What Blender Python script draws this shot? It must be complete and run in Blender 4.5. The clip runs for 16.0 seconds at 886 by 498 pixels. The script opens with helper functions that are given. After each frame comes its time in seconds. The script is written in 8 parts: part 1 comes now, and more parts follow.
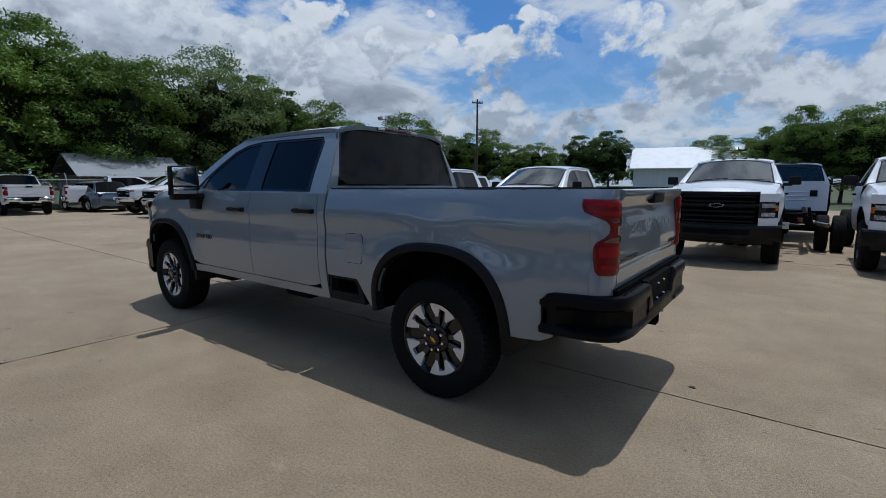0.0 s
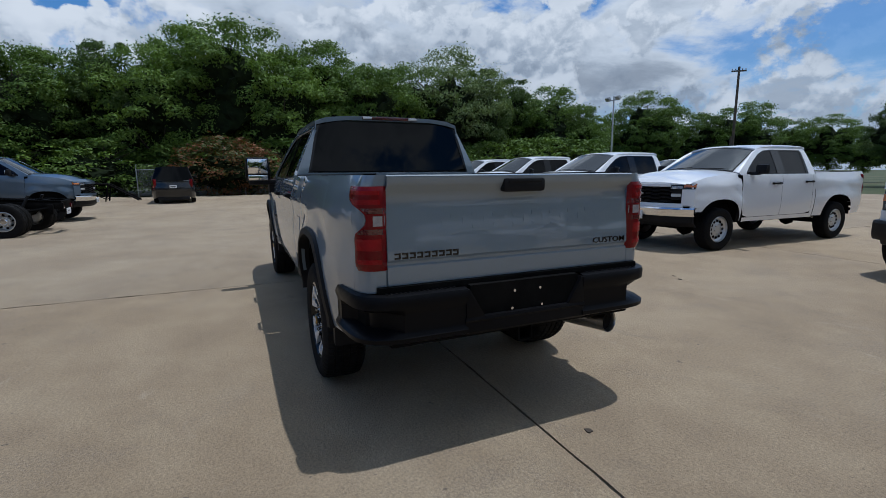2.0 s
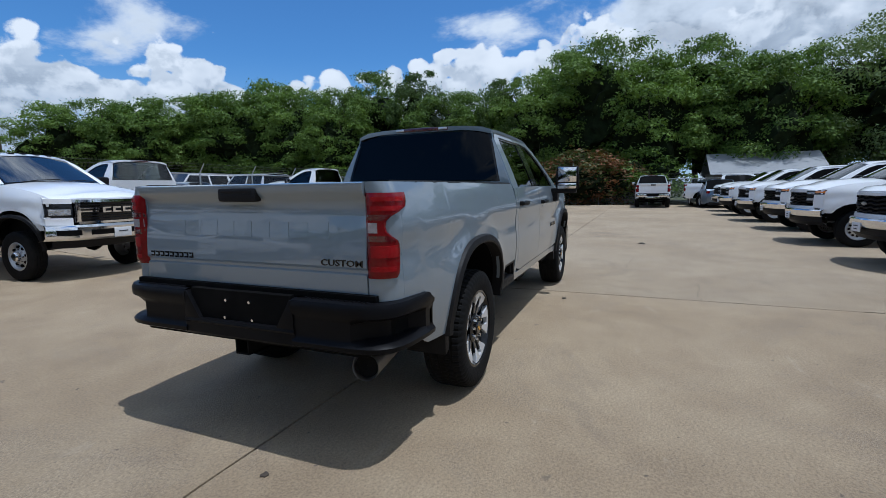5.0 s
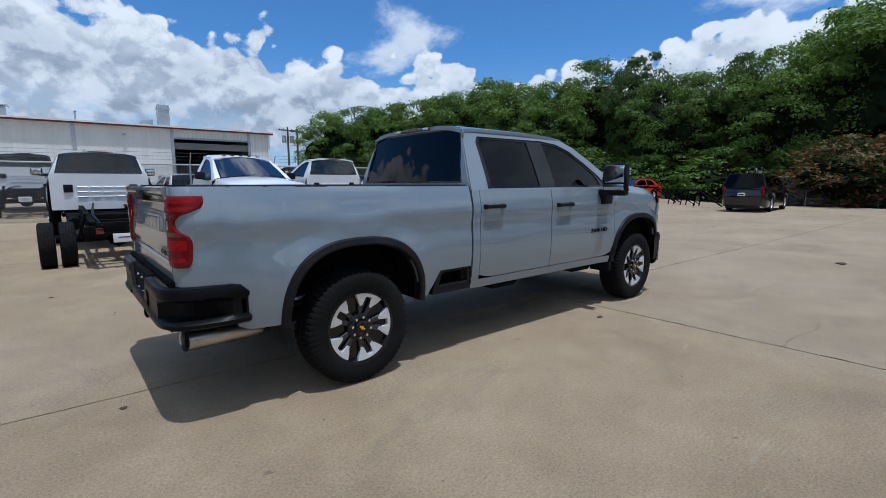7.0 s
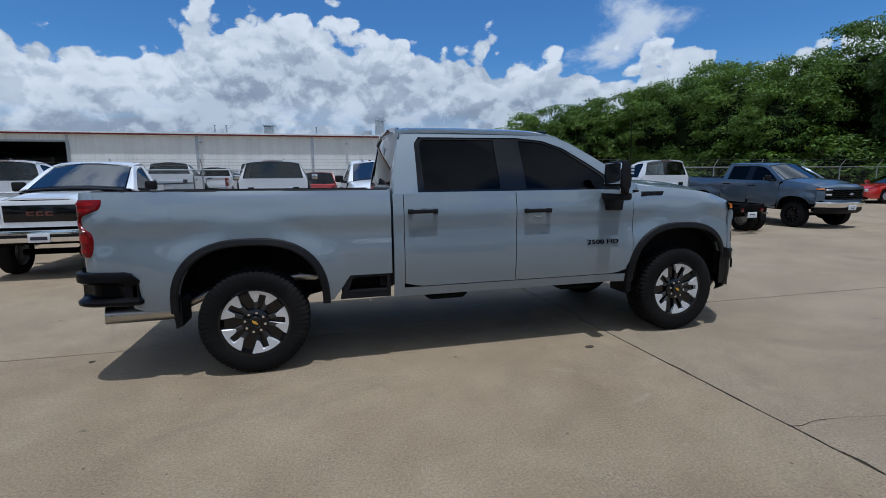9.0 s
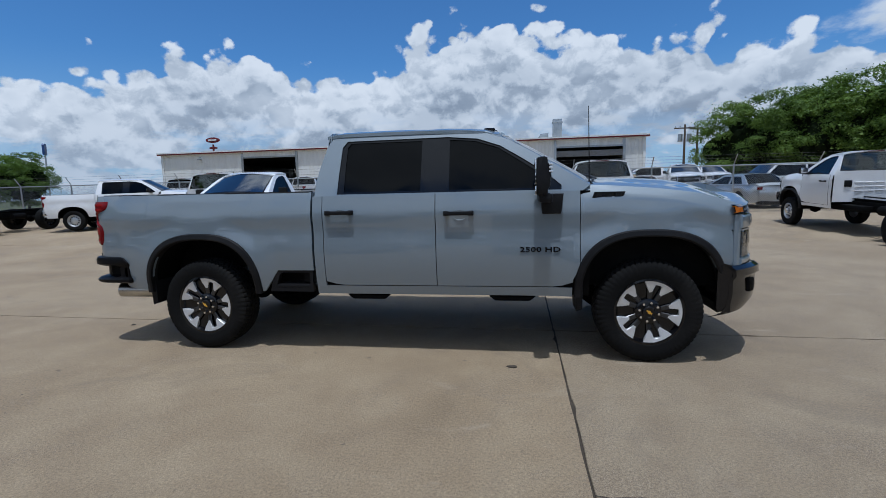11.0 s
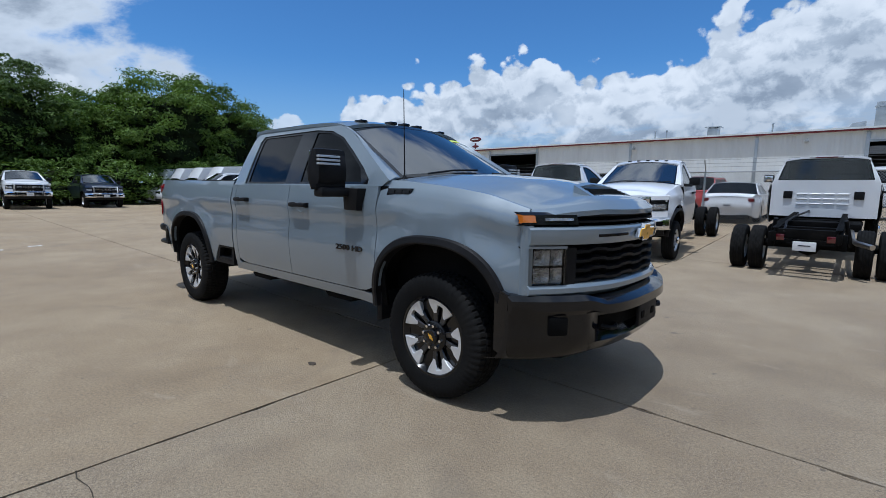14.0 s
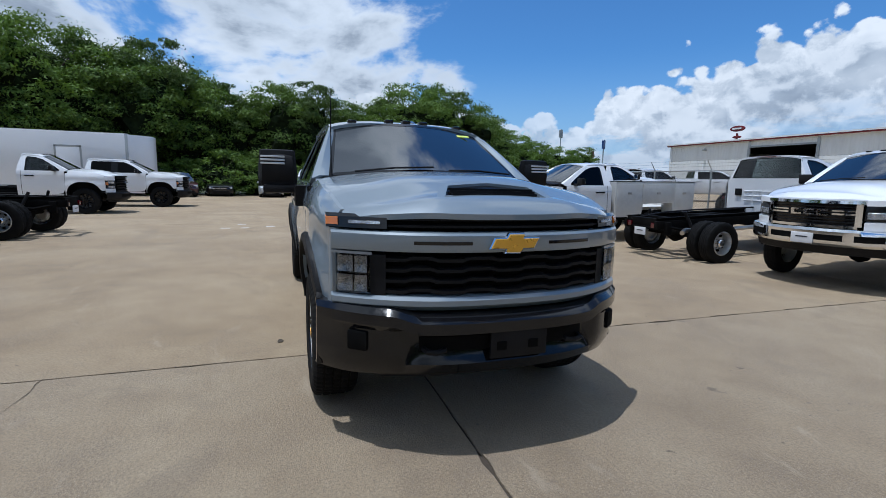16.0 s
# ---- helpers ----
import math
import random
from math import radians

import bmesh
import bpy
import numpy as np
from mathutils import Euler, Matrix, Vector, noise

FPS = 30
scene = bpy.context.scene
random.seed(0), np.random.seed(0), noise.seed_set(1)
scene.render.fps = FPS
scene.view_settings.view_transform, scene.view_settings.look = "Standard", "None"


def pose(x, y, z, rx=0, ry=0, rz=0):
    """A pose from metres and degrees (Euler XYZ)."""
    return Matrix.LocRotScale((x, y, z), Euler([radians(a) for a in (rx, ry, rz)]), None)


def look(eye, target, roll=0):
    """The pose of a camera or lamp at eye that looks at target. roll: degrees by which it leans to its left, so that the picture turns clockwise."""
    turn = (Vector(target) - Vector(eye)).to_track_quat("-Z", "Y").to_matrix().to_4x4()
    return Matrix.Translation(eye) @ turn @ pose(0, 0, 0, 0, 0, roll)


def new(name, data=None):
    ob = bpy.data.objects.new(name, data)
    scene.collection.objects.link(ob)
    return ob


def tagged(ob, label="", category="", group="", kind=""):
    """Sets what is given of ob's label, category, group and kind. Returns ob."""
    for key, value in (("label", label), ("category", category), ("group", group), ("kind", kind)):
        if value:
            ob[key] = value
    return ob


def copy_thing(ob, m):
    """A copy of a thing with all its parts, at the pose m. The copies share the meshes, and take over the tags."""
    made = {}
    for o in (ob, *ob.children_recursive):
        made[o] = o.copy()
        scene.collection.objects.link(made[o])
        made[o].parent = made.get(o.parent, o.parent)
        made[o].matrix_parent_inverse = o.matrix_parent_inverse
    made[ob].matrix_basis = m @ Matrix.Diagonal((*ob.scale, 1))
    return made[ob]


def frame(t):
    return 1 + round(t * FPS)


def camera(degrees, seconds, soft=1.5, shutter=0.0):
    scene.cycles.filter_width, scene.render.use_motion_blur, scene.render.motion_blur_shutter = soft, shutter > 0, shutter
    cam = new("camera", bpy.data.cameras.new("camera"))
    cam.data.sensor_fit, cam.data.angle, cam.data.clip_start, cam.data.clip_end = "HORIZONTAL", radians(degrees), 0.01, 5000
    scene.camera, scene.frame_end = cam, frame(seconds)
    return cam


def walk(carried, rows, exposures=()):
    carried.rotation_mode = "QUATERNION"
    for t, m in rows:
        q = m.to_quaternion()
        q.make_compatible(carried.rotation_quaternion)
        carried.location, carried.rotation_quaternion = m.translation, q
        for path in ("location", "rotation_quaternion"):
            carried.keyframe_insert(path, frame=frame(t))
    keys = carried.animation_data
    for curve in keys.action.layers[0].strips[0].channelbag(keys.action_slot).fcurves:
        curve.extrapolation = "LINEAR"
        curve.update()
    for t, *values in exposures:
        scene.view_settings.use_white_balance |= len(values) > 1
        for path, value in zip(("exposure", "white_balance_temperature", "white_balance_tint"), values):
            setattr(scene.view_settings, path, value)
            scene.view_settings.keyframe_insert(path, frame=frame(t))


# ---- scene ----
cam = camera(86.8, 16.0, 0.8)
PATH = [
    (0, (-1.965, 3.51, 1.511), (-0.779, 1.922, 1.241), 0.1),
    (0.5, (-2.414, 3.081, 1.505), (-1.057, 1.639, 1.22), 0.3),
    (1, (-2.838, 2.6, 1.508), (-1.314, 1.34, 1.208), 0.2),
    (1.5, (-3.164, 2.068, 1.499), (-1.49, 1.019, 1.186), -0.1),
    (2, (-3.437, 1.485, 1.501), (-1.632, 0.687, 1.178), -0.4),
    (2.5, (-3.627, 0.903, 1.507), (-1.728, 0.366, 1.182), -0.7),
    (3, (-3.715, 0.274, 1.493), (-1.755, 0.02, 1.19), -0.9),
    (3.5, (-3.718, -0.34, 1.480), (-1.738, -0.322, 1.197), -1.1),
    (4, (-3.598, -0.915, 1.452), (-1.635, -0.640, 1.190), -1.2),
    (6.3, (-2.344, -3.415, 1.509), (-0.845, -2.122, 1.223), -0.2),
    (6.5, (-2.177, -3.61, 1.526), (-0.741, -2.247, 1.241), -0.1),
    (7, (-1.714, -3.998, 1.51), (-0.445, -2.478, 1.228), -0.2),
    (7.5, (-1.178, -4.358, 1.497), (-0.087, -2.707, 1.205), -0.3),
    (8, (-0.619, -4.615, 1.504), (0.279, -2.852, 1.213), -0.4),
    (8.5, (-0.024, -4.751, 1.503), (0.674, -2.898, 1.221), -0.6),
    (9, (0.564, -4.926, 1.523), (1.057, -3.008, 1.247), -0.7),
    (9.5, (1.207, -5.009, 1.528), (1.471, -3.046, 1.249), -1.0),
    (10, (1.796, -5.081, 1.523), (1.858, -3.101, 1.254), -1.3),
    (12.3, (4.425, -4.424, 1.399), (3.656, -2.593, 1.163), -0.6),
    (12.5, (4.622, -4.293, 1.411), (3.792, -2.491, 1.159), -0.5),
    (13, (5.154, -3.985, 1.4), (4.164, -2.265, 1.152), -0.0),
    (13.5, (5.657, -3.64, 1.418), (4.505, -2.024, 1.166), 0.3),
    (14, (6.12, -3.251, 1.42), (4.809, -1.761, 1.169), 0.9),
    (14.5, (6.537, -2.818, 1.454), (5.068, -1.488, 1.182), 1.0),
    (15, (6.857, -2.321, 1.454), (5.234, -1.183, 1.183), 1.3),
    (15.5, (7.121, -1.762, 1.477), (5.362, -0.853, 1.192), 1.4),
    (16, (7.278, -1.181, 1.479), (5.41, -0.525, 1.194), 1.4),
]
walk(cam, [(t, look(eye, target, roll)) for t, eye, target, roll in PATH],
     [(t, e, k, 10) for t, e, k in ((0, -1.22, 5750), (2, -1.16, 5640), (3, -1.08, 5540), (4, -0.94, 5540), (5, -0.90, 5540), (7, -0.90, 5580), (8.5, -1.05, 5560), (10, -1.16, 5550), (12.5, -0.97, 5600), (14, -0.95, 5550), (16, -0.85, 5600))])

# ---- sky and sun ----
SUN_EL, SUN_ROT = radians(76), radians(180)
world = bpy.data.worlds.new("sky")
scene.world = world
world.use_nodes = True


class Nodes:
    """Short hand for building node trees."""

    def __init__(self, tree):
        self.tree = tree
        tree.nodes.clear()

    def add(self, kind, **given):
        n = self.tree.nodes.new(kind)
        for key, value in given.items():
            if key in n.inputs:
                self.put(n.inputs[key], value)
        return n

    def put(self, socket, value):
        if isinstance(value, bpy.types.NodeSocket):
            self.tree.links.new(value, socket)
        elif isinstance(value, bpy.types.Node):
            self.tree.links.new(value.outputs[0], socket)
        else:
            socket.default_value = value

    def math(self, op, a, b=0.0, clamp=False):
        n = self.tree.nodes.new("ShaderNodeMath")
        n.operation, n.use_clamp = op, clamp
        self.put(n.inputs[0], a)
        self.put(n.inputs[1], b)
        return n.outputs[0]

    def vec(self, op, a, b=(0, 0, 0)):
        n = self.tree.nodes.new("ShaderNodeVectorMath")
        n.operation = op
        self.put(n.inputs[0], a)
        self.put(n.inputs[1], b)
        return n.outputs[0]

    def noise(self, vector, scale, detail=4.0, rough=0.55, distortion=0.0):
        n = self.tree.nodes.new("ShaderNodeTexNoise")
        if vector is not None:
            self.put(n.inputs["Vector"], vector)
        n.inputs["Scale"].default_value = scale
        n.inputs["Detail"].default_value = detail
        n.inputs["Roughness"].default_value = rough
        n.inputs["Distortion"].default_value = distortion
        return n.outputs[0]

    def ramp(self, value, stops):
        n = self.tree.nodes.new("ShaderNodeValToRGB")
        self.put(n.inputs[0], value)
        e = n.color_ramp.elements
        while len(e) < len(stops):
            e.new(0.5)
        for k, (at, colour) in enumerate(stops):
            e[k].position = at
            e[k].color = (*colour, 1) if isinstance(colour, tuple) else (colour, colour, colour, 1)
        return n.outputs[0]

    def span(self, value, a, b, c=0.0, d=1.0, smooth=True):
        n = self.tree.nodes.new("ShaderNodeMapRange")
        n.interpolation_type = "SMOOTHSTEP" if smooth else "LINEAR"
        self.put(n.inputs[0], value)
        for k, v in enumerate((a, b, c, d)):
            self.put(n.inputs[k + 1], v)
        return n.outputs[0]

    def mix(self, fac, a, b, blend="MIX"):
        n = self.tree.nodes.new("ShaderNodeMix")
        n.data_type, n.blend_type = "RGBA", blend
        self.put(n.inputs[0], fac)
        for s, v in ((n.inputs[6], a), (n.inputs[7], b)):
            self.put(s, (*v, 1) if isinstance(v, tuple) and len(v) == 3 else v)
        return n.outputs[2]


def by_azimuth(n, turn, stops):
    """A value that goes with the compass bearing: stops of (degrees, value 0 to 1)."""
    node = n.tree.nodes.new("ShaderNodeValToRGB")
    n.put(node.inputs[0], turn)
    e = node.color_ramp.elements
    for k, (deg, v) in enumerate(stops):
        at = (deg + 180) / 360
        if k in (0, len(stops) - 1):
            el = e[0 if k == 0 else len(e) - 1]
            el.position = at
        else:
            el = e.new(at)
        el.color = (v, v, v, 1)
    return node.outputs[0]


def build_sky():
    n = Nodes(world.node_tree)
    sky = n.add("ShaderNodeTexSky")
    sky.sky_type, sky.sun_disc = "NISHITA", False
    sky.sun_elevation, sky.sun_rotation = SUN_EL, SUN_ROT
    sky.air_density, sky.dust_density, sky.ozone_density = 1.0, 0.6, 2.5
    d = n.add("ShaderNodeTexCoord").outputs["Generated"]
    sep = n.add("ShaderNodeSeparateXYZ", Vector=d)
    up = sep.outputs[2]
    turn = n.math("ADD", n.math("DIVIDE", n.math("ARCTAN2", sep.outputs[1], sep.outputs[0]), 2 * math.pi), 0.5)
    high = n.math("MULTIPLY", n.math("ARCSINE", up), 57.2958)
    blue = n.mix(1.0, sky.outputs[0], (0.103, 0.165, 0.213), "MULTIPLY")
    blue = n.mix(n.span(up, 0.0, 0.26, 0.72, 0.0), blue, (0.62, 0.88, 1.14))

    # the bank of heaped cloud over the horizon
    q = n.vec("ADD", n.vec("MULTIPLY", d, (1.0, 1.0, 1.20)), (3.1, 7.4, 0.35))
    wobble = n.add("ShaderNodeTexNoise")
    n.put(wobble.inputs["Vector"], q)
    wobble.inputs["Scale"].default_value = 9.0
    wobble.inputs["Detail"].default_value = 4.0

    def puffs(at, detail):
        soft = n.vec("ADD", at, n.vec("MULTIPLY", wobble.outputs[1], (0.06, 0.06, 0.06)))
        total = n.math("MULTIPLY", n.noise(at, 6.0, detail, 0.62), 0.50)
        for scale, share in ((12.0, 0.27), (29.0, 0.17)):
            cells = n.add("ShaderNodeTexVoronoi")
            cells.feature = "SMOOTH_F1"
            n.put(cells.inputs["Vector"], soft)
            cells.inputs["Scale"].default_value = scale
            cells.inputs["Smoothness"].default_value = 0.25
            total = n.math("ADD", total, n.math("MULTIPLY", n.math("SUBTRACT", 0.48, cells.outputs[0]), share))
        return total

    here = puffs(q, 9.0)
    above = puffs(n.vec("ADD", q, (0.0, 0.0, 0.045)), 5.0)
    top = by_azimuth(n, turn, ((-180, 0.30), (-150, 0.40), (-110, 0.50), (-92, 0.62), (-74, 0.62), (-52, 0.58), (-40, 0.60), (-20, 0.66), (0, 0.58), (14, 0.55), (30, 0.46), (37, 0.36), (48, 0.45), (60, 0.47), (69, 0.52), (76, 0.56), (82, 0.54), (92, 0.65),
                               (104, 0.55), (110, 0.47), (117, 0.44), (127, 0.52), (134, 0.43), (143, 0.33), (152, 0.24), (163, 0.33), (180, 0.30)))
    rise = n.math("DIVIDE", n.math("SUBTRACT", n.math("MULTIPLY", top, 30.0), high), 9.0)
    cover = n.math("ADD", rise, n.math("MULTIPLY", n.math("SUBTRACT", here, 0.265), 2.35))
    holes = by_azimuth(n, turn, ((-180, 0.6), (-100, 0.9), (-30, 0.8), (10, 0.6), (35, 0.0), (140, 0.0), (160, 0.5), (180, 0.6)))
    low = n.math("MULTIPLY", n.span(n.noise(n.vec("MULTIPLY", q, (1.0, 1.0, 2.6)), 6.5, 6.0, 0.6), 0.50, 0.62), n.span(high, 3.0, 10.0, 0.85, 0.0))
    wide = n.math("MULTIPLY", n.span(n.noise(q, 4.2, 7.0, 0.62, 0.2), 0.50, 0.56), holes)
    gaps = n.math("MAXIMUM", low, wide)
    mask = n.math("MULTIPLY", n.span(cover, 0.0, 0.09), n.math("SUBTRACT", 1.0, gaps))
    folds = n.math("SUBTRACT", n.noise(q, 23.0, 7.0, 0.62, 0.3), n.noise(n.vec("ADD", q, (0.0, 0.0, 0.014)), 23.0, 7.0, 0.62, 0.3))
    relief = n.span(n.math("ADD", n.math("SUBTRACT", here, above), n.math("MULTIPLY", folds, 0.55)), -0.11, 0.10)
    rim = n.span(cover, 0.05, 0.75, 1.0, 0.0)
    body = n.span(n.noise(n.vec("MULTIPLY", q, (1.0, 1.0, 1.9)), 5.0, 5.0, 0.55), 0.36, 0.60)
    lit = n.math("ADD", n.math("ADD", n.math("MULTIPLY", relief, 0.46), n.math("MULTIPLY", rim, 0.32)), n.math("ADD", n.math("MULTIPLY", body, 0.24), 0.08))
    heap = n.ramp(lit, ((0.10, (0.56, 0.65, 0.76)), (0.38, (0.86, 0.95, 1.04)), (0.72, (1.26, 1.32, 1.36)), (1.0, (1.52, 1.55, 1.55))))
    heap = n.mix(n.span(high, 0.0, 7.0, 0.55, 0.0), heap, (0.82, 0.97, 1.12))

    # the broken sheet higher up, laid out flat overhead
    flat = n.math("ADD", n.math("MAXIMUM", up, 0.0), 0.34)
    plane = n.tree.nodes.new("ShaderNodeCombineXYZ")
    n.put(plane.inputs[0], n.math("DIVIDE", sep.outputs[0], flat))
    n.put(plane.inputs[1], n.math("DIVIDE", sep.outputs[1], flat))
    over = n.vec("ADD", plane.outputs[0], (5.3, 2.1, 0.0))
    sheet_ = n.noise(over, 1.9, 9.0, 0.60, 0.25)
    shade = n.noise(n.vec("ADD", over, (0.10, 0.16, 0.4)), 2.4, 5.0, 0.55)
    thickness = by_azimuth(n, turn, ((-180, 0.62), (-150, 0.60), (-110, 0.52), (-84, 0.52), (-58, 0.42), (-44, 0.56), (-20, 0.64), (0, 0.62), (11, 0.50), (20, 0.44), (30, 0.38), (46, 0.36), (70, 0.37), (98, 0.34), (112, 0.41), (128, 0.32), (146, 0.36), (155, 0.42), (166, 0.54), (180, 0.62)))
    thickness = n.math("ADD", thickness, n.span(high, 28.0, 52.0, 0.0, 0.15))
    veil = n.math("ADD", sheet_, n.math("SUBTRACT", thickness, 0.5))
    veil_mask = n.math("MULTIPLY", n.span(veil, 0.46, 0.60), n.span(high, 4.0, 9.0))
    grey = n.math("ADD", n.span(veil, 0.52, 0.78), n.math("MULTIPLY", n.math("SUBTRACT", shade, 0.5), 1.6))
    veil_colour = n.ramp(grey, ((0.0, (1.35, 1.42, 1.47)), (0.45, (1.05, 1.13, 1.20)), (0.80, (0.66, 0.74, 0.83)), (1.0, (0.52, 0.59, 0.68))))
    # brighter towards the high sun
    veil_colour = n.mix(n.span(high, 46.0, 74.0), veil_colour, n.mix(1.0, veil_colour, (1.75, 1.72, 1.66), "MULTIPLY"))
    out = n.mix(veil_mask, blue, veil_colour)
    out = n.mix(mask, out, heap)
    back = n.add("ShaderNodeBackground", Color=out, Strength=1.0)
    n.put(n.add("ShaderNodeOutputWorld").inputs[0], back)


build_sky()
sun = new("sun", bpy.data.lights.new("sun", "SUN"))
sun.data.energy, sun.data.angle, sun.data.color = 5.6, radians(0.55), (1.0, 0.975, 0.935)
sun.matrix_world = look((0.0, -2.45, 10.0), (0, 0, 0))

# ---- materials ----
def material(name, base, rough=0.5, metal=0.0, coat=0.0, spec=0.5, vary=0.06, scale=6.0, bump=0.0, bump_scale=80.0, dust=0.0, emit=None):
    m = bpy.data.materials.new(name)
    m.use_nodes = True
    n = Nodes(m.node_tree)
    b = n.add("ShaderNodeBsdfPrincipled")
    at = n.add("ShaderNodeTexCoord").outputs["Object"]
    big = n.noise(at, scale * 0.25, 3, 0.6)
    fine = n.noise(at, scale * 4, 6, 0.65)
    f = n.math("ADD", n.math("MULTIPLY", big, 0.6), n.math("MULTIPLY", fine, 0.4))
    lo, hi = tuple(c * (1 - vary * 1.6) for c in base), tuple(min(1.0, c * (1 + vary * 1.6)) for c in base)
    colour = n.ramp(f, ((0.30, lo), (0.70, hi)))
    if dust:
        grime = n.span(n.noise(at, 3.0, 5, 0.65), 0.45, 0.75, 0, dust)
        colour = n.mix(grime, colour, (0.36, 0.31, 0.25))
    n.put(b.inputs["Base Color"], colour)
    n.put(b.inputs["Roughness"], n.span(fine, 0.25, 0.75, max(0.0, rough - 0.06), min(1.0, rough + 0.08)))
    b.inputs["Metallic"].default_value = metal
    b.inputs["Specular IOR Level"].default_value = spec
    b.inputs["Coat Weight"].default_value = coat
    b.inputs["Coat Roughness"].default_value = 0.03
    if bump:
        g = n.add("ShaderNodeBump", Strength=bump, Distance=0.01, Height=n.noise(at, bump_scale, 3, 0.6))
        n.put(b.inputs["Normal"], g)
    if emit:
        b.inputs["Emission Color"].default_value = (*emit[0], 1)
        b.inputs["Emission Strength"].default_value = emit[1]
    n.put(n.add("ShaderNodeOutputMaterial").inputs[0], b)
    return m


def glass(name, tint, rough=0.0, ior=1.5):
    m = bpy.data.materials.new(name)
    m.use_nodes = True
    n = Nodes(m.node_tree)
    clear = n.add("ShaderNodeBsdfTransparent")
    clear.inputs[0].default_value = (*tint, 1)
    gloss = n.add("ShaderNodeBsdfGlossy", Roughness=rough)
    gloss.inputs[0].default_value = (1, 1, 1, 1)
    fres = n.add("ShaderNodeFresnel", IOR=ior)
    mix = n.add("ShaderNodeMixShader")
    n.put(mix.inputs[0], fres)
    n.put(mix.inputs[1], clear)
    n.put(mix.inputs[2], gloss)
    n.put(n.add("ShaderNodeOutputMaterial").inputs[0], mix)
    return m


def paint(name, base, flake=0.35, rough=0.32, dust=0.05, coat_ior=1.5):
    """Car paint: a base with fine flake under a clear coat, and a thin film of dust."""
    m = bpy.data.materials.new(name)
    m.use_nodes = True
    n = Nodes(m.node_tree)
    b = n.add("ShaderNodeBsdfPrincipled")
    at = n.add("ShaderNodeTexCoord").outputs["Object"]
    fine = n.noise(at, 900.0, 1, 0.5)
    colour = n.ramp(fine, ((0.35, tuple(c * 0.92 for c in base)), (0.65, tuple(min(1, c * 1.08) for c in base))))
    film = n.math("MULTIPLY", n.span(n.noise(at, 2.2, 6, 0.65), 0.35, 0.75), dust)
    colour = n.mix(film, colour, (0.42, 0.37, 0.31))
    n.put(b.inputs["Base Color"], colour)
    b.inputs["Metallic"].default_value = flake
    b.inputs["Roughness"].default_value = rough
    b.inputs["Coat Weight"].default_value = 1.0
    b.inputs["Coat IOR"].default_value = coat_ior
    n.put(b.inputs["Coat Roughness"], n.math("ADD", n.math("MULTIPLY", film, 0.8), 0.02))
    wave = n.add("ShaderNodeBump", Strength=0.02, Distance=0.004, Height=n.noise(at, 9.0, 2, 0.5))
    n.put(b.inputs["Coat Normal"], wave)
    n.put(n.add("ShaderNodeOutputMaterial").inputs[0], b)
    return m


GREY = paint("grey_paint", (0.180, 0.221, 0.254), 0.10, 0.46, 0.012, 1.65)
WHITE = paint("white_paint", (0.78, 0.79, 0.80), 0.0, 0.35, 0.04)
BLUEGREY = paint("blue_grey_paint", (0.085, 0.125, 0.175), 0.45, 0.32)
SILVER = paint("silver_paint", (0.50, 0.53, 0.56), 0.5, 0.32)
BLACKP = paint("black_paint", (0.004, 0.005, 0.007), 0.1, 0.25, 0.01, 1.35)
MAROON = paint("maroon_paint", (0.045, 0.005, 0.009), 0.3, 0.3)
RED = paint("red_paint", (0.50, 0.018, 0.012), 0.1, 0.3)
NAVY = paint("navy_paint", (0.012, 0.022, 0.06), 0.3, 0.3)
TRIM = material("black_plastic", (0.010, 0.010, 0.011), 0.50, spec=0.15, vary=0.12, bump=0.10, bump_scale=300, dust=0.02)
GLOSSB = material("gloss_black", (0.005, 0.005, 0.006), 0.13, spec=0.25, coat=0.32, vary=0.05)
RUBBER = material("rubber", (0.008, 0.008, 0.008), 0.80, spec=0.12, vary=0.18, bump=0.25, bump_scale=120, dust=0.025)
MACHINED = material("machined_alloy", (0.70, 0.71, 0.72), 0.40, metal=0.55, vary=0.03, scale=20)
SPOKED = material("dark_painted_alloy", (0.020, 0.021, 0.023), 0.30, spec=0.4, coat=0.5, vary=0.05)
BUMPER = material("satin_black", (0.005, 0.005, 0.006), 0.36, spec=0.10, vary=0.1)
REFLECT = material("lamp_reflector", (0.40, 0.402, 0.405), 0.20, metal=0.8, coat=0.6, vary=0.55, scale=50, bump=1.0, bump_scale=60)
STEELW = material("painted_steel_wheel", (0.52, 0.53, 0.54), 0.38, metal=0.7, vary=0.06)
CHROME = material("chrome", (0.78, 0.78, 0.79), 0.07, metal=1.0, vary=0.03)
STEEL = material("brushed_steel", (0.48, 0.46, 0.43), 0.33, metal=1.0, vary=0.12, scale=18)
FRAMEB = material("chassis_black", (0.005, 0.005, 0.005), 0.7, spec=0.05, vary=0.25, dust=0.012)
REDLENS = material("red_lens", (0.150, 0.001, 0.003), 0.16, spec=0.22, coat=0.15, vary=0.22, scale=30, bump=0.15, bump_scale=140)
REDGLOW = material("bright_red_lens", (0.26, 0.003, 0.005), 0.22, spec=0.2, coat=0.1, vary=0.25, scale=60, bump=0.3, bump_scale=160)
REDDARK = material("dark_red_lens", (0.08, 0.003, 0.006), 0.12, coat=1.0, vary=0.10)
AMBER = material("amber_lens", (0.55, 0.15, 0.012), 0.12, coat=1.0, vary=0.08)
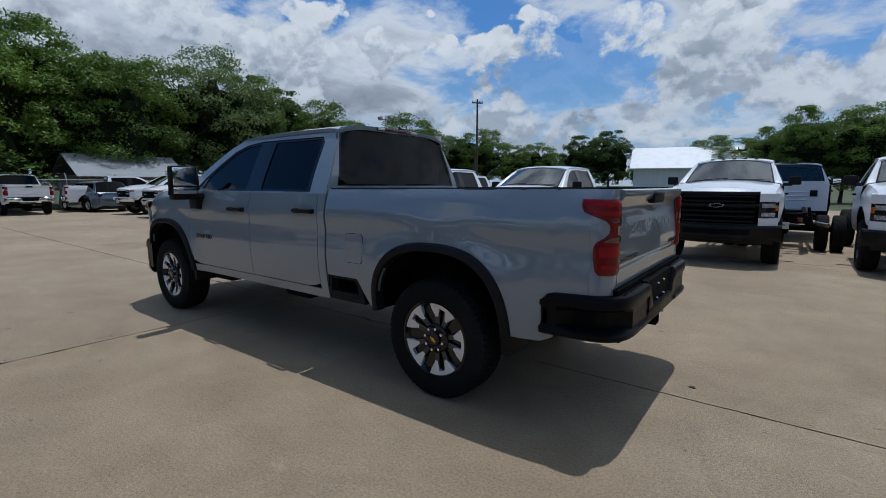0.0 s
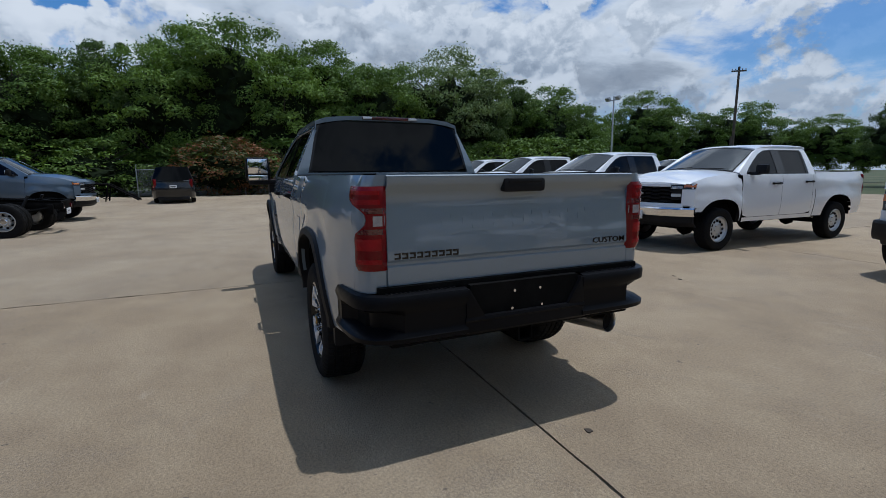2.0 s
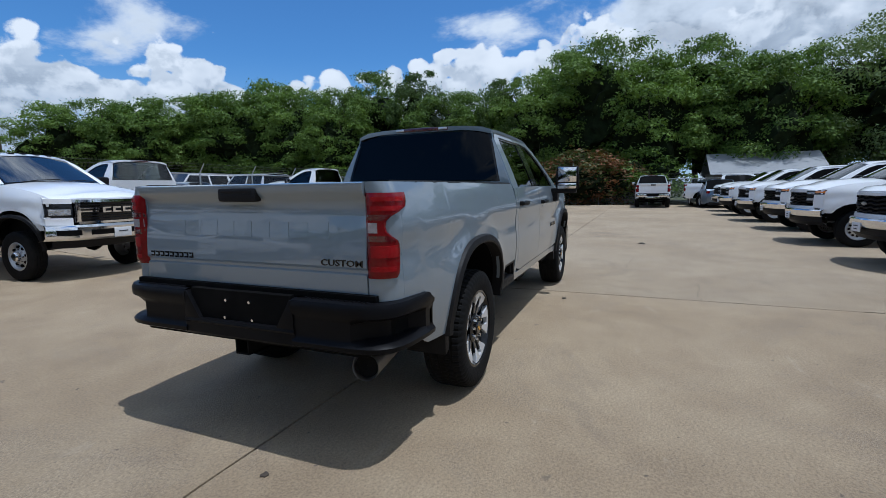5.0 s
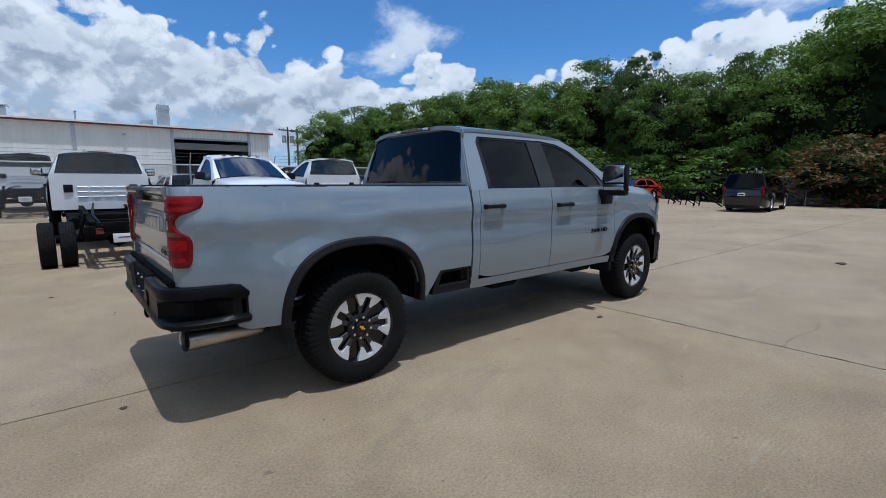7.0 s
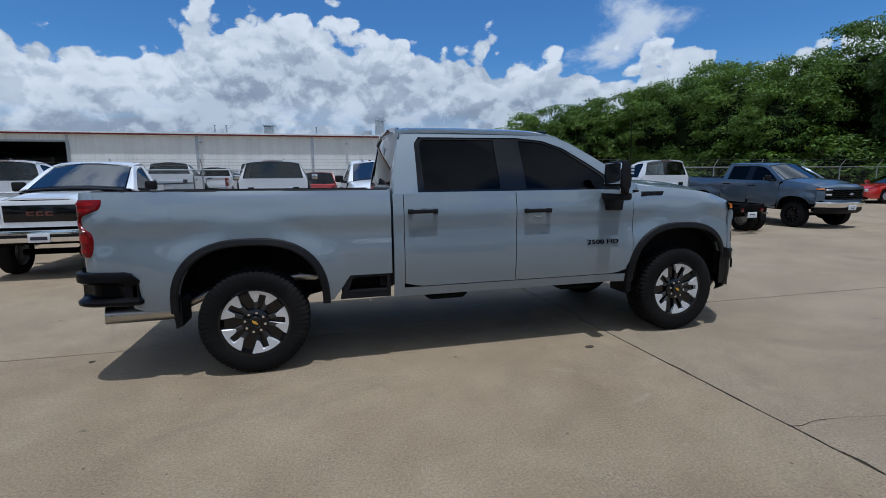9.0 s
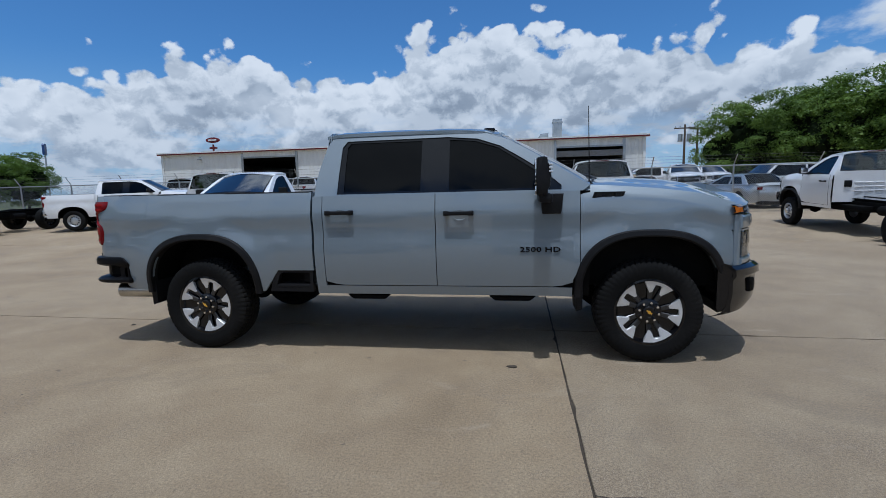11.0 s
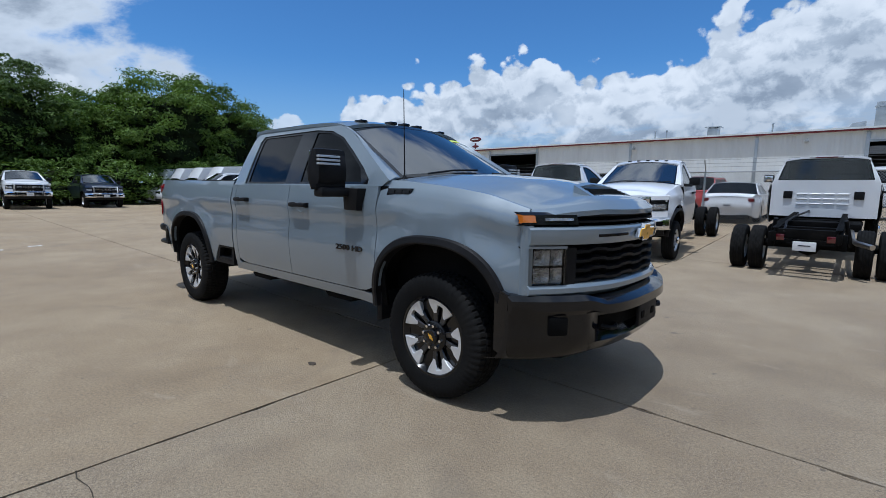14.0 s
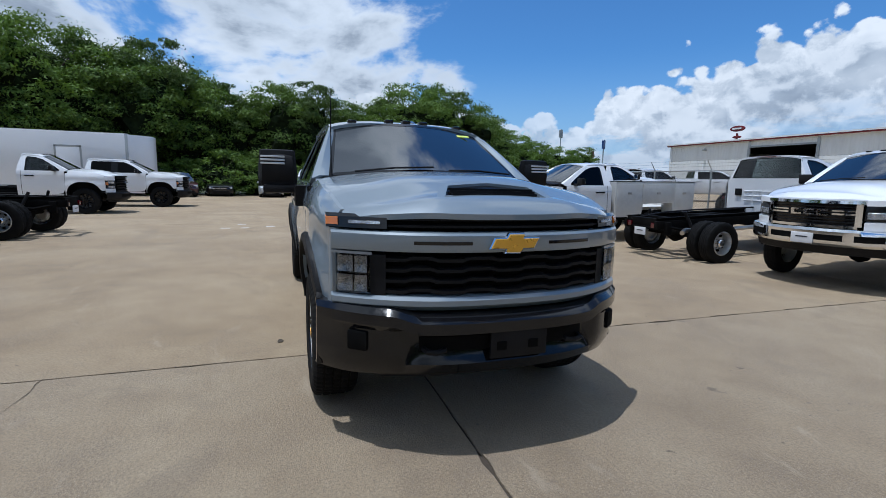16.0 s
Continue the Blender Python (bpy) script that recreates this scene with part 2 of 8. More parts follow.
CLEARL = material("clear_lens", (0.70, 0.72, 0.74), 0.10, coat=1.0, metal=0.4, vary=0.10, scale=20)
REVERSE = material("reversing_lens", (0.36, 0.33, 0.34), 0.12, coat=0.6, metal=0.3, vary=0.35, scale=45, bump=0.5, bump_scale=90)
LAMPDARK = material("lamp_housing", (0.010, 0.0105, 0.012), 0.14, spec=0.3, coat=0.2, vary=0.2)
GOLD = material("gold_emblem", (0.78, 0.44, 0.06), 0.30, metal=0.55, vary=0.06)
INTERIOR = material("interior_cloth", (0.012, 0.012, 0.013), 0.85, vary=0.12, bump=0.2, bump_scale=200)
PLATEW = material("paper_plate", (0.70, 0.71, 0.72), 0.55, vary=0.05)
INK = material("plate_ink", (0.03, 0.032, 0.045), 0.6)
LIME = material("window_sticker", (0.62, 0.72, 0.12), 0.6)
WHITEP = material("white_sticker", (0.75, 0.75, 0.73), 0.6)
TINT = glass("tinted_glass", (0.014, 0.016, 0.018), 0.0, 1.29)
SCREEN = glass("windscreen_glass", (0.22, 0.255, 0.245), 0.0, 3.0)
SMOKED = glass("smoked_lens", (0.86, 0.86, 0.85), 0.0, 1.28)
CLEARG = glass("clear_glass", (0.55, 0.60, 0.58), 0.0, 1.55)


# ---- mesh helpers ----
def part(name, bm, mat, parent=None, label="", smooth=True):
    me = bpy.data.meshes.new(name)
    if isinstance(bm, tuple):
        me.from_pydata(bm[0], [], bm[1])
        me.validate()
    else:
        bm.to_mesh(me)
        bm.free()
    for m in mat if isinstance(mat, (list, tuple)) else (mat,):
        me.materials.append(m)
    if smooth:
        me.shade_smooth()
        me.set_sharp_from_angle(angle=radians(32))
    ob = new(name, me)
    if parent is not None:
        ob.parent = parent
    return tagged(ob, label=label)


def join(*bms):
    out = bmesh.new()
    for b in bms:
        me = bpy.data.meshes.new("tmp")
        b.to_mesh(me)
        b.free()
        out.from_mesh(me)
        bpy.data.meshes.remove(me)
    return out


def moved(bm, m):
    bmesh.ops.transform(bm, matrix=m, verts=bm.verts)
    return bm


def mirrored(bm):
    """The same shape on the other side of the plane y = 0."""
    for v in bm.verts:
        v.co.y = -v.co.y
    bmesh.ops.reverse_faces(bm, faces=bm.faces)
    return bm


def block(x0, x1, y0, y1, z0, z1, r=0.0, seg=2):
    bm = bmesh.new()
    bmesh.ops.create_cube(bm, size=1, matrix=Matrix.Translation(((x0 + x1) / 2, (y0 + y1) / 2, (z0 + z1) / 2)) @ Matrix.Diagonal((abs(x1 - x0), abs(y1 - y0), abs(z1 - z0), 1)))
    if r:
        bmesh.ops.bevel(bm, geom=list(bm.edges), offset=r, segments=seg, affect="EDGES", profile=0.6)
    return bm


def slab(points, axis, a, b, r=0.0, seg=2):
    """A flat outline drawn out along an axis from a to b; r rounds its rims."""
    bm = bmesh.new()

    def place(p, d):
        return {"x": (d, p[0], p[1]), "y": (p[0], d, p[1]), "z": (p[0], p[1], d)}[axis]

    one, two = ([bm.verts.new(place(p, d)) for p in points] for d in (a, b))
    bm.faces.new(one)
    bm.faces.new(two[::-1])
    for k in range(len(points)):
        j = (k + 1) % len(points)
        bm.faces.new((one[j], one[k], two[k], two[j]))
    bmesh.ops.recalc_face_normals(bm, faces=bm.faces)
    if r:
        rim = [e for e in bm.edges if (e.verts[0] in one) == (e.verts[1] in one)]
        bmesh.ops.bevel(bm, geom=rim, offset=r, segments=seg, affect="EDGES", profile=0.6)
    return bm


def sheet(rows, thick=0.0, inward=None, closed=False):
    """A skin through rows of points; thick gives it depth along `inward` (a vector or a function of the point)."""
    bm = bmesh.new()
    grid = [[bm.verts.new(p) for p in row] for row in rows]
    for a, b in zip(grid, grid[1:]):
        for k in range(len(a) - (0 if closed else 1)):
            j = (k + 1) % len(a)
            q = (a[k], a[j], b[j], b[k])
            if len({(round(v.co.x, 6), round(v.co.y, 6), round(v.co.z, 6)) for v in q}) > 2:
                bm.faces.new(q)
    if thick:
        rim = [[(Vector(p) + Vector(inward(p) if callable(inward) else inward) * thick) for p in row] for row in rows]
        back = [[bm.verts.new(p) for p in row] for row in rim]
        for a, b in zip(back, back[1:]):
            for k in range(len(a) - (0 if closed else 1)):
                j = (k + 1) % len(a)
                bm.faces.new((a[k], b[k], b[j], a[j]))
        edge = []
        if not closed:
            edge += [(grid[i][0], grid[i + 1][0], back[i + 1][0], back[i][0]) for i in range(len(grid) - 1)]
            edge += [(grid[i + 1][-1], grid[i][-1], back[i][-1], back[i + 1][-1]) for i in range(len(grid) - 1)]
        m = len(rows[0])
        for k in range(m - (0 if closed else 1)):
            j = (k + 1) % m
            edge.append((grid[0][j], grid[0][k], back[0][k], back[0][j]))
            edge.append((grid[-1][k], grid[-1][j], back[-1][j], back[-1][k]))
        for q in edge:
            try:
                bm.faces.new(q)
            except ValueError:
                pass
    bmesh.ops.remove_doubles(bm, verts=bm.verts, dist=1e-5)
    bmesh.ops.recalc_face_normals(bm, faces=bm.faces)
    return bm


def lathe(profile, seg=40, axis="y"):
    """A profile of (radius, along) turned about an axis through the origin."""
    rows = []
    for k in range(seg):
        a = 2 * math.pi * k / seg
        c, s = math.cos(a), math.sin(a)
        rows.append([{"y": (r * c, d, r * s), "z": (r * c, r * s, d), "x": (d, r * c, r * s)}[axis] for r, d in profile])
    rows.append(rows[0])
    return sheet(rows)


def tube(points, radius, seg=10, cap=True):
    bm = bmesh.new()
    pts = [Vector(p) for p in points]
    rings = []
    for k, p in enumerate(pts):
        way = (pts[min(k + 1, len(pts) - 1)] - pts[max(k - 1, 0)]).normalized()
        turn = way.to_track_quat("Z", "Y").to_matrix()
        r = radius[k] if isinstance(radius, (list, tuple)) else radius
        rings.append([bm.verts.new(p + turn @ Vector((r * math.cos(2 * math.pi * i / seg), r * math.sin(2 * math.pi * i / seg), 0))) for i in range(seg)])
    for a, b in zip(rings, rings[1:]):
        for i in range(seg):
            bm.faces.new((a[i], a[(i + 1) % seg], b[(i + 1) % seg], b[i]))
    if cap:
        bm.faces.new(rings[0][::-1])
        bm.faces.new(rings[-1])
    return bm


def lettering(words, size, depth, mat, parent, m, name="lettering", label="", stretch=1.0):
    """Raised letters in the built-in font, standing in the local x-y plane of m."""
    cu = bpy.data.curves.new(name, "FONT")
    cu.body, cu.size, cu.extrude, cu.bevel_depth = words, size, depth, 0.0
    cu.align_x, cu.align_y, cu.resolution_u, cu.offset = "CENTER", "CENTER", 2, 0.0007 * size / 0.06
    ob = bpy.data.objects.new(name, cu)
    me = bpy.data.meshes.new_from_object(ob)
    bpy.data.objects.remove(ob)
    me.transform(m @ Matrix.Diagonal((stretch, 1, 1, 1)))
    me.materials.append(mat)
    o = new(name, me)
    o.parent = parent
    return tagged(o, label=label)


def smoothstep(a, b, x):
    t = min(1.0, max(0.0, (x - a) / (b - a)))
    return t * t * (3 - 2 * t)


def lerp(a, b, t):
    return a + (b - a) * t


def line(points, x):
    """A smooth curve through (x, value) points."""
    if x <= points[0][0]:
        return points[0][1]
    for k in range(len(points) - 1):
        (x0, y0), (x1, y1) = points[k], points[k + 1]
        if x <= x1:
            m0 = (points[k + 1][1] - points[k - 1][1]) / (points[k + 1][0] - points[k - 1][0]) if k > 0 else (y1 - y0) / (x1 - x0)
            m1 = (points[k + 2][1] - y0) / (points[k + 2][0] - x0) if k + 2 < len(points) else (y1 - y0) / (x1 - x0)
            h = x1 - x0
            t = (x - x0) / h
            return (2 * t**3 - 3 * t**2 + 1) * y0 + (t**3 - 2 * t**2 + t) * h * m0 + (-2 * t**3 + 3 * t**2) * y1 + (t**3 - t**2) * h * m1
    return points[-1][1]


def thing(name, label, category, group="", at=(0, 0, 0), turn=0.0):
    ob = new(name)
    ob.empty_display_size = 0.3
    ob.matrix_basis = pose(*at, 0, 0, turn)
    return tagged(ob, label=label, category=category, group=group)

# ---- ground ----
def concrete_material(name, grey, rough):
    """Tan concrete; grey and rough: how far it has weathered."""
    m = bpy.data.materials.new(name)
    m.use_nodes = True
    n = Nodes(m.node_tree)
    b = n.add("ShaderNodeBsdfPrincipled")
    at = n.add("ShaderNodeNewGeometry").outputs["Position"]
    rnd = n.add("ShaderNodeObjectInfo").outputs["Random"]
    cloudy = n.noise(at, 0.42, 5, 0.62, 0.4)
    mid = n.noise(at, 1.9, 6, 0.66, 0.3)
    fine = n.noise(at, 62.0, 5, 0.72)
    grit = n.noise(at, 150.0, 3, 0.7)
    base = n.ramp(n.math("ADD", n.math("MULTIPLY", cloudy, 0.55), n.math("MULTIPLY", mid, 0.45)),
                  ((0.34, (0.254, 0.180, 0.102)), (0.47, (0.330, 0.240, 0.141)), (0.56, (0.380, 0.285, 0.173)), (0.70, (0.440, 0.336, 0.214))))
    base = n.mix(grey, base, n.mix(1.0, base, (0.92, 0.98, 1.08), "MULTIPLY"))
    tone = n.mix(0.70, base, n.ramp(fine, ((0.30, 0.22), (0.70, 0.80))), "OVERLAY")
    # sand and small stones in the worn skin
    worn = n.span(n.noise(at, 0.75, 5, 0.65, 0.9), 0.52 - 0.10 * rough, 0.62)
    tone = n.mix(n.math("MULTIPLY", n.span(grit, 0.54, 0.64), n.math("ADD", n.math("MULTIPLY", worn, 0.45), 0.20 + 0.20 * rough)), tone, (0.115, 0.088, 0.062))
    tone = n.mix(n.math("MULTIPLY", n.span(grit, 0.36, 0.46, 1.0, 0.0), n.math("ADD", n.math("MULTIPLY", worn, 0.35), 0.15 + 0.15 * rough)), tone, (0.58, 0.505, 0.405))
    stones = n.span(n.noise(at, 58.0, 3, 0.6), 0.52, 0.60, 0.0, 0.60)
    tone = n.mix(n.math("MULTIPLY", worn, stones), tone, (0.205, 0.152, 0.098))
    # old drips and spills, pale scuffs, hairline scratches
    smear = n.span(n.noise(at, 0.55, 6, 0.7, 1.2), 0.56, 0.66, 0.0, 0.30)
    tone = n.mix(smear, tone, (0.19, 0.150, 0.110))
    scuff = n.span(n.noise(n.vec("MULTIPLY", at, (0.6, 2.2, 1.0)), 1.7, 7, 0.7, 0.6), 0.60, 0.70, 0.0, 0.35)
    tone = n.mix(scuff, tone, (0.52, 0.43, 0.315))
    drip = n.span(n.noise(at, 3.4, 4, 0.6), 0.68, 0.73, 0.0, 0.55)
    tone = n.mix(drip, tone, (0.075, 0.062, 0.052))
    fleck = n.span(n.noise(at, 11.0, 2, 0.5), 0.735, 0.76, 0.0, 0.7)
    tone = n.mix(fleck, tone, (0.07, 0.056, 0.045))
    tone = n.mix(n.math("MULTIPLY", rnd, 0.12), tone, (0.25, 0.198, 0.14))
    n.put(b.inputs["Base Color"], tone)
    n.put(b.inputs["Roughness"], n.span(mid, 0.3, 0.7, 0.72, 0.88))
    h = n.math("ADD", n.math("MULTIPLY", fine, 0.6), n.math("MULTIPLY", grit, 0.5))
    n.put(b.inputs["Normal"], n.add("ShaderNodeBump", Strength=1.0, Distance=0.016, Height=h))
    n.put(n.add("ShaderNodeOutputMaterial").inputs[0], b)
    return m


def meadow_material():
    m = bpy.data.materials.new("rough_grass_ground")
    m.use_nodes = True
    n = Nodes(m.node_tree)
    b = n.add("ShaderNodeBsdfPrincipled", Roughness=0.95)
    at = n.add("ShaderNodeNewGeometry").outputs["Position"]
    f = n.math("ADD", n.math("MULTIPLY", n.noise(at, 0.08, 4, 0.6), 0.6), n.math("MULTIPLY", n.noise(at, 2.5, 5, 0.7), 0.4))
    n.put(b.inputs["Base Color"], n.ramp(f, ((0.35, (0.030, 0.045, 0.014)), (0.5, (0.060, 0.075, 0.026)), (0.68, (0.13, 0.115, 0.06)))))
    n.put(n.add("ShaderNodeOutputMaterial").inputs[0], b)
    return m


CONCRETE, WEATHERED, MEADOW = concrete_material("tan_concrete", 0.15, 0.0), concrete_material("weathered_concrete", 0.55, 1.0), meadow_material()
DIRT = material("joint_dirt", (0.055, 0.042, 0.03), 0.95, vary=0.35, scale=10)
ground = part("ground", sheet([[(x, y, -0.15) for x in (-2400, -300, 0, 300, 2400)] for y in (-2400, -300, 0, 300, 2400)]), MEADOW)
tagged(ground, "rough grass and earth reaching to the horizon", "ground", kind="structure")
lot = part("pavement", block(-36.0, 33.0, -34.0, 78.0, -0.149, -0.012), DIRT)
tagged(lot, "worn tan concrete sales lot with cracked joints", "pavement", kind="structure")
LOT_X = [-36.0, -20.7, -8.7, 3.33, 15.4, 24.0, 33.0]
LOT_Y = [-34.0, -24.0, -15.5, -7.9, -0.085, 7.9, 15.6, 20.0, 32.0, 44.0, 60.0, 78.0]


RISE = ((7.9, 0.0), (15.6, 0.40), (20.0, 0.50), (32.0, 0.75), (44.0, 0.95), (78.0, 1.3))


def lot_z(x, y):
    """The height of the concrete: level, then rising towards the workshop."""
    y += 0.014 * (x + 1)
    if y <= RISE[0][0]:
        return 0.0
    for (y0, z0), (y1, z1) in zip(RISE, RISE[1:]):
        if y <= y1:
            return z0 + (z1 - z0) * (y - y0) / (y1 - y0)
    return RISE[-1][1]


def settled(x, y, turn, back):
    """A pose on the concrete for a vehicle whose other axle stands `back` metres behind (x, y)."""
    a = radians(turn)
    z0, z1 = lot_z(x, y), lot_z(x - back * math.cos(a), y - back * math.sin(a))
    return Matrix.Translation((x, y, z0)) @ Matrix.Rotation(a, 4, "Z") @ Matrix.Rotation(-math.atan2(z0 - z1, back), 4, "Y")


def ragged(a, b, across, axis, seed, gap):
    """An edge of a slab, a little broken along the joint."""
    rnd = random.Random(seed)
    k = max(2, int(abs(b - a) / 0.13))
    pts = []
    for i in range(k + 1):
        t = lerp(a, b, i / k)
        d = gap * (0.35 + 0.5 * rnd.random() + (1.3 if rnd.random() > 0.94 else 0.0)) if 0 < i < k else gap * 0.5
        pts.append((t, across, d))
    return pts


def slab_piece(x0, x1, y0, y1, seed):
    g = 0.014
    pts = [(t, y + d) for t, y, d in ragged(x0 + g, x1 - g, y0, "x", seed, g)]
    pts += [(x - d, t) for t, x, d in ragged(y0 + g, y1 - g, x1, "y", seed + 1, g)][1:]
    pts += [(t, y - d) for t, y, d in ragged(x1 - g, x0 + g, y1, "x", seed + 2, g)][1:]
    pts += [(x + d, t) for t, x, d in ragged(y1 - g, y0 + g, x0, "y", seed + 3, g)][1:-1]
    pts = [(x, y - 0.014 * (x + 1)) for x, y in pts]
    bm = bmesh.new()
    top = [bm.verts.new((x, y, lot_z(x, y))) for x, y in pts]
    low = [bm.verts.new((x, y, lot_z(x, y) - 0.06)) for x, y in pts]
    bm.faces.new(top)
    for k in range(len(pts)):
        j = (k + 1) % len(pts)
        bm.faces.new((top[j], top[k], low[k], low[j]))
    bmesh.ops.recalc_face_normals(bm, faces=bm.faces)
    return bm


def lay_slabs():
    for i in range(len(LOT_X) - 1):
        for j in range(len(LOT_Y) - 1):
            part("concrete_slab", slab_piece(LOT_X[i], LOT_X[i + 1], LOT_Y[j], LOT_Y[j + 1], 100 * i + 7 * j), WEATHERED if LOT_X[i] > 3 else CONCRETE, lot, smooth=False)


def crack(points, seed, width=0.0045):
    """A branching crack, filled with dirt."""
    rnd = random.Random(seed)
    rows = []
    for (x0, y0), (x1, y1) in zip(points, points[1:]):
        k = max(2, int(math.hypot(x1 - x0, y1 - y0) / 0.09))
        for i in range(k):
            t = i / k
            rows.append((lerp(x0, x1, t) + rnd.uniform(-0.018, 0.018), lerp(y0, y1, t) + rnd.uniform(-0.018, 0.018)))
    rows.append(points[-1])
    out = []
    for k, (x, y) in enumerate(rows):
        a, b = rows[max(0, k - 1)], rows[min(len(rows) - 1, k + 1)]
        d = math.hypot(b[0] - a[0], b[1] - a[1]) or 1.0
        w = width * (0.12 + 0.65 * rnd.random()) * min(1.0, (len(rows) - k) / 5)
        nx, ny = -(b[1] - a[1]) / d * w, (b[0] - a[0]) / d * w
        out.append([(x + nx, y + ny, 0.004), (x - nx, y - ny, 0.004)])
    return sheet(out)


def lay_marks():
    for k, pts in enumerate((((3.33, -2.83), (3.60, -2.80), (3.82, -2.84), (4.05, -2.88), (4.6, -2.86)), ((5.48, -1.92), (5.95, -1.90), (6.68, -2.0), (7.40, -2.06)), ((6.72, -3.13), (7.1, -2.99), (7.52, -2.93)))):
        part("crack", crack(pts, 40 + k), DIRT, lot, smooth=False)
    for x, y in ((-7.42, -2.66), (-7.45, -2.14), (-7.85, -1.45), (-8.6, -2.3)):
        part("paint_dash", block(x - 0.05, x + 0.05, y - 0.12, y + 0.12, 0.001, 0.005), WHITEP, lot, smooth=False)
    rnd = random.Random(77)
    for k in range(9):
        x, y = ((2.92, -1.2), (-1.46, -0.31), (1.26, -4.23), (1.07, -4.13), (9.33, -2.18))[k] if k < 5 else (rnd.uniform(-7, 9), rnd.uniform(-6, 5))
        r = rnd.uniform(0.016, 0.034) if k < 4 else 0.09 if k == 4 else rnd.uniform(0.006, 0.018)
        ring = [(x + r * rnd.uniform(0.6, 1.3) * math.cos(a) * 1.4, y + r * rnd.uniform(0.6, 1.2) * math.sin(a)) for a in [0.7 * i for i in range(9)]]
        part("crumb", slab(ring, "z", 0.001, 0.004 + r * 0.12), DIRT, lot, smooth=False)

# ---- the workshop building behind the fence ----
def siding_material(name, base):
    m = bpy.data.materials.new(name)
    m.use_nodes = True
    n = Nodes(m.node_tree)
    b = n.add("ShaderNodeBsdfPrincipled", Roughness=0.45)
    at = n.add("ShaderNodeNewGeometry").outputs["Position"]
    streak = n.noise(n.vec("MULTIPLY", at, (1.0, 1.0, 0.12)), 1.4, 5, 0.65)
    f = n.math("ADD", n.math("MULTIPLY", streak, 0.7), n.math("MULTIPLY", n.noise(at, 0.3, 3, 0.5), 0.3))
    n.put(b.inputs["Base Color"], n.ramp(f, ((0.30, tuple(c * 0.84 for c in base)), (0.55, base), (0.8, tuple(min(1, c * 1.06) for c in base)))))
    n.put(n.add("ShaderNodeOutputMaterial").inputs[0], b)
    return m


SIDING = siding_material("pale_metal_siding", (0.73, 0.745, 0.73))
REDTRIM = material("red_fascia", (0.15, 0.011, 0.014), 0.45, vary=0.1)
OLDWIRE = material("weathered_wire", (0.10, 0.10, 0.10), 0.7, metal=0.4, vary=0.2)
GALV = material("galvanised_steel", (0.42, 0.44, 0.45), 0.42, metal=0.8, vary=0.15)
ROLLER = material("roller_door", (0.20, 0.205, 0.21), 0.5, vary=0.1)
# near-black colour puts the shade of the open bays into the material
BAY_SHADE = material("bay_shade_black", (0.03, 0.03, 0.032), 0.8, vary=0.2)
POLE = material("weathered_pole", (0.10, 0.075, 0.055), 0.85, vary=0.25)


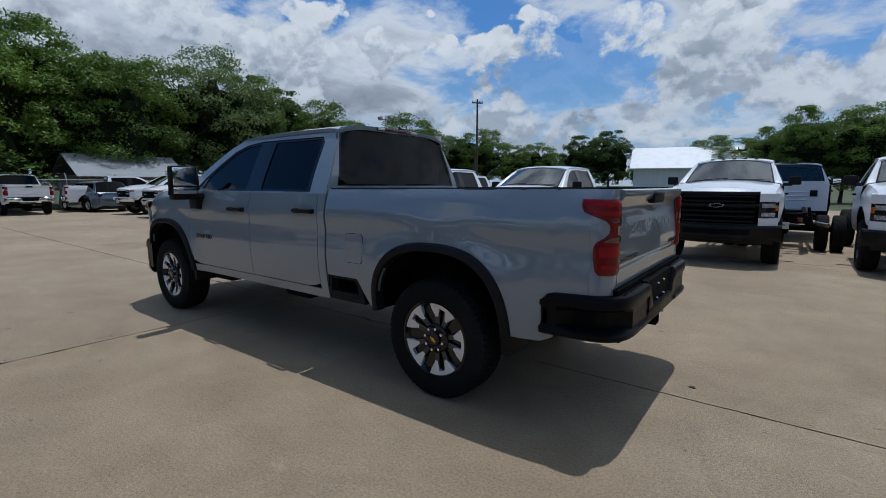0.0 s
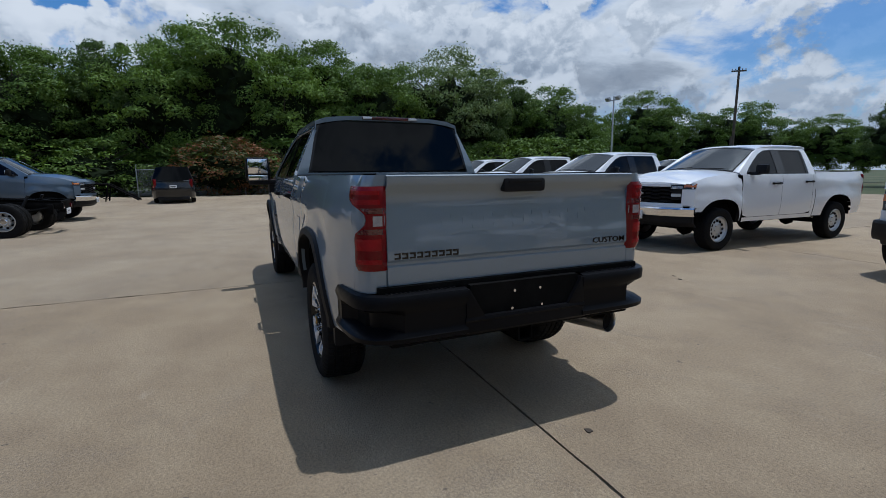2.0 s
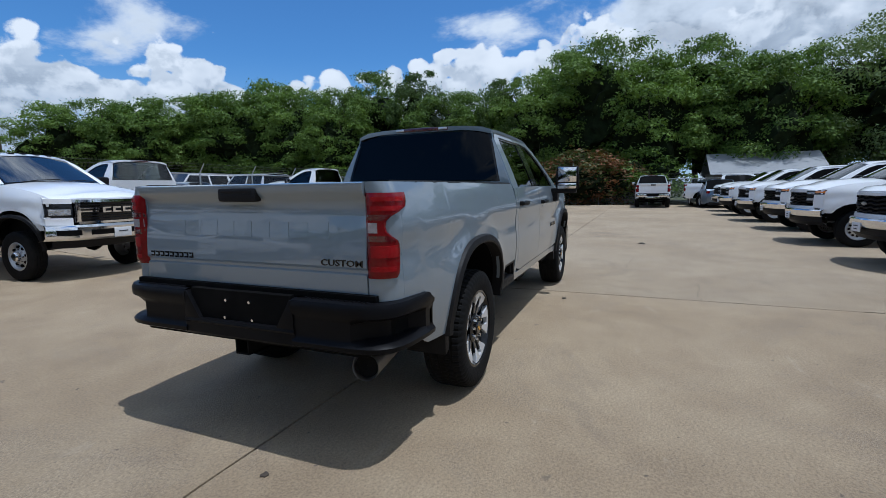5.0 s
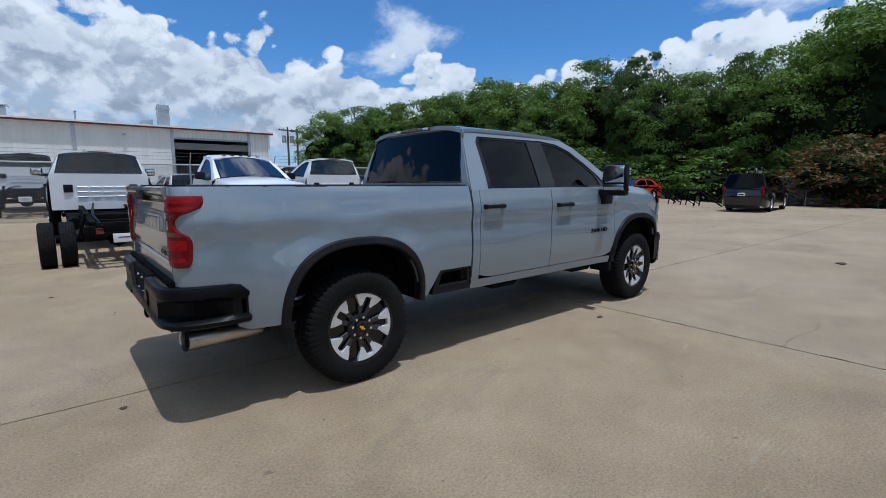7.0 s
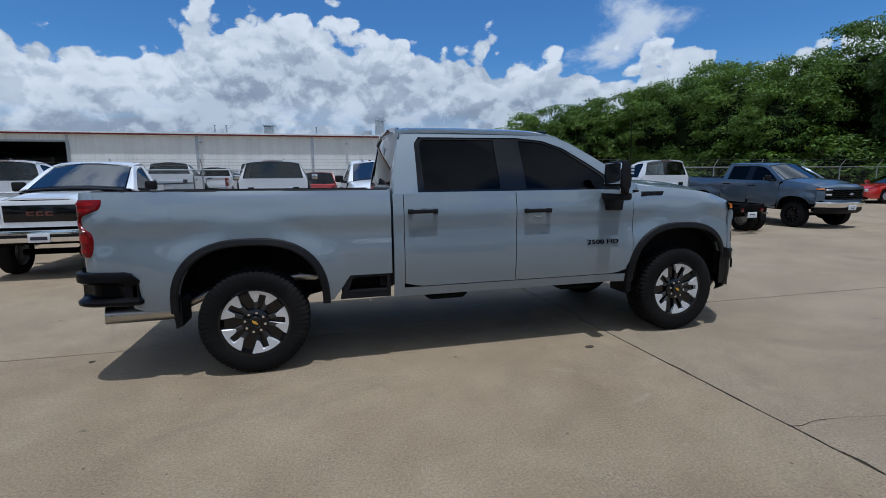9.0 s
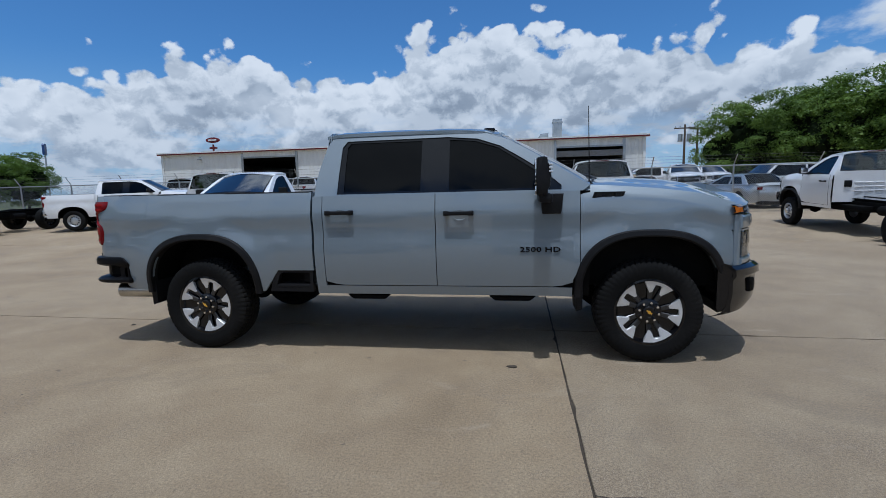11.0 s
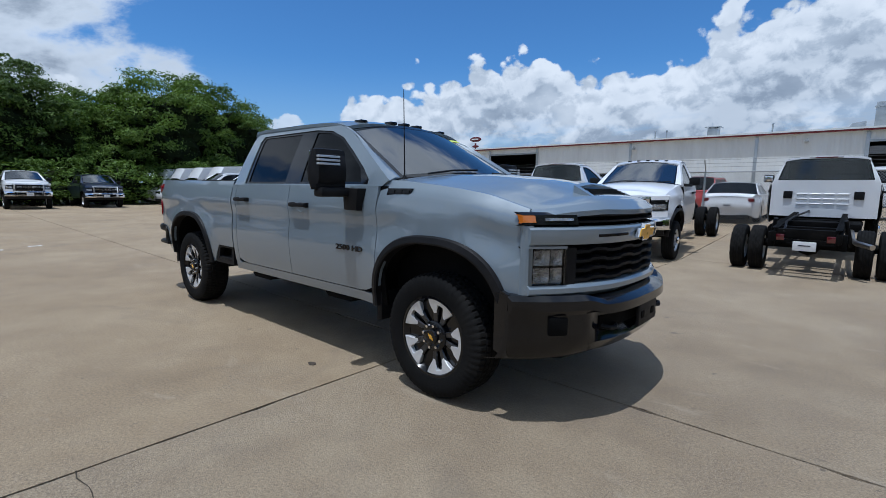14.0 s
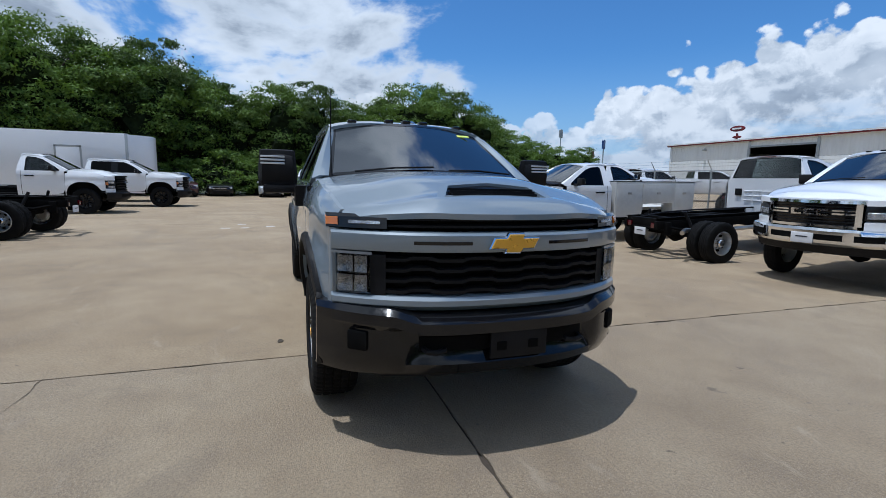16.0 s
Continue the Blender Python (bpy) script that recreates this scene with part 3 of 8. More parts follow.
def workshop():
    x0, x1, y0, y1, h = -33.4, 13.8, 39.0, 66.0, 5.75
    root = thing("workshop_building", "long pale metal-clad workshop with a red eave and open bays", "building")
    doors = [(-24.4, -18.6, 5.15), (6.2, 12.1, 5.0)]
    # front wall in ribbed sheets, each with its own folds, broken by the doors
    def ribbed(a, b, z0, z1, y):
        rows = []
        k = max(1, round((b - a) / 0.30))
        for i in range(k):
            s0 = lerp(a, b, i / k)
            w = (b - a) / k
            for t, d in ((0.0, 0.0), (0.10, -0.012), (0.20, -0.012), (0.30, 0.0)):
                rows.append([(s0 + w * t, y + d, z0), (s0 + w * t, y + d, z1)])
        rows.append([(b, y, z0), (b, y, z1)])
        return sheet(rows, 0.05, (0, 1, 0))

    cuts = [x0, -24.4, -18.6, -9.3, 0.0, 6.2, 12.1, x1]
    for a, b in zip(cuts, cuts[1:]):
        d = [q for q in doors if abs(q[0] - a) < 0.01]
        part("wall_sheet", ribbed(a, b, d[0][2] if d else 0.0, h, y0), SIDING, root)
        part("wall_post", block(b - 0.11, b + 0.11, y0 - 0.07, y0 - 0.02, 0, h, 0.01), GALV if b < x1 else SIDING, root)
    part("wall_post", block(x0 - 0.1, x0 + 0.15, y0 - 0.07, y0 - 0.02, 0, h, 0.01), SIDING, root)
    part("side_wall", block(x1 - 0.1, x1, y0 + 0.06, y1, 0, h), SIDING, root)
    part("side_wall", block(x0, x0 + 0.1, y0 + 0.06, y1, 0, h), SIDING, root)
    part("back_wall", block(x0, x1, y1, y1 + 0.1, 0, h), SIDING, root)
    part("eave", block(x0 - 0.3, x1 + 0.35, y0 - 0.38, y0 - 0.30, h - 0.02, h + 0.20, 0.01), REDTRIM, root, "dark red eave trim")
    part("gutter", block(x0 - 0.3, x1 + 0.35, y0 - 0.31, y0 + 0.1, h - 0.03, h + 0.02), SIDING, root)
    part("roof", sheet([[(x0 - 0.3, y0 - 0.40, h + 0.22), (x1 + 0.35, y0 - 0.40, h + 0.22)], [(x0 - 0.3, (y0 + y1) / 2, h + 1.5), (x1 + 0.35, (y0 + y1) / 2, h + 1.5)], [(x0 - 0.3, y1 + 0.3, h + 0.2), (x1 + 0.35, y1 + 0.3, h + 0.2)]], 0.12, (0, 0, -1)), SIDING, root, "low-pitched metal roof")
    for a, b, z in doors:
        part("door_frame", join(block(a - 0.12, a + 0.05, y0 - 0.09, y0 + 0.1, 0, z), block(b - 0.05, b + 0.12, y0 - 0.09, y0 + 0.1, 0, z), block(a - 0.12, b + 0.12, y0 - 0.09, y0 + 0.1, z, z + 0.14)), GALV, root)
    part("roller_door", join(*[block(6.2, 12.1, y0 + 0.15, y0 + 0.20, 4.22 + 0.105 * k, 4.32 + 0.105 * k, 0.012, 1) for k in range(5)]), ROLLER, root, "half-raised grey roller door")
    # near-black floor and added sheets paint the bays' shade, hide the pale roof
    part("ceiling_shade_sheet", block(x0 + 0.15, x1 - 0.15, y0 + 0.22, y1 - 0.05, h - 0.20, h - 0.12), BAY_SHADE, root)
    part("workshop_floor", block(x0, x1, y0 + 0.05, y1, -0.01, 0.02), BAY_SHADE, root)
    part("bay_shade_sheet", block(-3.0, -2.9, y0 + 0.1, y1, 0.02, h - 0.1), BAY_SHADE, root)
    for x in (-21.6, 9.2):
        part("bay_shade_sheet", block(x - 4, x + 4, 52.0, 52.2, 0.02, h - 0.1), BAY_SHADE, root)
    for x in (-29.0, -9.0, 3.0):
        lamp = part("wall_lamp", join(block(x - 0.12, x + 0.12, y0 - 0.45, y0 - 0.05, h - 0.62, h - 0.48, 0.03), tube([(x, y0, h - 0.35), (x, y0 - 0.25, h - 0.38), (x, y0 - 0.3, h - 0.5)], 0.03, 6)), GALV, root)
    part("entry_door", block(5.0, 5.9, y0 - 0.05, y0 + 0.02, 0, 2.1, 0.02), ROLLER, root, "grey steel door")
    # on the roof
    v = thing("roof_vent", "galvanised ventilation stack on the metal roof", "roof vent", at=(6.9, 46.0, 6.6))
    part("duct", block(-0.45, 0.45, -0.45, 0.45, 0.0, 1.9, 0.02), GALV, v)
    part("louvre", block(-0.52, 0.52, -0.52, 0.52, 1.5, 1.62, 0.01), GALV, v)
    part("hood", slab([(-2.0, 0.0), (-0.9, 0.0), (-0.9, 0.55), (-1.7, 0.45)], "y", -0.4, 0.4, 0.03), GALV, v)
    v2 = thing("roof_vent", "small square vent with a flat cowl on the roof", "roof vent", at=(-4.0, 44.0, 6.5))
    part("duct", block(-0.42, 0.42, -0.42, 0.42, 0, 0.62, 0.02), GALV, v2)
    part("cowl", block(-0.62, 0.62, -0.62, 0.62, 0.66, 0.74, 0.02), GALV, v2)
    for x in (-8.6, -7.6, 0.4):
        p = thing("vent_pipe", "thin vent pipe on the roof", "pipe", "roof pipes", at=(x, 43.0, 6.45))
        part("pipe", tube([(0, 0, 0), (0, 0, 0.62)], 0.06, 8), GALV, p)
        part("cap", lathe([(0.001, 0.68), (0.11, 0.62), (0.11, 0.58)], 10, "z"), GALV, p)
    sg = thing("pole_sign", "oval maroon sign on a pole beyond the roof", "sign", at=(-36.5, 52.0, 0.0))
    part("post", tube([(0, 0, 0), (0, 0, 8.2)], 0.12, 8), REDTRIM, sg)
    part("panel", moved(lathe([(0.001, -0.15), (0.95, -0.12), (1.0, 0.0), (0.95, 0.12), (0.001, 0.15)], 28), Matrix.Translation((0, 0, 8.75)) @ Matrix.Diagonal((1, 1, 0.36, 1))), REDTRIM, sg, "oval panel")
    part("lower_panel", moved(lathe([(0.001, -0.12), (0.55, -0.1), (0.6, 0.0), (0.55, 0.1), (0.001, 0.12)], 24), Matrix.Translation((0, 0, 7.75)) @ Matrix.Diagonal((1, 1, 0.3, 1))), REDTRIM, sg)
    part("lettering", block(-0.6, 0.6, -0.17, -0.15, 8.66, 8.84), WHITEP, sg, smooth=False)


workshop()


# ---- utility poles, fence ----
def utility_pole(x, y, h, arm, turn, box=False):
    p = thing("utility_pole", "weathered wooden utility pole with cross-arm and insulators", "utility pole", "utility poles", at=(x, y, 0), turn=turn)
    part("pole", tube([(0, 0, -0.1), (0, 0, h * 0.5), (0, 0, h)], [0.16, 0.14, 0.11], 10), POLE, p)
    part("cross_arm", block(-arm, arm, -0.06, 0.06, h - 0.5, h - 0.36), POLE, p)
    for k in (-0.9, -0.45, 0.45, 0.9):
        part("insulator", moved(lathe([(0.001, 0.2), (0.05, 0.18), (0.06, 0.1), (0.03, 0.06), (0.05, 0.0)], 8, "z"), Matrix.Translation((k * arm, 0, h - 0.36))), GALV, p)
    if box:
        for k in (-0.5, 0.5):
            part("transformer", moved(lathe([(0.001, 0.9), (0.26, 0.88), (0.28, 0.0), (0.001, 0.0)], 12, "z"), Matrix.Translation((k, 0, h - 2.0))), GALV, p)
    return p


utility_pole(22.5, 56.0, 8.6, 1.2, 0, True)
utility_pole(24.6, 58.0, 8.7, 0.9, 0)
utility_pole(31.0, -47.8, 12.2, 0.7, 50)
sp = thing("wooden_post", "plain grey wooden post", "post", at=(32.2, -49.2, 0))
part("post", tube([(0, 0, -0.1), (0, 0, 5.2)], [0.15, 0.12], 8), POLE, sp)
LINK = bpy.data.materials.new("chain_link")


def link_material(m):
    m.use_nodes = True
    n = Nodes(m.node_tree)
    at = n.add("ShaderNodeTexCoord").outputs["Object"]
    sep = n.add("ShaderNodeSeparateXYZ", Vector=at)
    u = n.math("ADD", sep.outputs[0], sep.outputs[2])
    v = n.math("SUBTRACT", sep.outputs[0], sep.outputs[2])
    wire = None
    for q in (u, v):
        f = n.math("ABSOLUTE", n.math("SUBTRACT", n.math("FRACT", n.math("MULTIPLY", q, 13.0)), 0.5))
        w = n.math("LESS_THAN", f, 0.062)
        wire = w if wire is None else n.math("MAXIMUM", wire, w)
    b = n.add("ShaderNodeBsdfPrincipled", Roughness=0.4, Metallic=0.8)
    b.inputs["Base Color"].default_value = (0.22, 0.23, 0.24, 1)
    mix = n.add("ShaderNodeMixShader")
    n.put(mix.inputs[0], wire)
    n.put(mix.inputs[1], n.add("ShaderNodeBsdfTransparent"))
    n.put(mix.inputs[2], b)
    n.put(n.add("ShaderNodeOutputMaterial").inputs[0], mix)


link_material(LINK)


def fence(ax, ay, bx, by, step, h=1.85, lean=True, mesh=True):
    length = math.hypot(bx - ax, by - ay)
    root = thing("chain_link_fence", "galvanised chain-link fence with leaning barbed-wire arms", "fence", "fences", at=(ax, ay, lot_z(ax, ay)), turn=math.degrees(math.atan2(by - ay, bx - ax)))
    k = round(length / step)
    for i in range(k + 1):
        x = length * i / k
        part("post", tube([(x, 0, -0.1), (x, 0, h)], 0.032, 8), GALV, root)
        if lean:
            part("barb_arm", tube([(x, 0, h), (x, -0.25, h + 0.36)], 0.018, 6), GALV, root)
    part("top_rail", tube([(0, 0, h - 0.04), (length, 0, h - 0.04)], 0.024, 8), GALV, root)
    if lean:
        for d, z in ((-0.08, 0.12), (-0.16, 0.23), (-0.24, 0.34)):
            part("barbed_wire", tube([(0, d, h + z), (length, d, h + z)], 0.0035, 4), OLDWIRE, root)
    if mesh:
        part("mesh", sheet([[(0, 0, 0.03), (length, 0, 0.03)], [(0, 0, h - 0.05), (length, 0, h - 0.05)]]), LINK, root, "diamond wire mesh", smooth=False)
    return root


fence(-36.0, 14.9, 8.05, 14.45, 3.0)
fence(8.05, 14.45, 17.0, 14.9, 3.0)
fence(17.0, 14.9, 34.6, 15.4, 3.0)
fence(34.7, -30.0, 34.7, 7.5, 3.3)


# ---- far signs, floodlight, ramps ----
BLUESIGN = material("blue_sign", (0.02, 0.06, 0.20), 0.4)
GREYSIGN = material("grey_sign", (0.30, 0.31, 0.33), 0.45)


def far_signs():
    for x, y, z, w, h, mat, label in ((-84.5, 58.0, 12.6, 0.75, 0.9, GREYSIGN, "grey square sign on tall twin posts"), (-67.6, 56.5, 9.1, 0.55, 0.85, BLUESIGN, "dark blue upright sign on a post"), (-89.0, 70.0, 8.7, 0.65, 0.75, REDTRIM, "dark red square sign far off")):
        g = thing("pole_sign", label, "sign", at=(x, y, 0), turn=-57)
        part("post", tube([(0, 0, 0), (0, 0, z)], 0.12, 8), GALV, g)
        p = part("panel", slab([(-w, z - h), (w, z - h), (w, z + h * 0.7), (w * 0.6, z + h), (-w * 0.6, z + h), (-w, z + h * 0.7)], "y", -0.15, 0.15, 0.05), mat, g)
        part("lettering", block(-w * 0.6, w * 0.6, -0.175, -0.16, z - 0.12, z + 0.22), WHITEP, p, smooth=False)


def floodlight():
    g = thing("floodlight_pole", "slim metal pole with floodlights at the lot's edge", "street lamp", at=(29.2, -29.3, 0))
    part("pole", tube([(0, 0, -0.1), (0, 0, 7.9)], [0.09, 0.06], 8), GALV, g)
    part("cross_arm", block(-0.7, 0.7, -0.04, 0.04, 7.55, 7.63), GALV, g)
    for x in (-0.6, 0.6):
        part("lamp_head", moved(block(-0.22, 0.22, -0.10, 0.16, -0.16, 0.16, 0.04), Matrix.Translation((x, 0.1, 7.75)) @ Matrix.Rotation(radians(-35), 4, "X")), GALV, g)


def steel_ramp(x, y, turn):
    g = thing("steel_ramp", "black tubular steel ramp standing by the fence", "ramp", "steel ramps by the fence", at=(x, y, lot_z(x, y)), turn=turn)
    for yy in (-0.32, 0.32):
        part("rail", tube([(-1.6, yy, 0.05), (-0.2, yy, 0.95), (1.4, yy, 1.0)], 0.045, 8), FRAMEB, g)
        for xx, top in ((-0.2, 0.95), (0.6, 0.97), (1.35, 1.0)):
            part("leg", tube([(xx + 0.18, yy * 1.15, 0.0), (xx, yy, top)], 0.035, 6), FRAMEB, g)
        part("brace", tube([(-0.1, yy, 0.1), (1.35, yy, 0.9)], 0.025, 6), FRAMEB, g)
    for k in range(7):
        xx = -1.4 + 0.45 * k
        zz = line(((-1.6, 0.05), (-0.2, 0.95), (1.4, 1.0)), xx)
        part("rung", tube([(xx, -0.32, zz), (xx, 0.32, zz)], 0.025, 6), FRAMEB, g)
    return g


far_signs()
floodlight()
steel_ramp(28.6, 10.9, 95)
steel_ramp(28.2, 8.0, 88)

# ---- pickups: one way of building for all of them ----
XF = 4.036  # the front axle; every pickup is built round it, nose towards +x


class Spec:
    """The measures of one kind of pickup."""

    def __init__(self, paint=WHITE, wheel="steel", front="hd", cab="crew", bed="box", wb=4.036, R=0.43, tw=0.285, glass=TINT, screen=SCREEN,
                 low=0.57, zbed=1.49, over=1.12, arch=1.08, tow=False, lights=False, fine=0, hood=((3.45, 1.485), (3.74, 1.475), (4.38, 1.405), (4.70, 1.315))):
        self.paint, self.wheel, self.front, self.cab, self.bed = paint, wheel, front, cab, bed
        self.wb, self.R, self.tw, self.glass, self.screen = wb, R, tw, glass, screen
        self.low, self.zbed, self.over, self.arch = low, zbed, over, arch
        self.tow, self.lights, self.hood, self.fine = tow, lights, hood, fine
        self.xa = XF - wb
        self.xc = 1.145 if cab == "crew" else 2.10
        self.d1 = 1.24 if cab == "crew" else None
        self.xr = self.xa - over


def side_y(s, x, z):
    """Half the body's width."""
    v = (z - 0.57) / 0.92
    y = 1.0 - 0.045 * max(0.0, (0.45 - v) / 0.45) ** 2 - 0.038 * max(0.0, (v - 0.62) / 0.38) ** 1.8
    y += 0.010 * math.exp(-(((z - 1.27) / 0.07) ** 2)) - 0.012 * math.exp(-(((z - 1.13) / 0.10) ** 2))
    for c in (XF, s.xa if s.bed == "box" else -50.0):
        u = math.hypot((x - c) / 0.78, (z - 0.55) / 0.74)
        y += 0.022 * (1 - smoothstep(0.78, 1.04, u))
    if x > 4.15:
        y -= 0.080 * ((x - 4.15) / 0.55) ** 2.0
    if s.bed == "box" and x < s.xa - 0.55:
        y -= 0.062 * ((s.xa - 0.55 - x) / 0.57) ** 2.0
    return y


def arch_z(s, c, x, grow=0.0):
    a, top = 0.545 + grow, s.arch + grow
    d = abs((x - c) / a)
    return s.low if d >= 1 else s.low + (top - s.low) * (1 - d**2.7) ** (1 / 2.0)


def columns(x0, x1, step, centres=(), a=0.545, turns=30):
    xs = {round(x0, 4), round(x1, 4)}
    k = max(1, int((x1 - x0) / step))
    xs |= {round(x0 + (x1 - x0) * i / k, 4) for i in range(k + 1)}
    for c in centres:
        xs |= {round(c + a * math.cos(math.pi * i / turns), 4) for i in range(turns + 1)}
    return sorted(x for x in xs if x0 - 1e-6 <= x <= x1 + 1e-6)


def panel(s, x0, x1, lo, hi, rows=12, step=0.08, centres=(), roll=0.0, thick=0.025):
    out = []
    if s.fine < 2:
        rows, step = max(4, rows // 2), step * 2.2
    for x in columns(x0, x1, step, centres, turns=30 if s.fine == 2 else 14):
        a, b = lo(x), hi(x)
        col = []
        for k in range(rows + 1):
            z = lerp(a, b, k / rows)
            y = side_y(s, x, z)
            if roll and k > rows - 4:
                u = (k - rows + 4) / 4
                y -= roll * u * u
                z -= roll * 0.25 * u * (1 - u)
            col.append((x, -y, z))
        out.append(col)
    return sheet(out, thick if s.fine == 2 else 0.0, (0, 1, 0))


def both(name, build, mat, parent, label="", smooth=True):
    """The right-hand part and its mirror image."""
    return part(name, build(), mat, parent, label, smooth), part(name, mirrored(build()), mat, parent, label, smooth)


def holed(outer, holes, place, thick, inward, step=0.12):
    """A skin with openings: outlines in the plane, laid into space by place()."""
    bm = bmesh.new()
    for loop in (outer, *holes):
        pts = []
        for (x0, y0), (x1, y1) in zip(loop, (*loop[1:], loop[0])):
            k = max(1, int(math.hypot(x1 - x0, y1 - y0) / step))
            pts += [(lerp(x0, x1, i / k), lerp(y0, y1, i / k)) for i in range(k)]
        vs = [bm.verts.new((x, y, 0)) for x, y in pts]
        for k in range(len(vs)):
            bm.edges.new((vs[k], vs[(k + 1) % len(vs)]))
    bmesh.ops.triangle_fill(bm, use_beauty=True, use_dissolve=False, edges=bm.edges)
    for v in bm.verts:
        v.co = place(v.co.x, v.co.y)
    bmesh.ops.recalc_face_normals(bm, faces=bm.faces)
    if thick:
        got = bmesh.ops.extrude_face_region(bm, geom=list(bm.faces))
        bmesh.ops.translate(bm, vec=Vector(inward) * thick, verts=[g for g in got["geom"] if isinstance(g, bmesh.types.BMVert)])
        bmesh.ops.recalc_face_normals(bm, faces=bm.faces)
    return bm


def patch(loop, place, thick=0.0, inward=(0, 0, 0)):
    return holed(loop, (), place, thick, inward)


def cab_y(z):
    t = (z - 1.44) / 0.53
    return 0.958 - 0.235 * max(0.0, t) ** 1.12


def nose(y):
    """The plan of the front end."""
    return 5.025 - 0.30 * (abs(y) / 0.92) ** 2.6


def band(y0, y1, prof, n=24, off=0.0):
    """A strip swept across the front end: prof is a list of (forward, height)."""
    rows = []
    for k in range(n + 1):
        y = lerp(y0, y1, k / n)
        rows.append([(nose(y) + off + dx, y, z) for dx, z in prof])
    return sheet(rows, 0.03, (-1, 0, 0))


def bowtie(w, h, d):
    """A plain cross-shaped emblem, slanted at its ends."""
    a, b = w / 2, h / 2
    pts = [(-a + 0.10 * w, b * 0.55), (-0.17 * w, b * 0.55), (-0.12 * w, b), (0.19 * w, b), (0.16 * w, b * 0.55), (a, b * 0.55),
           (a - 0.10 * w, -b * 0.55), (0.17 * w, -b * 0.55), (0.12 * w, -b), (-0.19 * w, -b), (-0.16 * w, -b * 0.55), (-a, -b * 0.55)]
    return slab(pts, "x", -d, d, r=min(0.006, d * 0.4), seg=1)


def word_bars(parent, mat, y0, y1, z0, z1, x, n, name="badge", d=0.004, lean=0.0):
    """A badge as a row of plain hooked bars on a face of constant x."""
    w, h = (y1 - y0) / n, z1 - z0
    for k in range(n):
        a, b, c = y0 + w * (k + 0.10), y0 + w * (k + 0.90), y0 + w * (k + 0.34)
        pts = [(a, z0), (b, z0), (b, z0 + h * 0.28), (c, z0 + h * 0.28), (c, z0 + h * 0.72), (b, z0 + h * 0.72), (b, z1), (a, z1)]
        bm = slab(pts, "x", x - d, x + d)
        for v in bm.verts:
            v.co.x += lean * (v.co.z - z0)
        part(name, bm, mat, parent, smooth=False)


# ---- wheels ----
def tyre_mesh(R, w, rim, lugs, seg=56):
    """One skin: sidewalls and a tread whose blocks stand out of the grooves."""
    h = w / 2
    n = lugs * 4 if lugs else seg
    side = [(rim, 0.80), (rim + 0.012, 0.93), (rim + (R - rim) * 0.45, 1.03), (R - 0.055, 0.995), (R - 0.038, 0.97)]
    tread = [(0.86, 1), (0.60, 1), (0.57, 0), (0.50, 0), (0.47, 2), (0.22, 2), (0.19, 0), (0.14, 0), (0.11, 3), (-0.11, 3), (-0.14, 0), (-0.19, 0), (-0.22, 4), (-0.47, 4), (-0.50, 0), (-0.57, 0), (-0.60, 1), (-0.86, 1)] if lugs else [(0.86, 1), (0.4, 1), (-0.4, 1), (-0.86, 1)]
    rows = []
    for k in range(n):
        a = 2 * math.pi * k / n
        ca, sa = math.cos(a), math.sin(a)
        row = []
        for q, (r, y) in enumerate(side):
            up = 0.004 if lugs and q >= 3 and k % 4 < 2 else 0.0
            row.append(((r + up) * ca, -h * (y + (up * 0.6 / h if q == 3 else 0)), (r + up) * sa))
        for y, kind in tread:
            shift = (0, 0, 1, 2, 3)[kind]
            high = kind and (not lugs or (k + shift + (1 if y < 0 else 0)) % 4 < 3)
            r = R - (0.010 if abs(y) > 0.8 else 0.0) - (0.0 if high else 0.010)
            row.append((r * ca, -h * y, r * sa))
        for q, (r, y) in enumerate(reversed(side)):
            up = 0.004 if lugs and q <= 1 and k % 4 < 2 else 0.0
            row.append(((r + up) * ca, h * y, (r + up) * sa))
        rows.append(row)
    rows.append(rows[0])
    bm = sheet(rows)
    bmesh.ops.remove_doubles(bm, verts=bm.verts, dist=1e-5)
    bmesh.ops.recalc_face_normals(bm, faces=bm.faces)
    return bm


def ring_of(bm_make, n, start=0.0):
    out = []
    for k in range(n):
        out.append(moved(bm_make(), Matrix.Rotation(-(start + 2 * math.pi * k / n), 4, "Y")))
    return join(*out)


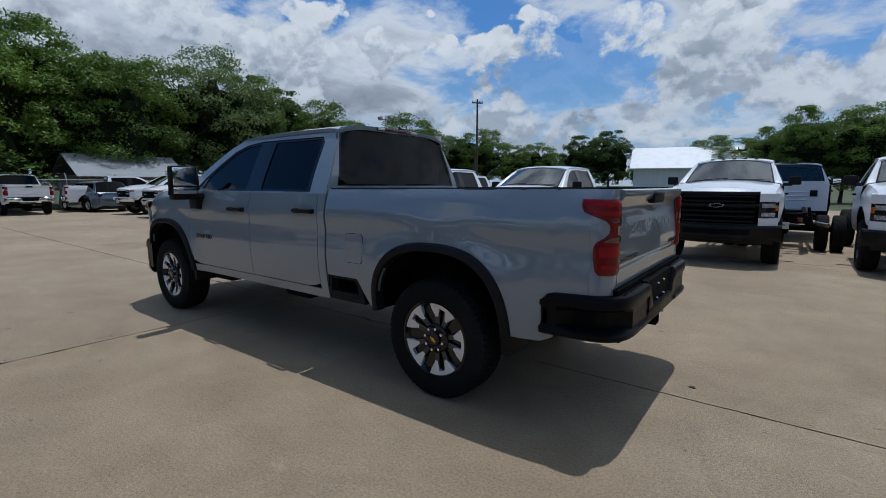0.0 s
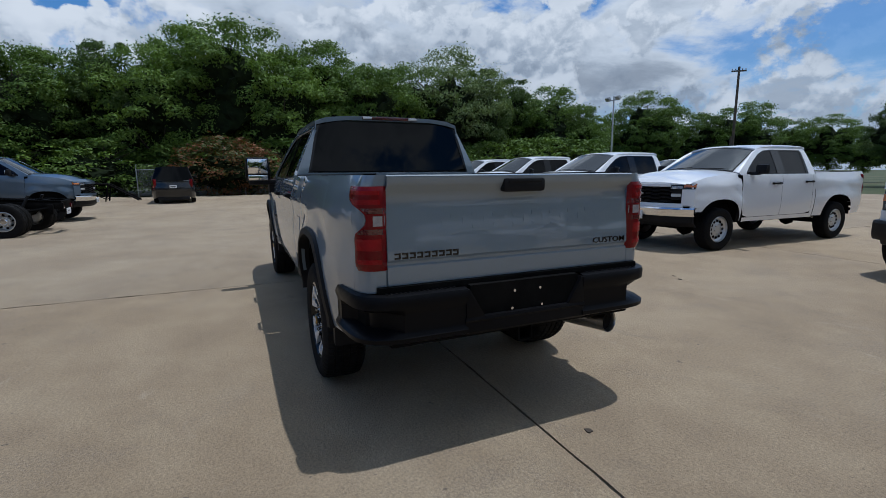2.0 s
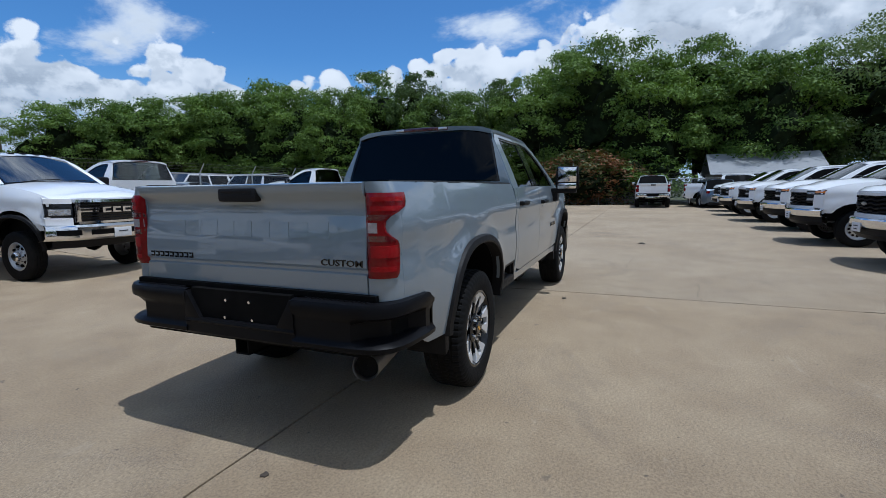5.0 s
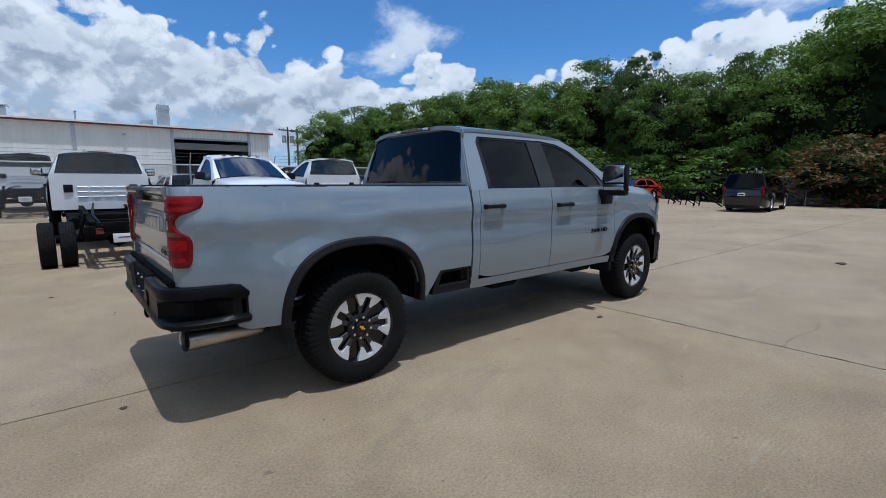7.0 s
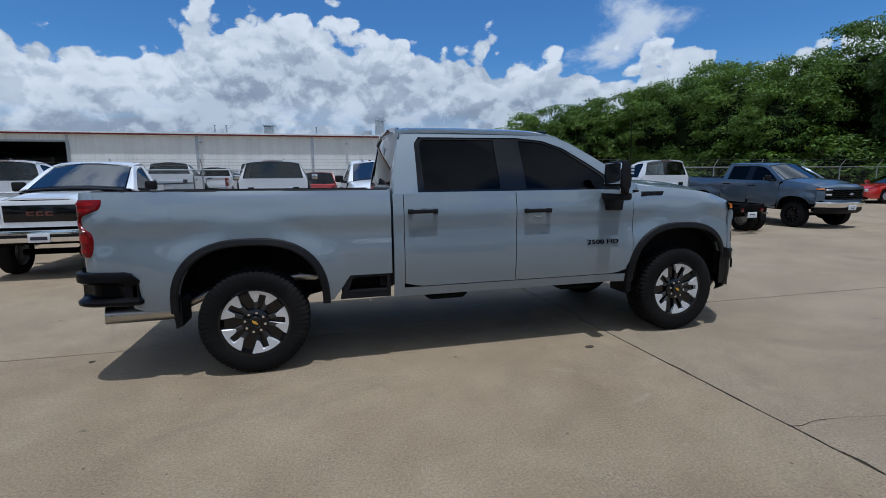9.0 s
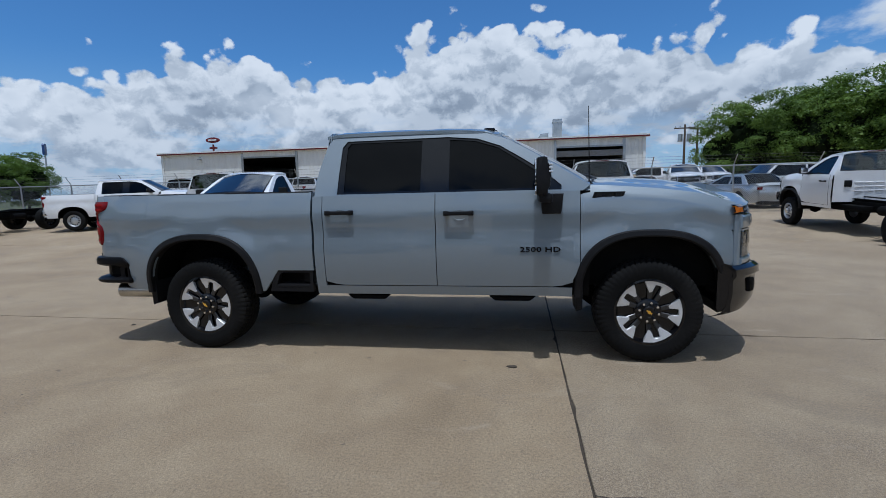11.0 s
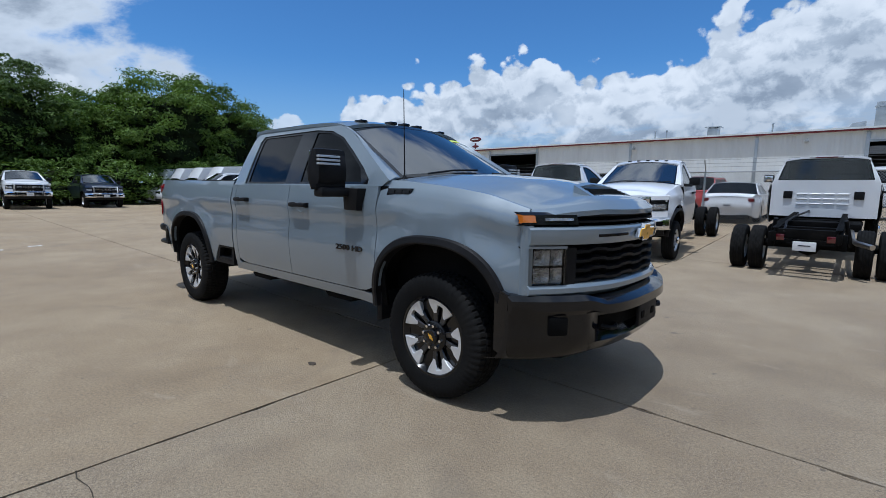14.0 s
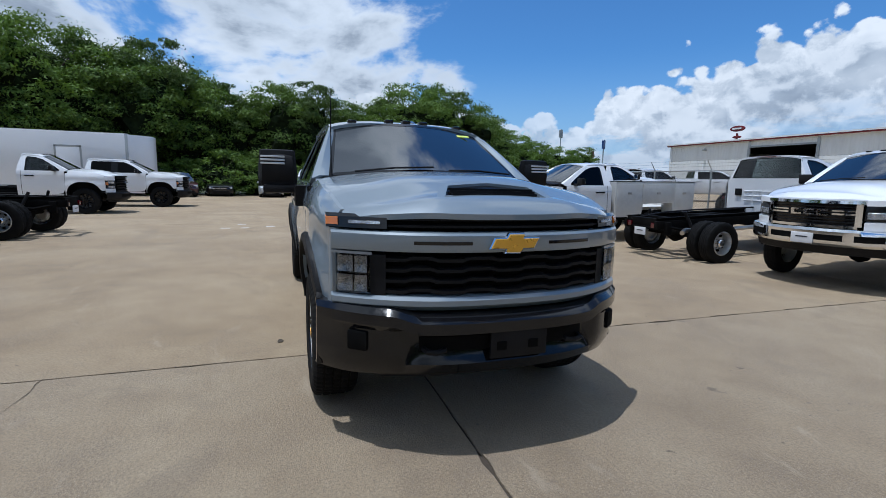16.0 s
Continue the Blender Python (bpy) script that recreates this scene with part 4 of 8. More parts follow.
def wheel(parent, at, style, R, w, flip=False, fine=1):
    """A wheel whose outer face looks towards -y (or +y when flipped)."""
    turn = Matrix.Rotation(math.pi, 4, "Z") if flip else Matrix()
    hub = new("wheel")
    hub.parent = parent
    hub.matrix_basis = Matrix.Translation(at) @ turn
    h = w / 2
    rim = R * (0.628 if style == "alloy" else 0.60 if style in ("steel", "black") else 0.56)
    part("tyre", tyre_mesh(R, w, rim, (60 if fine == 2 else 18) if fine else 0, 56 if fine == 2 else 32), RUBBER, hub)
    if style == "alloy":
        dish = lathe([(rim + 0.004, h * 0.8), (rim - 0.02, h * 0.5), (rim - 0.02, -h * 0.60), (rim + 0.006, -h * 0.80), (rim + 0.012, -h * 0.90), (rim - 0.006, -h * 0.92), (rim - 0.016, -h * 0.80), (rim - 0.03, -h * 0.62), (0.12, -h * 0.52), (0.001, -h * 0.52)], 56)
        part("rim", dish, GLOSSB, hub, "gloss black wheel dish")

        def unit():
            """Two bright bars joined at the rim, with a slot between them."""
            r1 = rim - 0.004
            half = [(0.128, 0.026), (0.126, 0.040), (0.165, 0.060), (0.198, 0.088), (0.230, 0.114)]
            a0 = math.asin(0.120 / r1)
            arc = [(r1 * math.cos(lerp(a0, -a0, k / 8)), r1 * math.sin(lerp(a0, -a0, k / 8))) for k in range(9)]
            pts = half + arc + [(x, -z) for x, z in reversed(half)] + [(0.226, -0.026), (0.232, -0.020), (0.232, 0.020), (0.226, 0.026)]
            bm = slab(pts, "y", -h * 0.86, -h * 0.62, r=0.003, seg=1)
            for v in bm.verts:
                if v.co.y < -h * 0.7:
                    v.co.y += 0.030 * smoothstep(0.21, 0.12, v.co.x)
            return bm

        def arm():
            bm = slab([(0.085, -0.018), (0.14, -0.021), (0.20, -0.026), (rim - 0.02, -0.030), (rim - 0.02, 0.030), (0.20, 0.026), (0.14, 0.021), (0.085, 0.018)], "y", -h * 0.79, -h * 0.58, r=0.006, seg=1)
            for v in bm.verts:
                if v.co.y < -h * 0.7:
                    v.co.y += 0.022 * smoothstep(0.20, 0.09, v.co.x)
            return bm

        for k in range(5):
            part("spoke", moved(unit(), Matrix.Rotation(-2 * math.pi * k / 5, 4, "Y")), MACHINED, hub, "machined bright split alloy spoke")
            for side in (-0.245, 0.245):
                part("spoke_root", moved(arm(), Matrix.Rotation(-2 * math.pi * k / 5 + side, 4, "Y")), SPOKED, hub, "dark grey painted spoke root")
        part("hub", lathe([(0.001, -h * 0.76), (0.090, -h * 0.76), (0.105, -h * 0.70), (0.105, -h * 0.45)], 28), GLOSSB, hub)
        part("centre_cap", lathe([(0.001, -h * 0.93), (0.042, -h * 0.93), (0.050, -h * 0.88), (0.052, -h * 0.70)], 24), GLOSSB, hub)
        em = moved(bowtie(0.058, 0.024, 0.002), Matrix.Rotation(math.pi / 2, 4, "Z"))
        part("emblem", moved(em, Matrix.Translation((0, -h * 0.93 - 0.002, 0)) @ Matrix.Rotation(radians(35), 4, "Y")), GOLD, hub, "small gold emblem")
        nut = lambda: moved(lathe([(0.001, -0.016), (0.010, -0.016), (0.013, 0.012)], 8), Matrix.Translation((0.078, -h * 0.80, 0)))  # noqa: E731
        for k in range(8):
            part("lug_nut", moved(nut(), Matrix.Rotation(2 * math.pi * k / 8 + 0.2, 4, "Y")), CHROME, hub)
    elif style == "steel":
        dish = lathe([(rim + 0.004, h * 0.8), (rim - 0.02, h * 0.5), (rim - 0.02, -h * 0.55), (rim + 0.006, -h * 0.80), (rim - 0.010, -h * 0.88), (rim - 0.022, -h * 0.62), (rim - 0.06, -h * 0.42), (0.10, -h * 0.52), (0.075, -h * 0.66), (0.001, -h * 0.66)], 32)
        part("rim", dish, STEELW, hub, "silver painted steel wheel")
        if not fine:
            return hub
        slot = lambda: moved(lathe([(0.001, -0.03), (0.025, -0.03), (0.025, 0.02)], 10), Matrix.Translation((rim - 0.085, -h * 0.46 + 0.018, 0)))  # noqa: E731
        part("wheel_openings", ring_of(slot, 12), FRAMEB, hub, "dark round openings")
        nut = lambda: moved(lathe([(0.001, -0.016), (0.010, -0.016), (0.012, 0.012)], 6), Matrix.Translation((0.085, -h * 0.62, 0)))  # noqa: E731
        part("lug_nuts", ring_of(nut, 6, 0.3), CHROME, hub)
    elif style == "black":
        part("rim", lathe([(rim + 0.004, h * 0.8), (rim - 0.02, -h * 0.5), (rim + 0.006, -h * 0.8), (rim - 0.010, -h * 0.9), (rim - 0.03, -h * 0.5), (0.12, -h * 0.35), (0.09, -h * 0.8), (0.001, -h * 0.8)], 40), GLOSSB, hub)
        sp = lambda: block(0.09, rim - 0.02, -h * 0.72, -h * 0.40, -0.020, 0.020, 0.006, 1)  # noqa: E731
        part("spokes", ring_of(sp, 10), TRIM, hub)
    else:  # dual wheels: a deep dish at the back, a standing hub in front
        d = 1 if style == "dish" else -1
        part("rim", lathe([(rim + 0.004, h * 0.8), (rim - 0.015, h * 0.4), (rim - 0.015, -h * 0.6), (rim + 0.006, -h * 0.85), (rim - 0.012, -h * 0.9), (rim - 0.03, -h * 0.5), (rim - 0.05, d * h * 0.35), (0.13, d * h * 0.55), (0.12, d * h * 0.3 - 0.04), (0.001, d * h * 0.3 - 0.04)], 40), STEELW, hub, "bright dished steel wheel")
        cap = (-h * 0.2, -h * 0.75) if d > 0 else (-h * 0.5, -h * 1.35)
        part("hub", lathe([(0.001, cap[1]), (0.060, cap[1]), (0.078, cap[1] + 0.02), (0.085, cap[0] + 0.05)], 24), CHROME, hub, "polished hub")
        nut = lambda: moved(lathe([(0.001, -0.02), (0.011, -0.02), (0.014, 0.03)], 6), Matrix.Translation((0.11, d * h * 0.3 - 0.05, 0)))  # noqa: E731
        part("lug_nuts", ring_of(nut, 8), CHROME, hub)
        hole = lambda: moved(lathe([(0.001, -0.02), (0.026, -0.02), (0.026, 0.02)], 8), Matrix.Translation((rim - 0.075, d * h * 0.42 - 0.01, 0)))  # noqa: E731
        part("wheel_openings", ring_of(hole, 8, 0.2), FRAMEB, hub)
    return hub


# ---- the cab and nose, shared ----
def hood_edge(s, x):
    return line(s.hood, x)


def build_cab(s, root):
    body = s.paint
    belt = 1.44
    # lower doors, rocker, corner
    if s.cab == "crew":
        rear_lo = lambda x: 0.635 + 0.55 * max(0.0, 1.40 - x) ** 1.5  # noqa: E731
        both("rear_door", lambda: panel(s, s.d1, 2.263, rear_lo, lambda x: belt), body, root)
        cuts = (2.270, 3.475)
    else:
        cuts = (2.235, 3.475)
    front_lo = lambda x: 0.635 + 0.9 * max(0.0, x - 3.26) ** 1.7  # noqa: E731
    both("front_door", lambda: panel(s, cuts[0], cuts[1] - 0.05, front_lo, lambda x: belt), body, root)
    edge = lambda z: 3.482 - 0.16 * max(0.0, (0.95 - z) / 0.4) ** 2  # noqa: E731
    both("cab_corner", lambda: panel(s, s.xc, (s.d1 or 2.228) - 0.006, lambda x: 0.60, lambda x: belt, step=0.03), body, root)
    both("rocker", lambda: panel(s, s.xc, 3.42, lambda x: s.low - 0.02, lambda x: 0.628, rows=4), body, root)
    # black shell behind the doors paints the shade in their shut lines
    shell = lambda: sheet([[(x, -(side_y(s, x, z) - 0.02), z) for z in (0.56, 0.8, 1.1, 1.44)] for x in columns(s.xc + 0.02, 3.56, 0.2)], 0.02, (0, 1, 0))  # noqa: E731
    both("shut_line_backing", shell, FRAMEB, root)
    both("door_edge", lambda: panel(s, 3.425, 3.476, lambda x: lerp(0.70, 0.80, (x - 3.425) / 0.05), lambda x: belt, step=0.02), body, root)
    # greenhouse sides with their openings
    wr = s.xc + 0.225
    outer = [(s.xc + 0.012, belt), (s.xc + 0.03, 1.60), (s.xc + 0.085, 1.90), (s.xc + 0.125, 1.985), (s.xc + 0.30, 2.002), (2.35, 2.000), (2.66, 1.975), (2.90, 1.895), (3.12, 1.765), (3.34, 1.625), (3.56, 1.485), (3.50, belt)]
    hole = [(wr, belt + 0.012), (wr + 0.008, 1.88), (wr + 0.05, 1.936), (2.36, 1.940), (2.62, 1.915), (2.82, 1.845), (3.03, 1.715), (3.22, 1.585), (3.33, 1.49), (3.33, belt + 0.012)]
    on_side = lambda x, z: Vector((x, -cab_y(z), z))  # noqa: E731
    both("cab_side", lambda: holed(outer, [hole], on_side, 0.03, (0, 1, 0)), body, root)
    gb, gt = belt + 0.03, 1.915
    fpane = [(2.385, gb), (2.375, gt), (2.60, gt - 0.02), (2.80, gt - 0.085), (3.00, gt - 0.215), (3.17, 1.585), (3.235, gb)]
    panes = [fpane]
    if s.cab == "crew":
        panes.append([(wr + 0.06, gb), (wr + 0.055, gt - 0.04), (wr + 0.085, gt), (2.125, gt), (2.13, gb)])
    inset = lambda x, z: Vector((x, -cab_y(z) + 0.010, z))  # noqa: E731
    deeper = lambda x, z: Vector((x, -cab_y(z) + 0.018, z))  # noqa: E731
    big = [(x + (0.008 if x > 2.5 else -0.008), z + (0.008 if z > 1.7 else -0.008)) for x, z in hole]
    both("window_trim", lambda: holed(big, panes, inset, 0.012, (0, 1, 0)), GLOSSB, root, "black window surround and pillar")
    for p in panes:
        both("side_window", lambda: patch([(lerp(x, 2.4, -0.004), z) for x, z in p], deeper, 0.004, (0, 1, 0)), s.glass, root, "dark tinted side window")
    # roof
    x0, x1 = s.xc + 0.075, 2.80
    rows = []
    for k in range(13):
        x = lerp(x0, x1, k / 12)
        e = line(((s.xc + 0.075, 1.988), (s.xc + 0.15, 2.004), (2.2, 2.004), (2.62, 1.985), (2.80, 1.945)), x)
        row = []
        for j in range(17):
            u = -1 + j / 8
            row.append((x + 0.05 * (1 - u * u) * smoothstep(2.3, 2.8, x), 0.728 * u, e + 0.056 * (1 - abs(u) ** 4.0)))
        rows.append(row)
    part("roof", sheet(rows, 0.03, (0, 0, -1)), body, root)
    part("headliner", block(s.xc + 0.2, 2.7, -0.66, 0.66, 1.93, 1.955, 0.01), INTERIOR, root)
    # windscreen, pillars, cowl
    def screen_at(u, v, lift=0.0):
        ux = 1 - u * u
        base = Vector((3.545 + 0.125 * ux, 0.815 * u, 1.505 + 0.045 * ux))
        top = Vector((2.735 + 0.11 * ux, 0.690 * u, 1.955 + 0.052 * ux))
        p = base.lerp(top, v)
        return p + Vector((0.42, 0, 0.86)) * (lift + 0.03 * v * (1 - v))

    part("windscreen", sheet([[screen_at(-0.98 + 1.96 * j / 16, 0.02 + 0.96 * k / 8) for j in range(17)] for k in range(9)], 0.005, (-0.4, 0, -0.8)), s.screen, root, "windscreen reflecting the sky")
    dark = []
    for u0, u1 in ((-1.0, -0.965), (0.965, 1.0)):
        dark.append(sheet([[screen_at(lerp(u0, u1, j), k / 8, 0.002) for j in (0, 1)] for k in range(9)], 0.006, (-0.4, 0, -0.8)))
    for v0, v1 in ((-0.01, 0.035), (0.94, 1.0)):
        dark.append(sheet([[screen_at(-1 + j / 8, v, 0.002) for j in range(17)] for v in (v0, v1)], 0.006, (-0.4, 0, -0.8)))
    part("windscreen_surround", join(*dark), GLOSSB, root)
    def apillar():
        rows = []
        edge_line = ((1.485, 3.56), (1.625, 3.34), (1.765, 3.12), (1.895, 2.90), (1.975, 2.66))
        for k in range(13):
            v = k / 12
            p = screen_at(-1.0, v)
            z = lerp(1.480, 1.982, v)
            q = Vector((line(edge_line, z), -cab_y(z) + 0.004, z))
            mid = p.lerp(q, 0.5) + Vector((0.01, -0.008, 0.012))
            rows.append([p, mid, q])
        return sheet(rows, 0.03, (-0.2, 0.8, -0.3))

    both("windscreen_pillar", apillar, body, root)
    rows = []
    for j in range(17):
        u = -1 + j / 8
        p = screen_at(u * 0.99, 0.0)
        rows.append([p + Vector((0.0, 0, -0.005)), p + Vector((0.10, 0, -0.022)), p + Vector((0.20, 0, -0.03))])
    part("cowl", sheet(rows, 0.02, (0, 0, -1)), TRIM, root, "black cowl under the windscreen")
    for y0 in (-0.62, 0.10) if s.fine else ():
        wiper = [screen_at(y0 / 0.8, 0.0, 0.02) + Vector((0.05, 0, 0.0)), screen_at((y0 + 0.3) / 0.8, 0.03, 0.022), screen_at((y0 + 0.62) / 0.8, 0.05, 0.02)]
        part("wiper", tube(wiper, 0.008, 6), TRIM, root)
    # the back of the cab
    bx = lambda z: s.xc + 0.005 + 0.10 * smoothstep(1.45, 2.02, z) ** 1.2  # noqa: E731
    wide = lambda z: cab_y(z) - 0.012 if z > 1.44 else 0.945  # noqa: E731
    back_out = [(-wide(0.72), 0.72), (wide(0.72), 0.72), (wide(1.44), 1.44), (wide(1.7), 1.7), (wide(1.9), 1.9), (0.735, 1.992), (0.63, 2.030), (0.45, 2.046), (0.0, 2.055), (-0.45, 2.046), (-0.63, 2.030), (-0.735, 1.992), (-wide(1.9), 1.9), (-wide(1.7), 1.7), (-wide(1.44), 1.44)]
    zw = 1.505 if s.fine == 2 else 1.54
    rw = [(-0.835, zw), (0.835, zw), (0.725, 1.960), (0.67, 2.008), (-0.67, 2.008), (-0.725, 1.960)]
    on_back = lambda y, z: Vector((bx(z) - 0.03 * (1 - (y / 0.9) ** 2), y, z))  # noqa: E731
    part("cab_back", holed(back_out, [rw], on_back, 0.03, (1, 0, 0)), body, root)
    part("rear_window", patch([(y * 1.02, z + (0.01 if z > 1.7 else -0.01)) for y, z in rw], lambda y, z: on_back(y, z) + Vector((0.012, 0, 0)), 0.004, (1, 0, 0)), s.glass, root, "dark rear window")
    part("rear_window_seal", holed([(y * 1.012, z + (0.006 if z > 1.7 else -0.006)) for y, z in rw], [[(y * 0.97, lerp(z, 1.77, 0.06)) for y, z in rw]], lambda y, z: on_back(y, z) + Vector((0.006, 0, 0)), 0.006, (1, 0, 0)), GLOSSB, root)
    part("brake_lamp", block(bx(2.0) - 0.045, bx(2.0) - 0.005, -0.285, 0.285, 2.018, 2.048, 0.008), REDDARK, root, "high brake lamp")
    for y in (-0.235, 0.235) if s.fine else ():
        part("cargo_lamp", block(bx(2.0) - 0.050, bx(2.0) - 0.01, y - 0.045, y + 0.045, 2.021, 2.045, 0.006), CLEARL, root)
    if s.bed != "box":  # pressed ribs and vents of a bare cab's back
        ribs = [block(s.xc - 0.042, s.xc, y - 0.10, y + 0.10, z, z + 0.028, 0.008, 1) for z in (1.00, 1.11, 1.22) for y in (-0.36, -0.12, 0.12, 0.36)]
        part("pressed_ribs", join(*ribs), body, root)
        for y in (-0.62, 0.62):
            part("cab_vent", block(s.xc - 0.04, s.xc + 0.01, y - 0.085, y + 0.085, 1.12, 1.29, 0.01), TRIM, root, "square black vent")
    # inside
    part("cab_floor", block(s.xc + 0.08, 3.45, -0.88, 0.88, 0.72, 0.80), INTERIOR, root)
    seats = ((2.50,) if s.cab != "crew" else (2.50, 1.55))
    for xs in seats if s.fine else ():
        for y in (-0.42, 0.42):
            part("seat", join(block(xs - 0.05, xs + 0.45, y - 0.27, y + 0.27, 0.95, 1.15, 0.05), moved(block(-0.09, 0.09, y - 0.26, y + 0.26, 0.0, 0.60, 0.05), Matrix.Translation((xs - 0.02, 0, 1.08)) @ Matrix.Rotation(radians(-12), 4, "Y")), moved(block(-0.06, 0.06, y - 0.13, y + 0.13, 0.62, 0.80, 0.04), Matrix.Translation((xs - 0.02, 0, 1.08)) @ Matrix.Rotation(radians(-12), 4, "Y"))), INTERIOR, root, "dark cloth seat")
    part("dashboard", slab([(3.02, 1.05), (3.10, 1.36), (3.22, 1.47), (3.60, 1.50), (3.60, 1.0)], "y", -0.84, 0.84, 0.02), INTERIOR, root)
    if not s.fine:
        return
    ring = [(2.98 - 0.10 * math.sin(a), 0.42 + 0.185 * math.cos(a), 1.36 + 0.16 * math.sin(a)) for a in [2 * math.pi * k / 20 for k in range(21)]]
    part("steering_wheel", tube(ring, 0.016, 6, False), TRIM, root)
    if s.fine:
        part("inside_mirror", block(2.95, 2.99, -0.12, 0.12, 1.80, 1.86, 0.015), TRIM, root)


def build_nose(s, root):
    body = s.paint
    edge = lambda x: hood_edge(s, x)  # noqa: E731

    def fender_lo(x):
        base = arch_z(s, XF, x)
        if x < XF - 0.5:
            return max(base, 0.56 + 0.02)
        return max(base, 0.78 if x > XF + 0.50 else 0)

    both("fender", lambda: panel(s, 3.482, 4.695, fender_lo, edge, rows=16, step=0.07, centres=(XF,), roll=0.05), body, root)
    # hood
    def hood_z(x, u):
        e = edge(x) - 0.004
        crown = line(((3.5, 0.075), (4.0, 0.085), (4.5, 0.098), (4.85, 0.078), (5.05, 0.030)), x)
        bulge = 0.016 * (smoothstep(0.70, 0.44, abs(u))) * smoothstep(3.55, 4.1, x) * smoothstep(5.05, 4.85, x)
        return e + crown * (1 - abs(u) ** 2.3) + bulge

    rows = []
    n, m = (26, 16) if s.fine == 2 else (14, 8)
    for k in range(n + 1):
        t = k / n
        row = []
        for j in range(2 * m + 1):
            u = -1 + j / m
            xe = nose(0.87 * u) - 0.012
            xs = 3.56 + 0.14 * (1 - u * u)
            x = lerp(xs, xe, t)
            w = side_y(s, min(x, 4.70), edge(min(x, 4.70))) - 0.056
            z = hood_z(x, u)
            z -= 0.040 * smoothstep(0.93, 1.0, t) ** 1.6
            row.append((x, w * u, z))
        rows.append(row)
    part("hood", sheet(rows, 0.03, (0, 0, -1)), body, root)
    part("engine_bay", slab([(3.5, -0.80), (4.60, -0.80), (4.86, -0.45), (4.86, 0.45), (4.60, 0.80), (3.5, 0.80)], "z", 0.62, 1.24), FRAMEB, root)

    def fascia_sides(z0, z1):
        """Body-coloured corners between the fender and the lamps."""
        ys = [0.90, 0.925, 0.942, 0.95]
        return sheet([[(nose(y) - (0.0 if i < 2 else 0.012 * (i - 1)), -min(y, side_y(s, 4.66, z) + 0.002), z) for z in (z0, (z0 + z1) / 2, z1)] for i, y in enumerate(ys)], 0.03, (-0.4, 0.9, 0))

    def lattice(z0, z1, y1, n, off, name, wave=0.0):
        part("grille_back", band(-y1, y1, [(-0.065, z0), (-0.065, z1)]), FRAMEB, root)
        for k in range(n):
            z = lerp(z0, z1, (k + 0.5) / n)
            h = (z1 - z0) / n * 0.30
            rows_ = []
            for i in range(41):
                y = lerp(-y1, y1, i / 40)
                zz = z + wave * (1 if int((y + 2) / 0.16) % 2 else -1)
                rows_.append([(nose(y) + off - 0.05, y, zz - h), (nose(y) + off, y, zz - h * 0.5), (nose(y) + off, y, zz + h * 0.5), (nose(y) + off - 0.05, y, zz + h)])
            part(name, sheet(rows_), TRIM, root)

    front = s.front
    if front == "hd":
        lattice(1.225, 1.300, 0.66, 2, -0.02, "grille_slat")
        part("grille_bar", band(-0.925, 0.925, [(-0.03, 1.105), (0.012, 1.112), (0.020, 1.13), (0.016, 1.20), (0.004, 1.212), (-0.03, 1.218)], 40), body, root, "body-coloured bar across the grille")
        for sgn in (-1, 1):
            a, b = sorted((sgn * 0.23, sgn * 0.53))
            part("bar_slot", band(a, b, [(0.016, 1.150), (0.0215, 1.153), (0.0215, 1.168), (0.016, 1.171)], 8), GLOSSB, root)
            a, b = sorted((sgn * 0.655, sgn * 0.945))
            lamp = part("headlamp", band(a, b, [(-0.03, 1.222), (-0.004, 1.228), (-0.016, 1.285), (-0.045, 1.30)], 12), LAMPDARK, root, "slim dark headlamp with amber end")
            a, b = sorted((sgn * 0.890, sgn * 0.948))
            part("turn_signal", band(a, b, [(-0.02, 1.236), (0.001, 1.241), (-0.008, 1.279), (-0.03, 1.286)], 6), AMBER, lamp, "amber turn signal")
            a, b = sorted((sgn * 0.69, sgn * 0.84))
            part("lamp_reflector", band(a, b, [(-0.004, 1.250), (0.000, 1.252), (-0.004, 1.266), (-0.02, 1.270)], 6), REFLECT, lamp)
            a, b = sorted((sgn * 0.735, sgn * 0.922))
            low = part("fog_lamp", band(a, b, [(-0.05, 0.868), (-0.026, 0.874), (-0.022, 1.00), (-0.026, 1.090), (-0.05, 1.098)], 8), LAMPDARK, root, "tall stacked lamp unit behind clear lens")
            for z in (0.888, 0.992):
                for q0, q1 in ((0.752, 0.812), (0.820, 0.895)):
                    c0, c1 = sorted((sgn * q0, sgn * q1))
                    bowl = [[(nose(lerp(c0, c1, u)) + 0.004 - 0.022 * math.sin(math.pi * u) * math.sin(math.pi * v), lerp(c0, c1, u), z + 0.088 * v) for v in (0, 0.15, 0.3, 0.5, 0.7, 0.85, 1)] for u in (0, 0.15, 0.3, 0.5, 0.7, 0.85, 1)]
                    part("reflector", sheet(bowl, 0.004, (-1, 0, 0)), REFLECT, low, "faceted bright reflector bowl")
            c0, c1 = sorted((sgn * 0.738, sgn * 0.918))
            part("lamp_lens", band(c0, c1, [(0.010, 0.876), (0.016, 0.882), (0.018, 1.00), (0.014, 1.084), (0.008, 1.090)], 8), SMOKED, low, "smoked clear lens")
            c0, c1 = sorted((sgn * 0.73, sgn * 0.925))
            part("lamp_surround", band(c0, c1, [(-0.03, 1.087), (0.010, 1.090), (0.012, 1.104), (-0.03, 1.108)], 8), body, root)
            c0, c1 = sorted((sgn * 0.66, sgn * 0.735))
            part("grille_end", band(c0, c1, [(-0.03, 0.868), (-0.002, 0.874), (-0.002, 1.09), (-0.03, 1.10)], 4), TRIM, root)
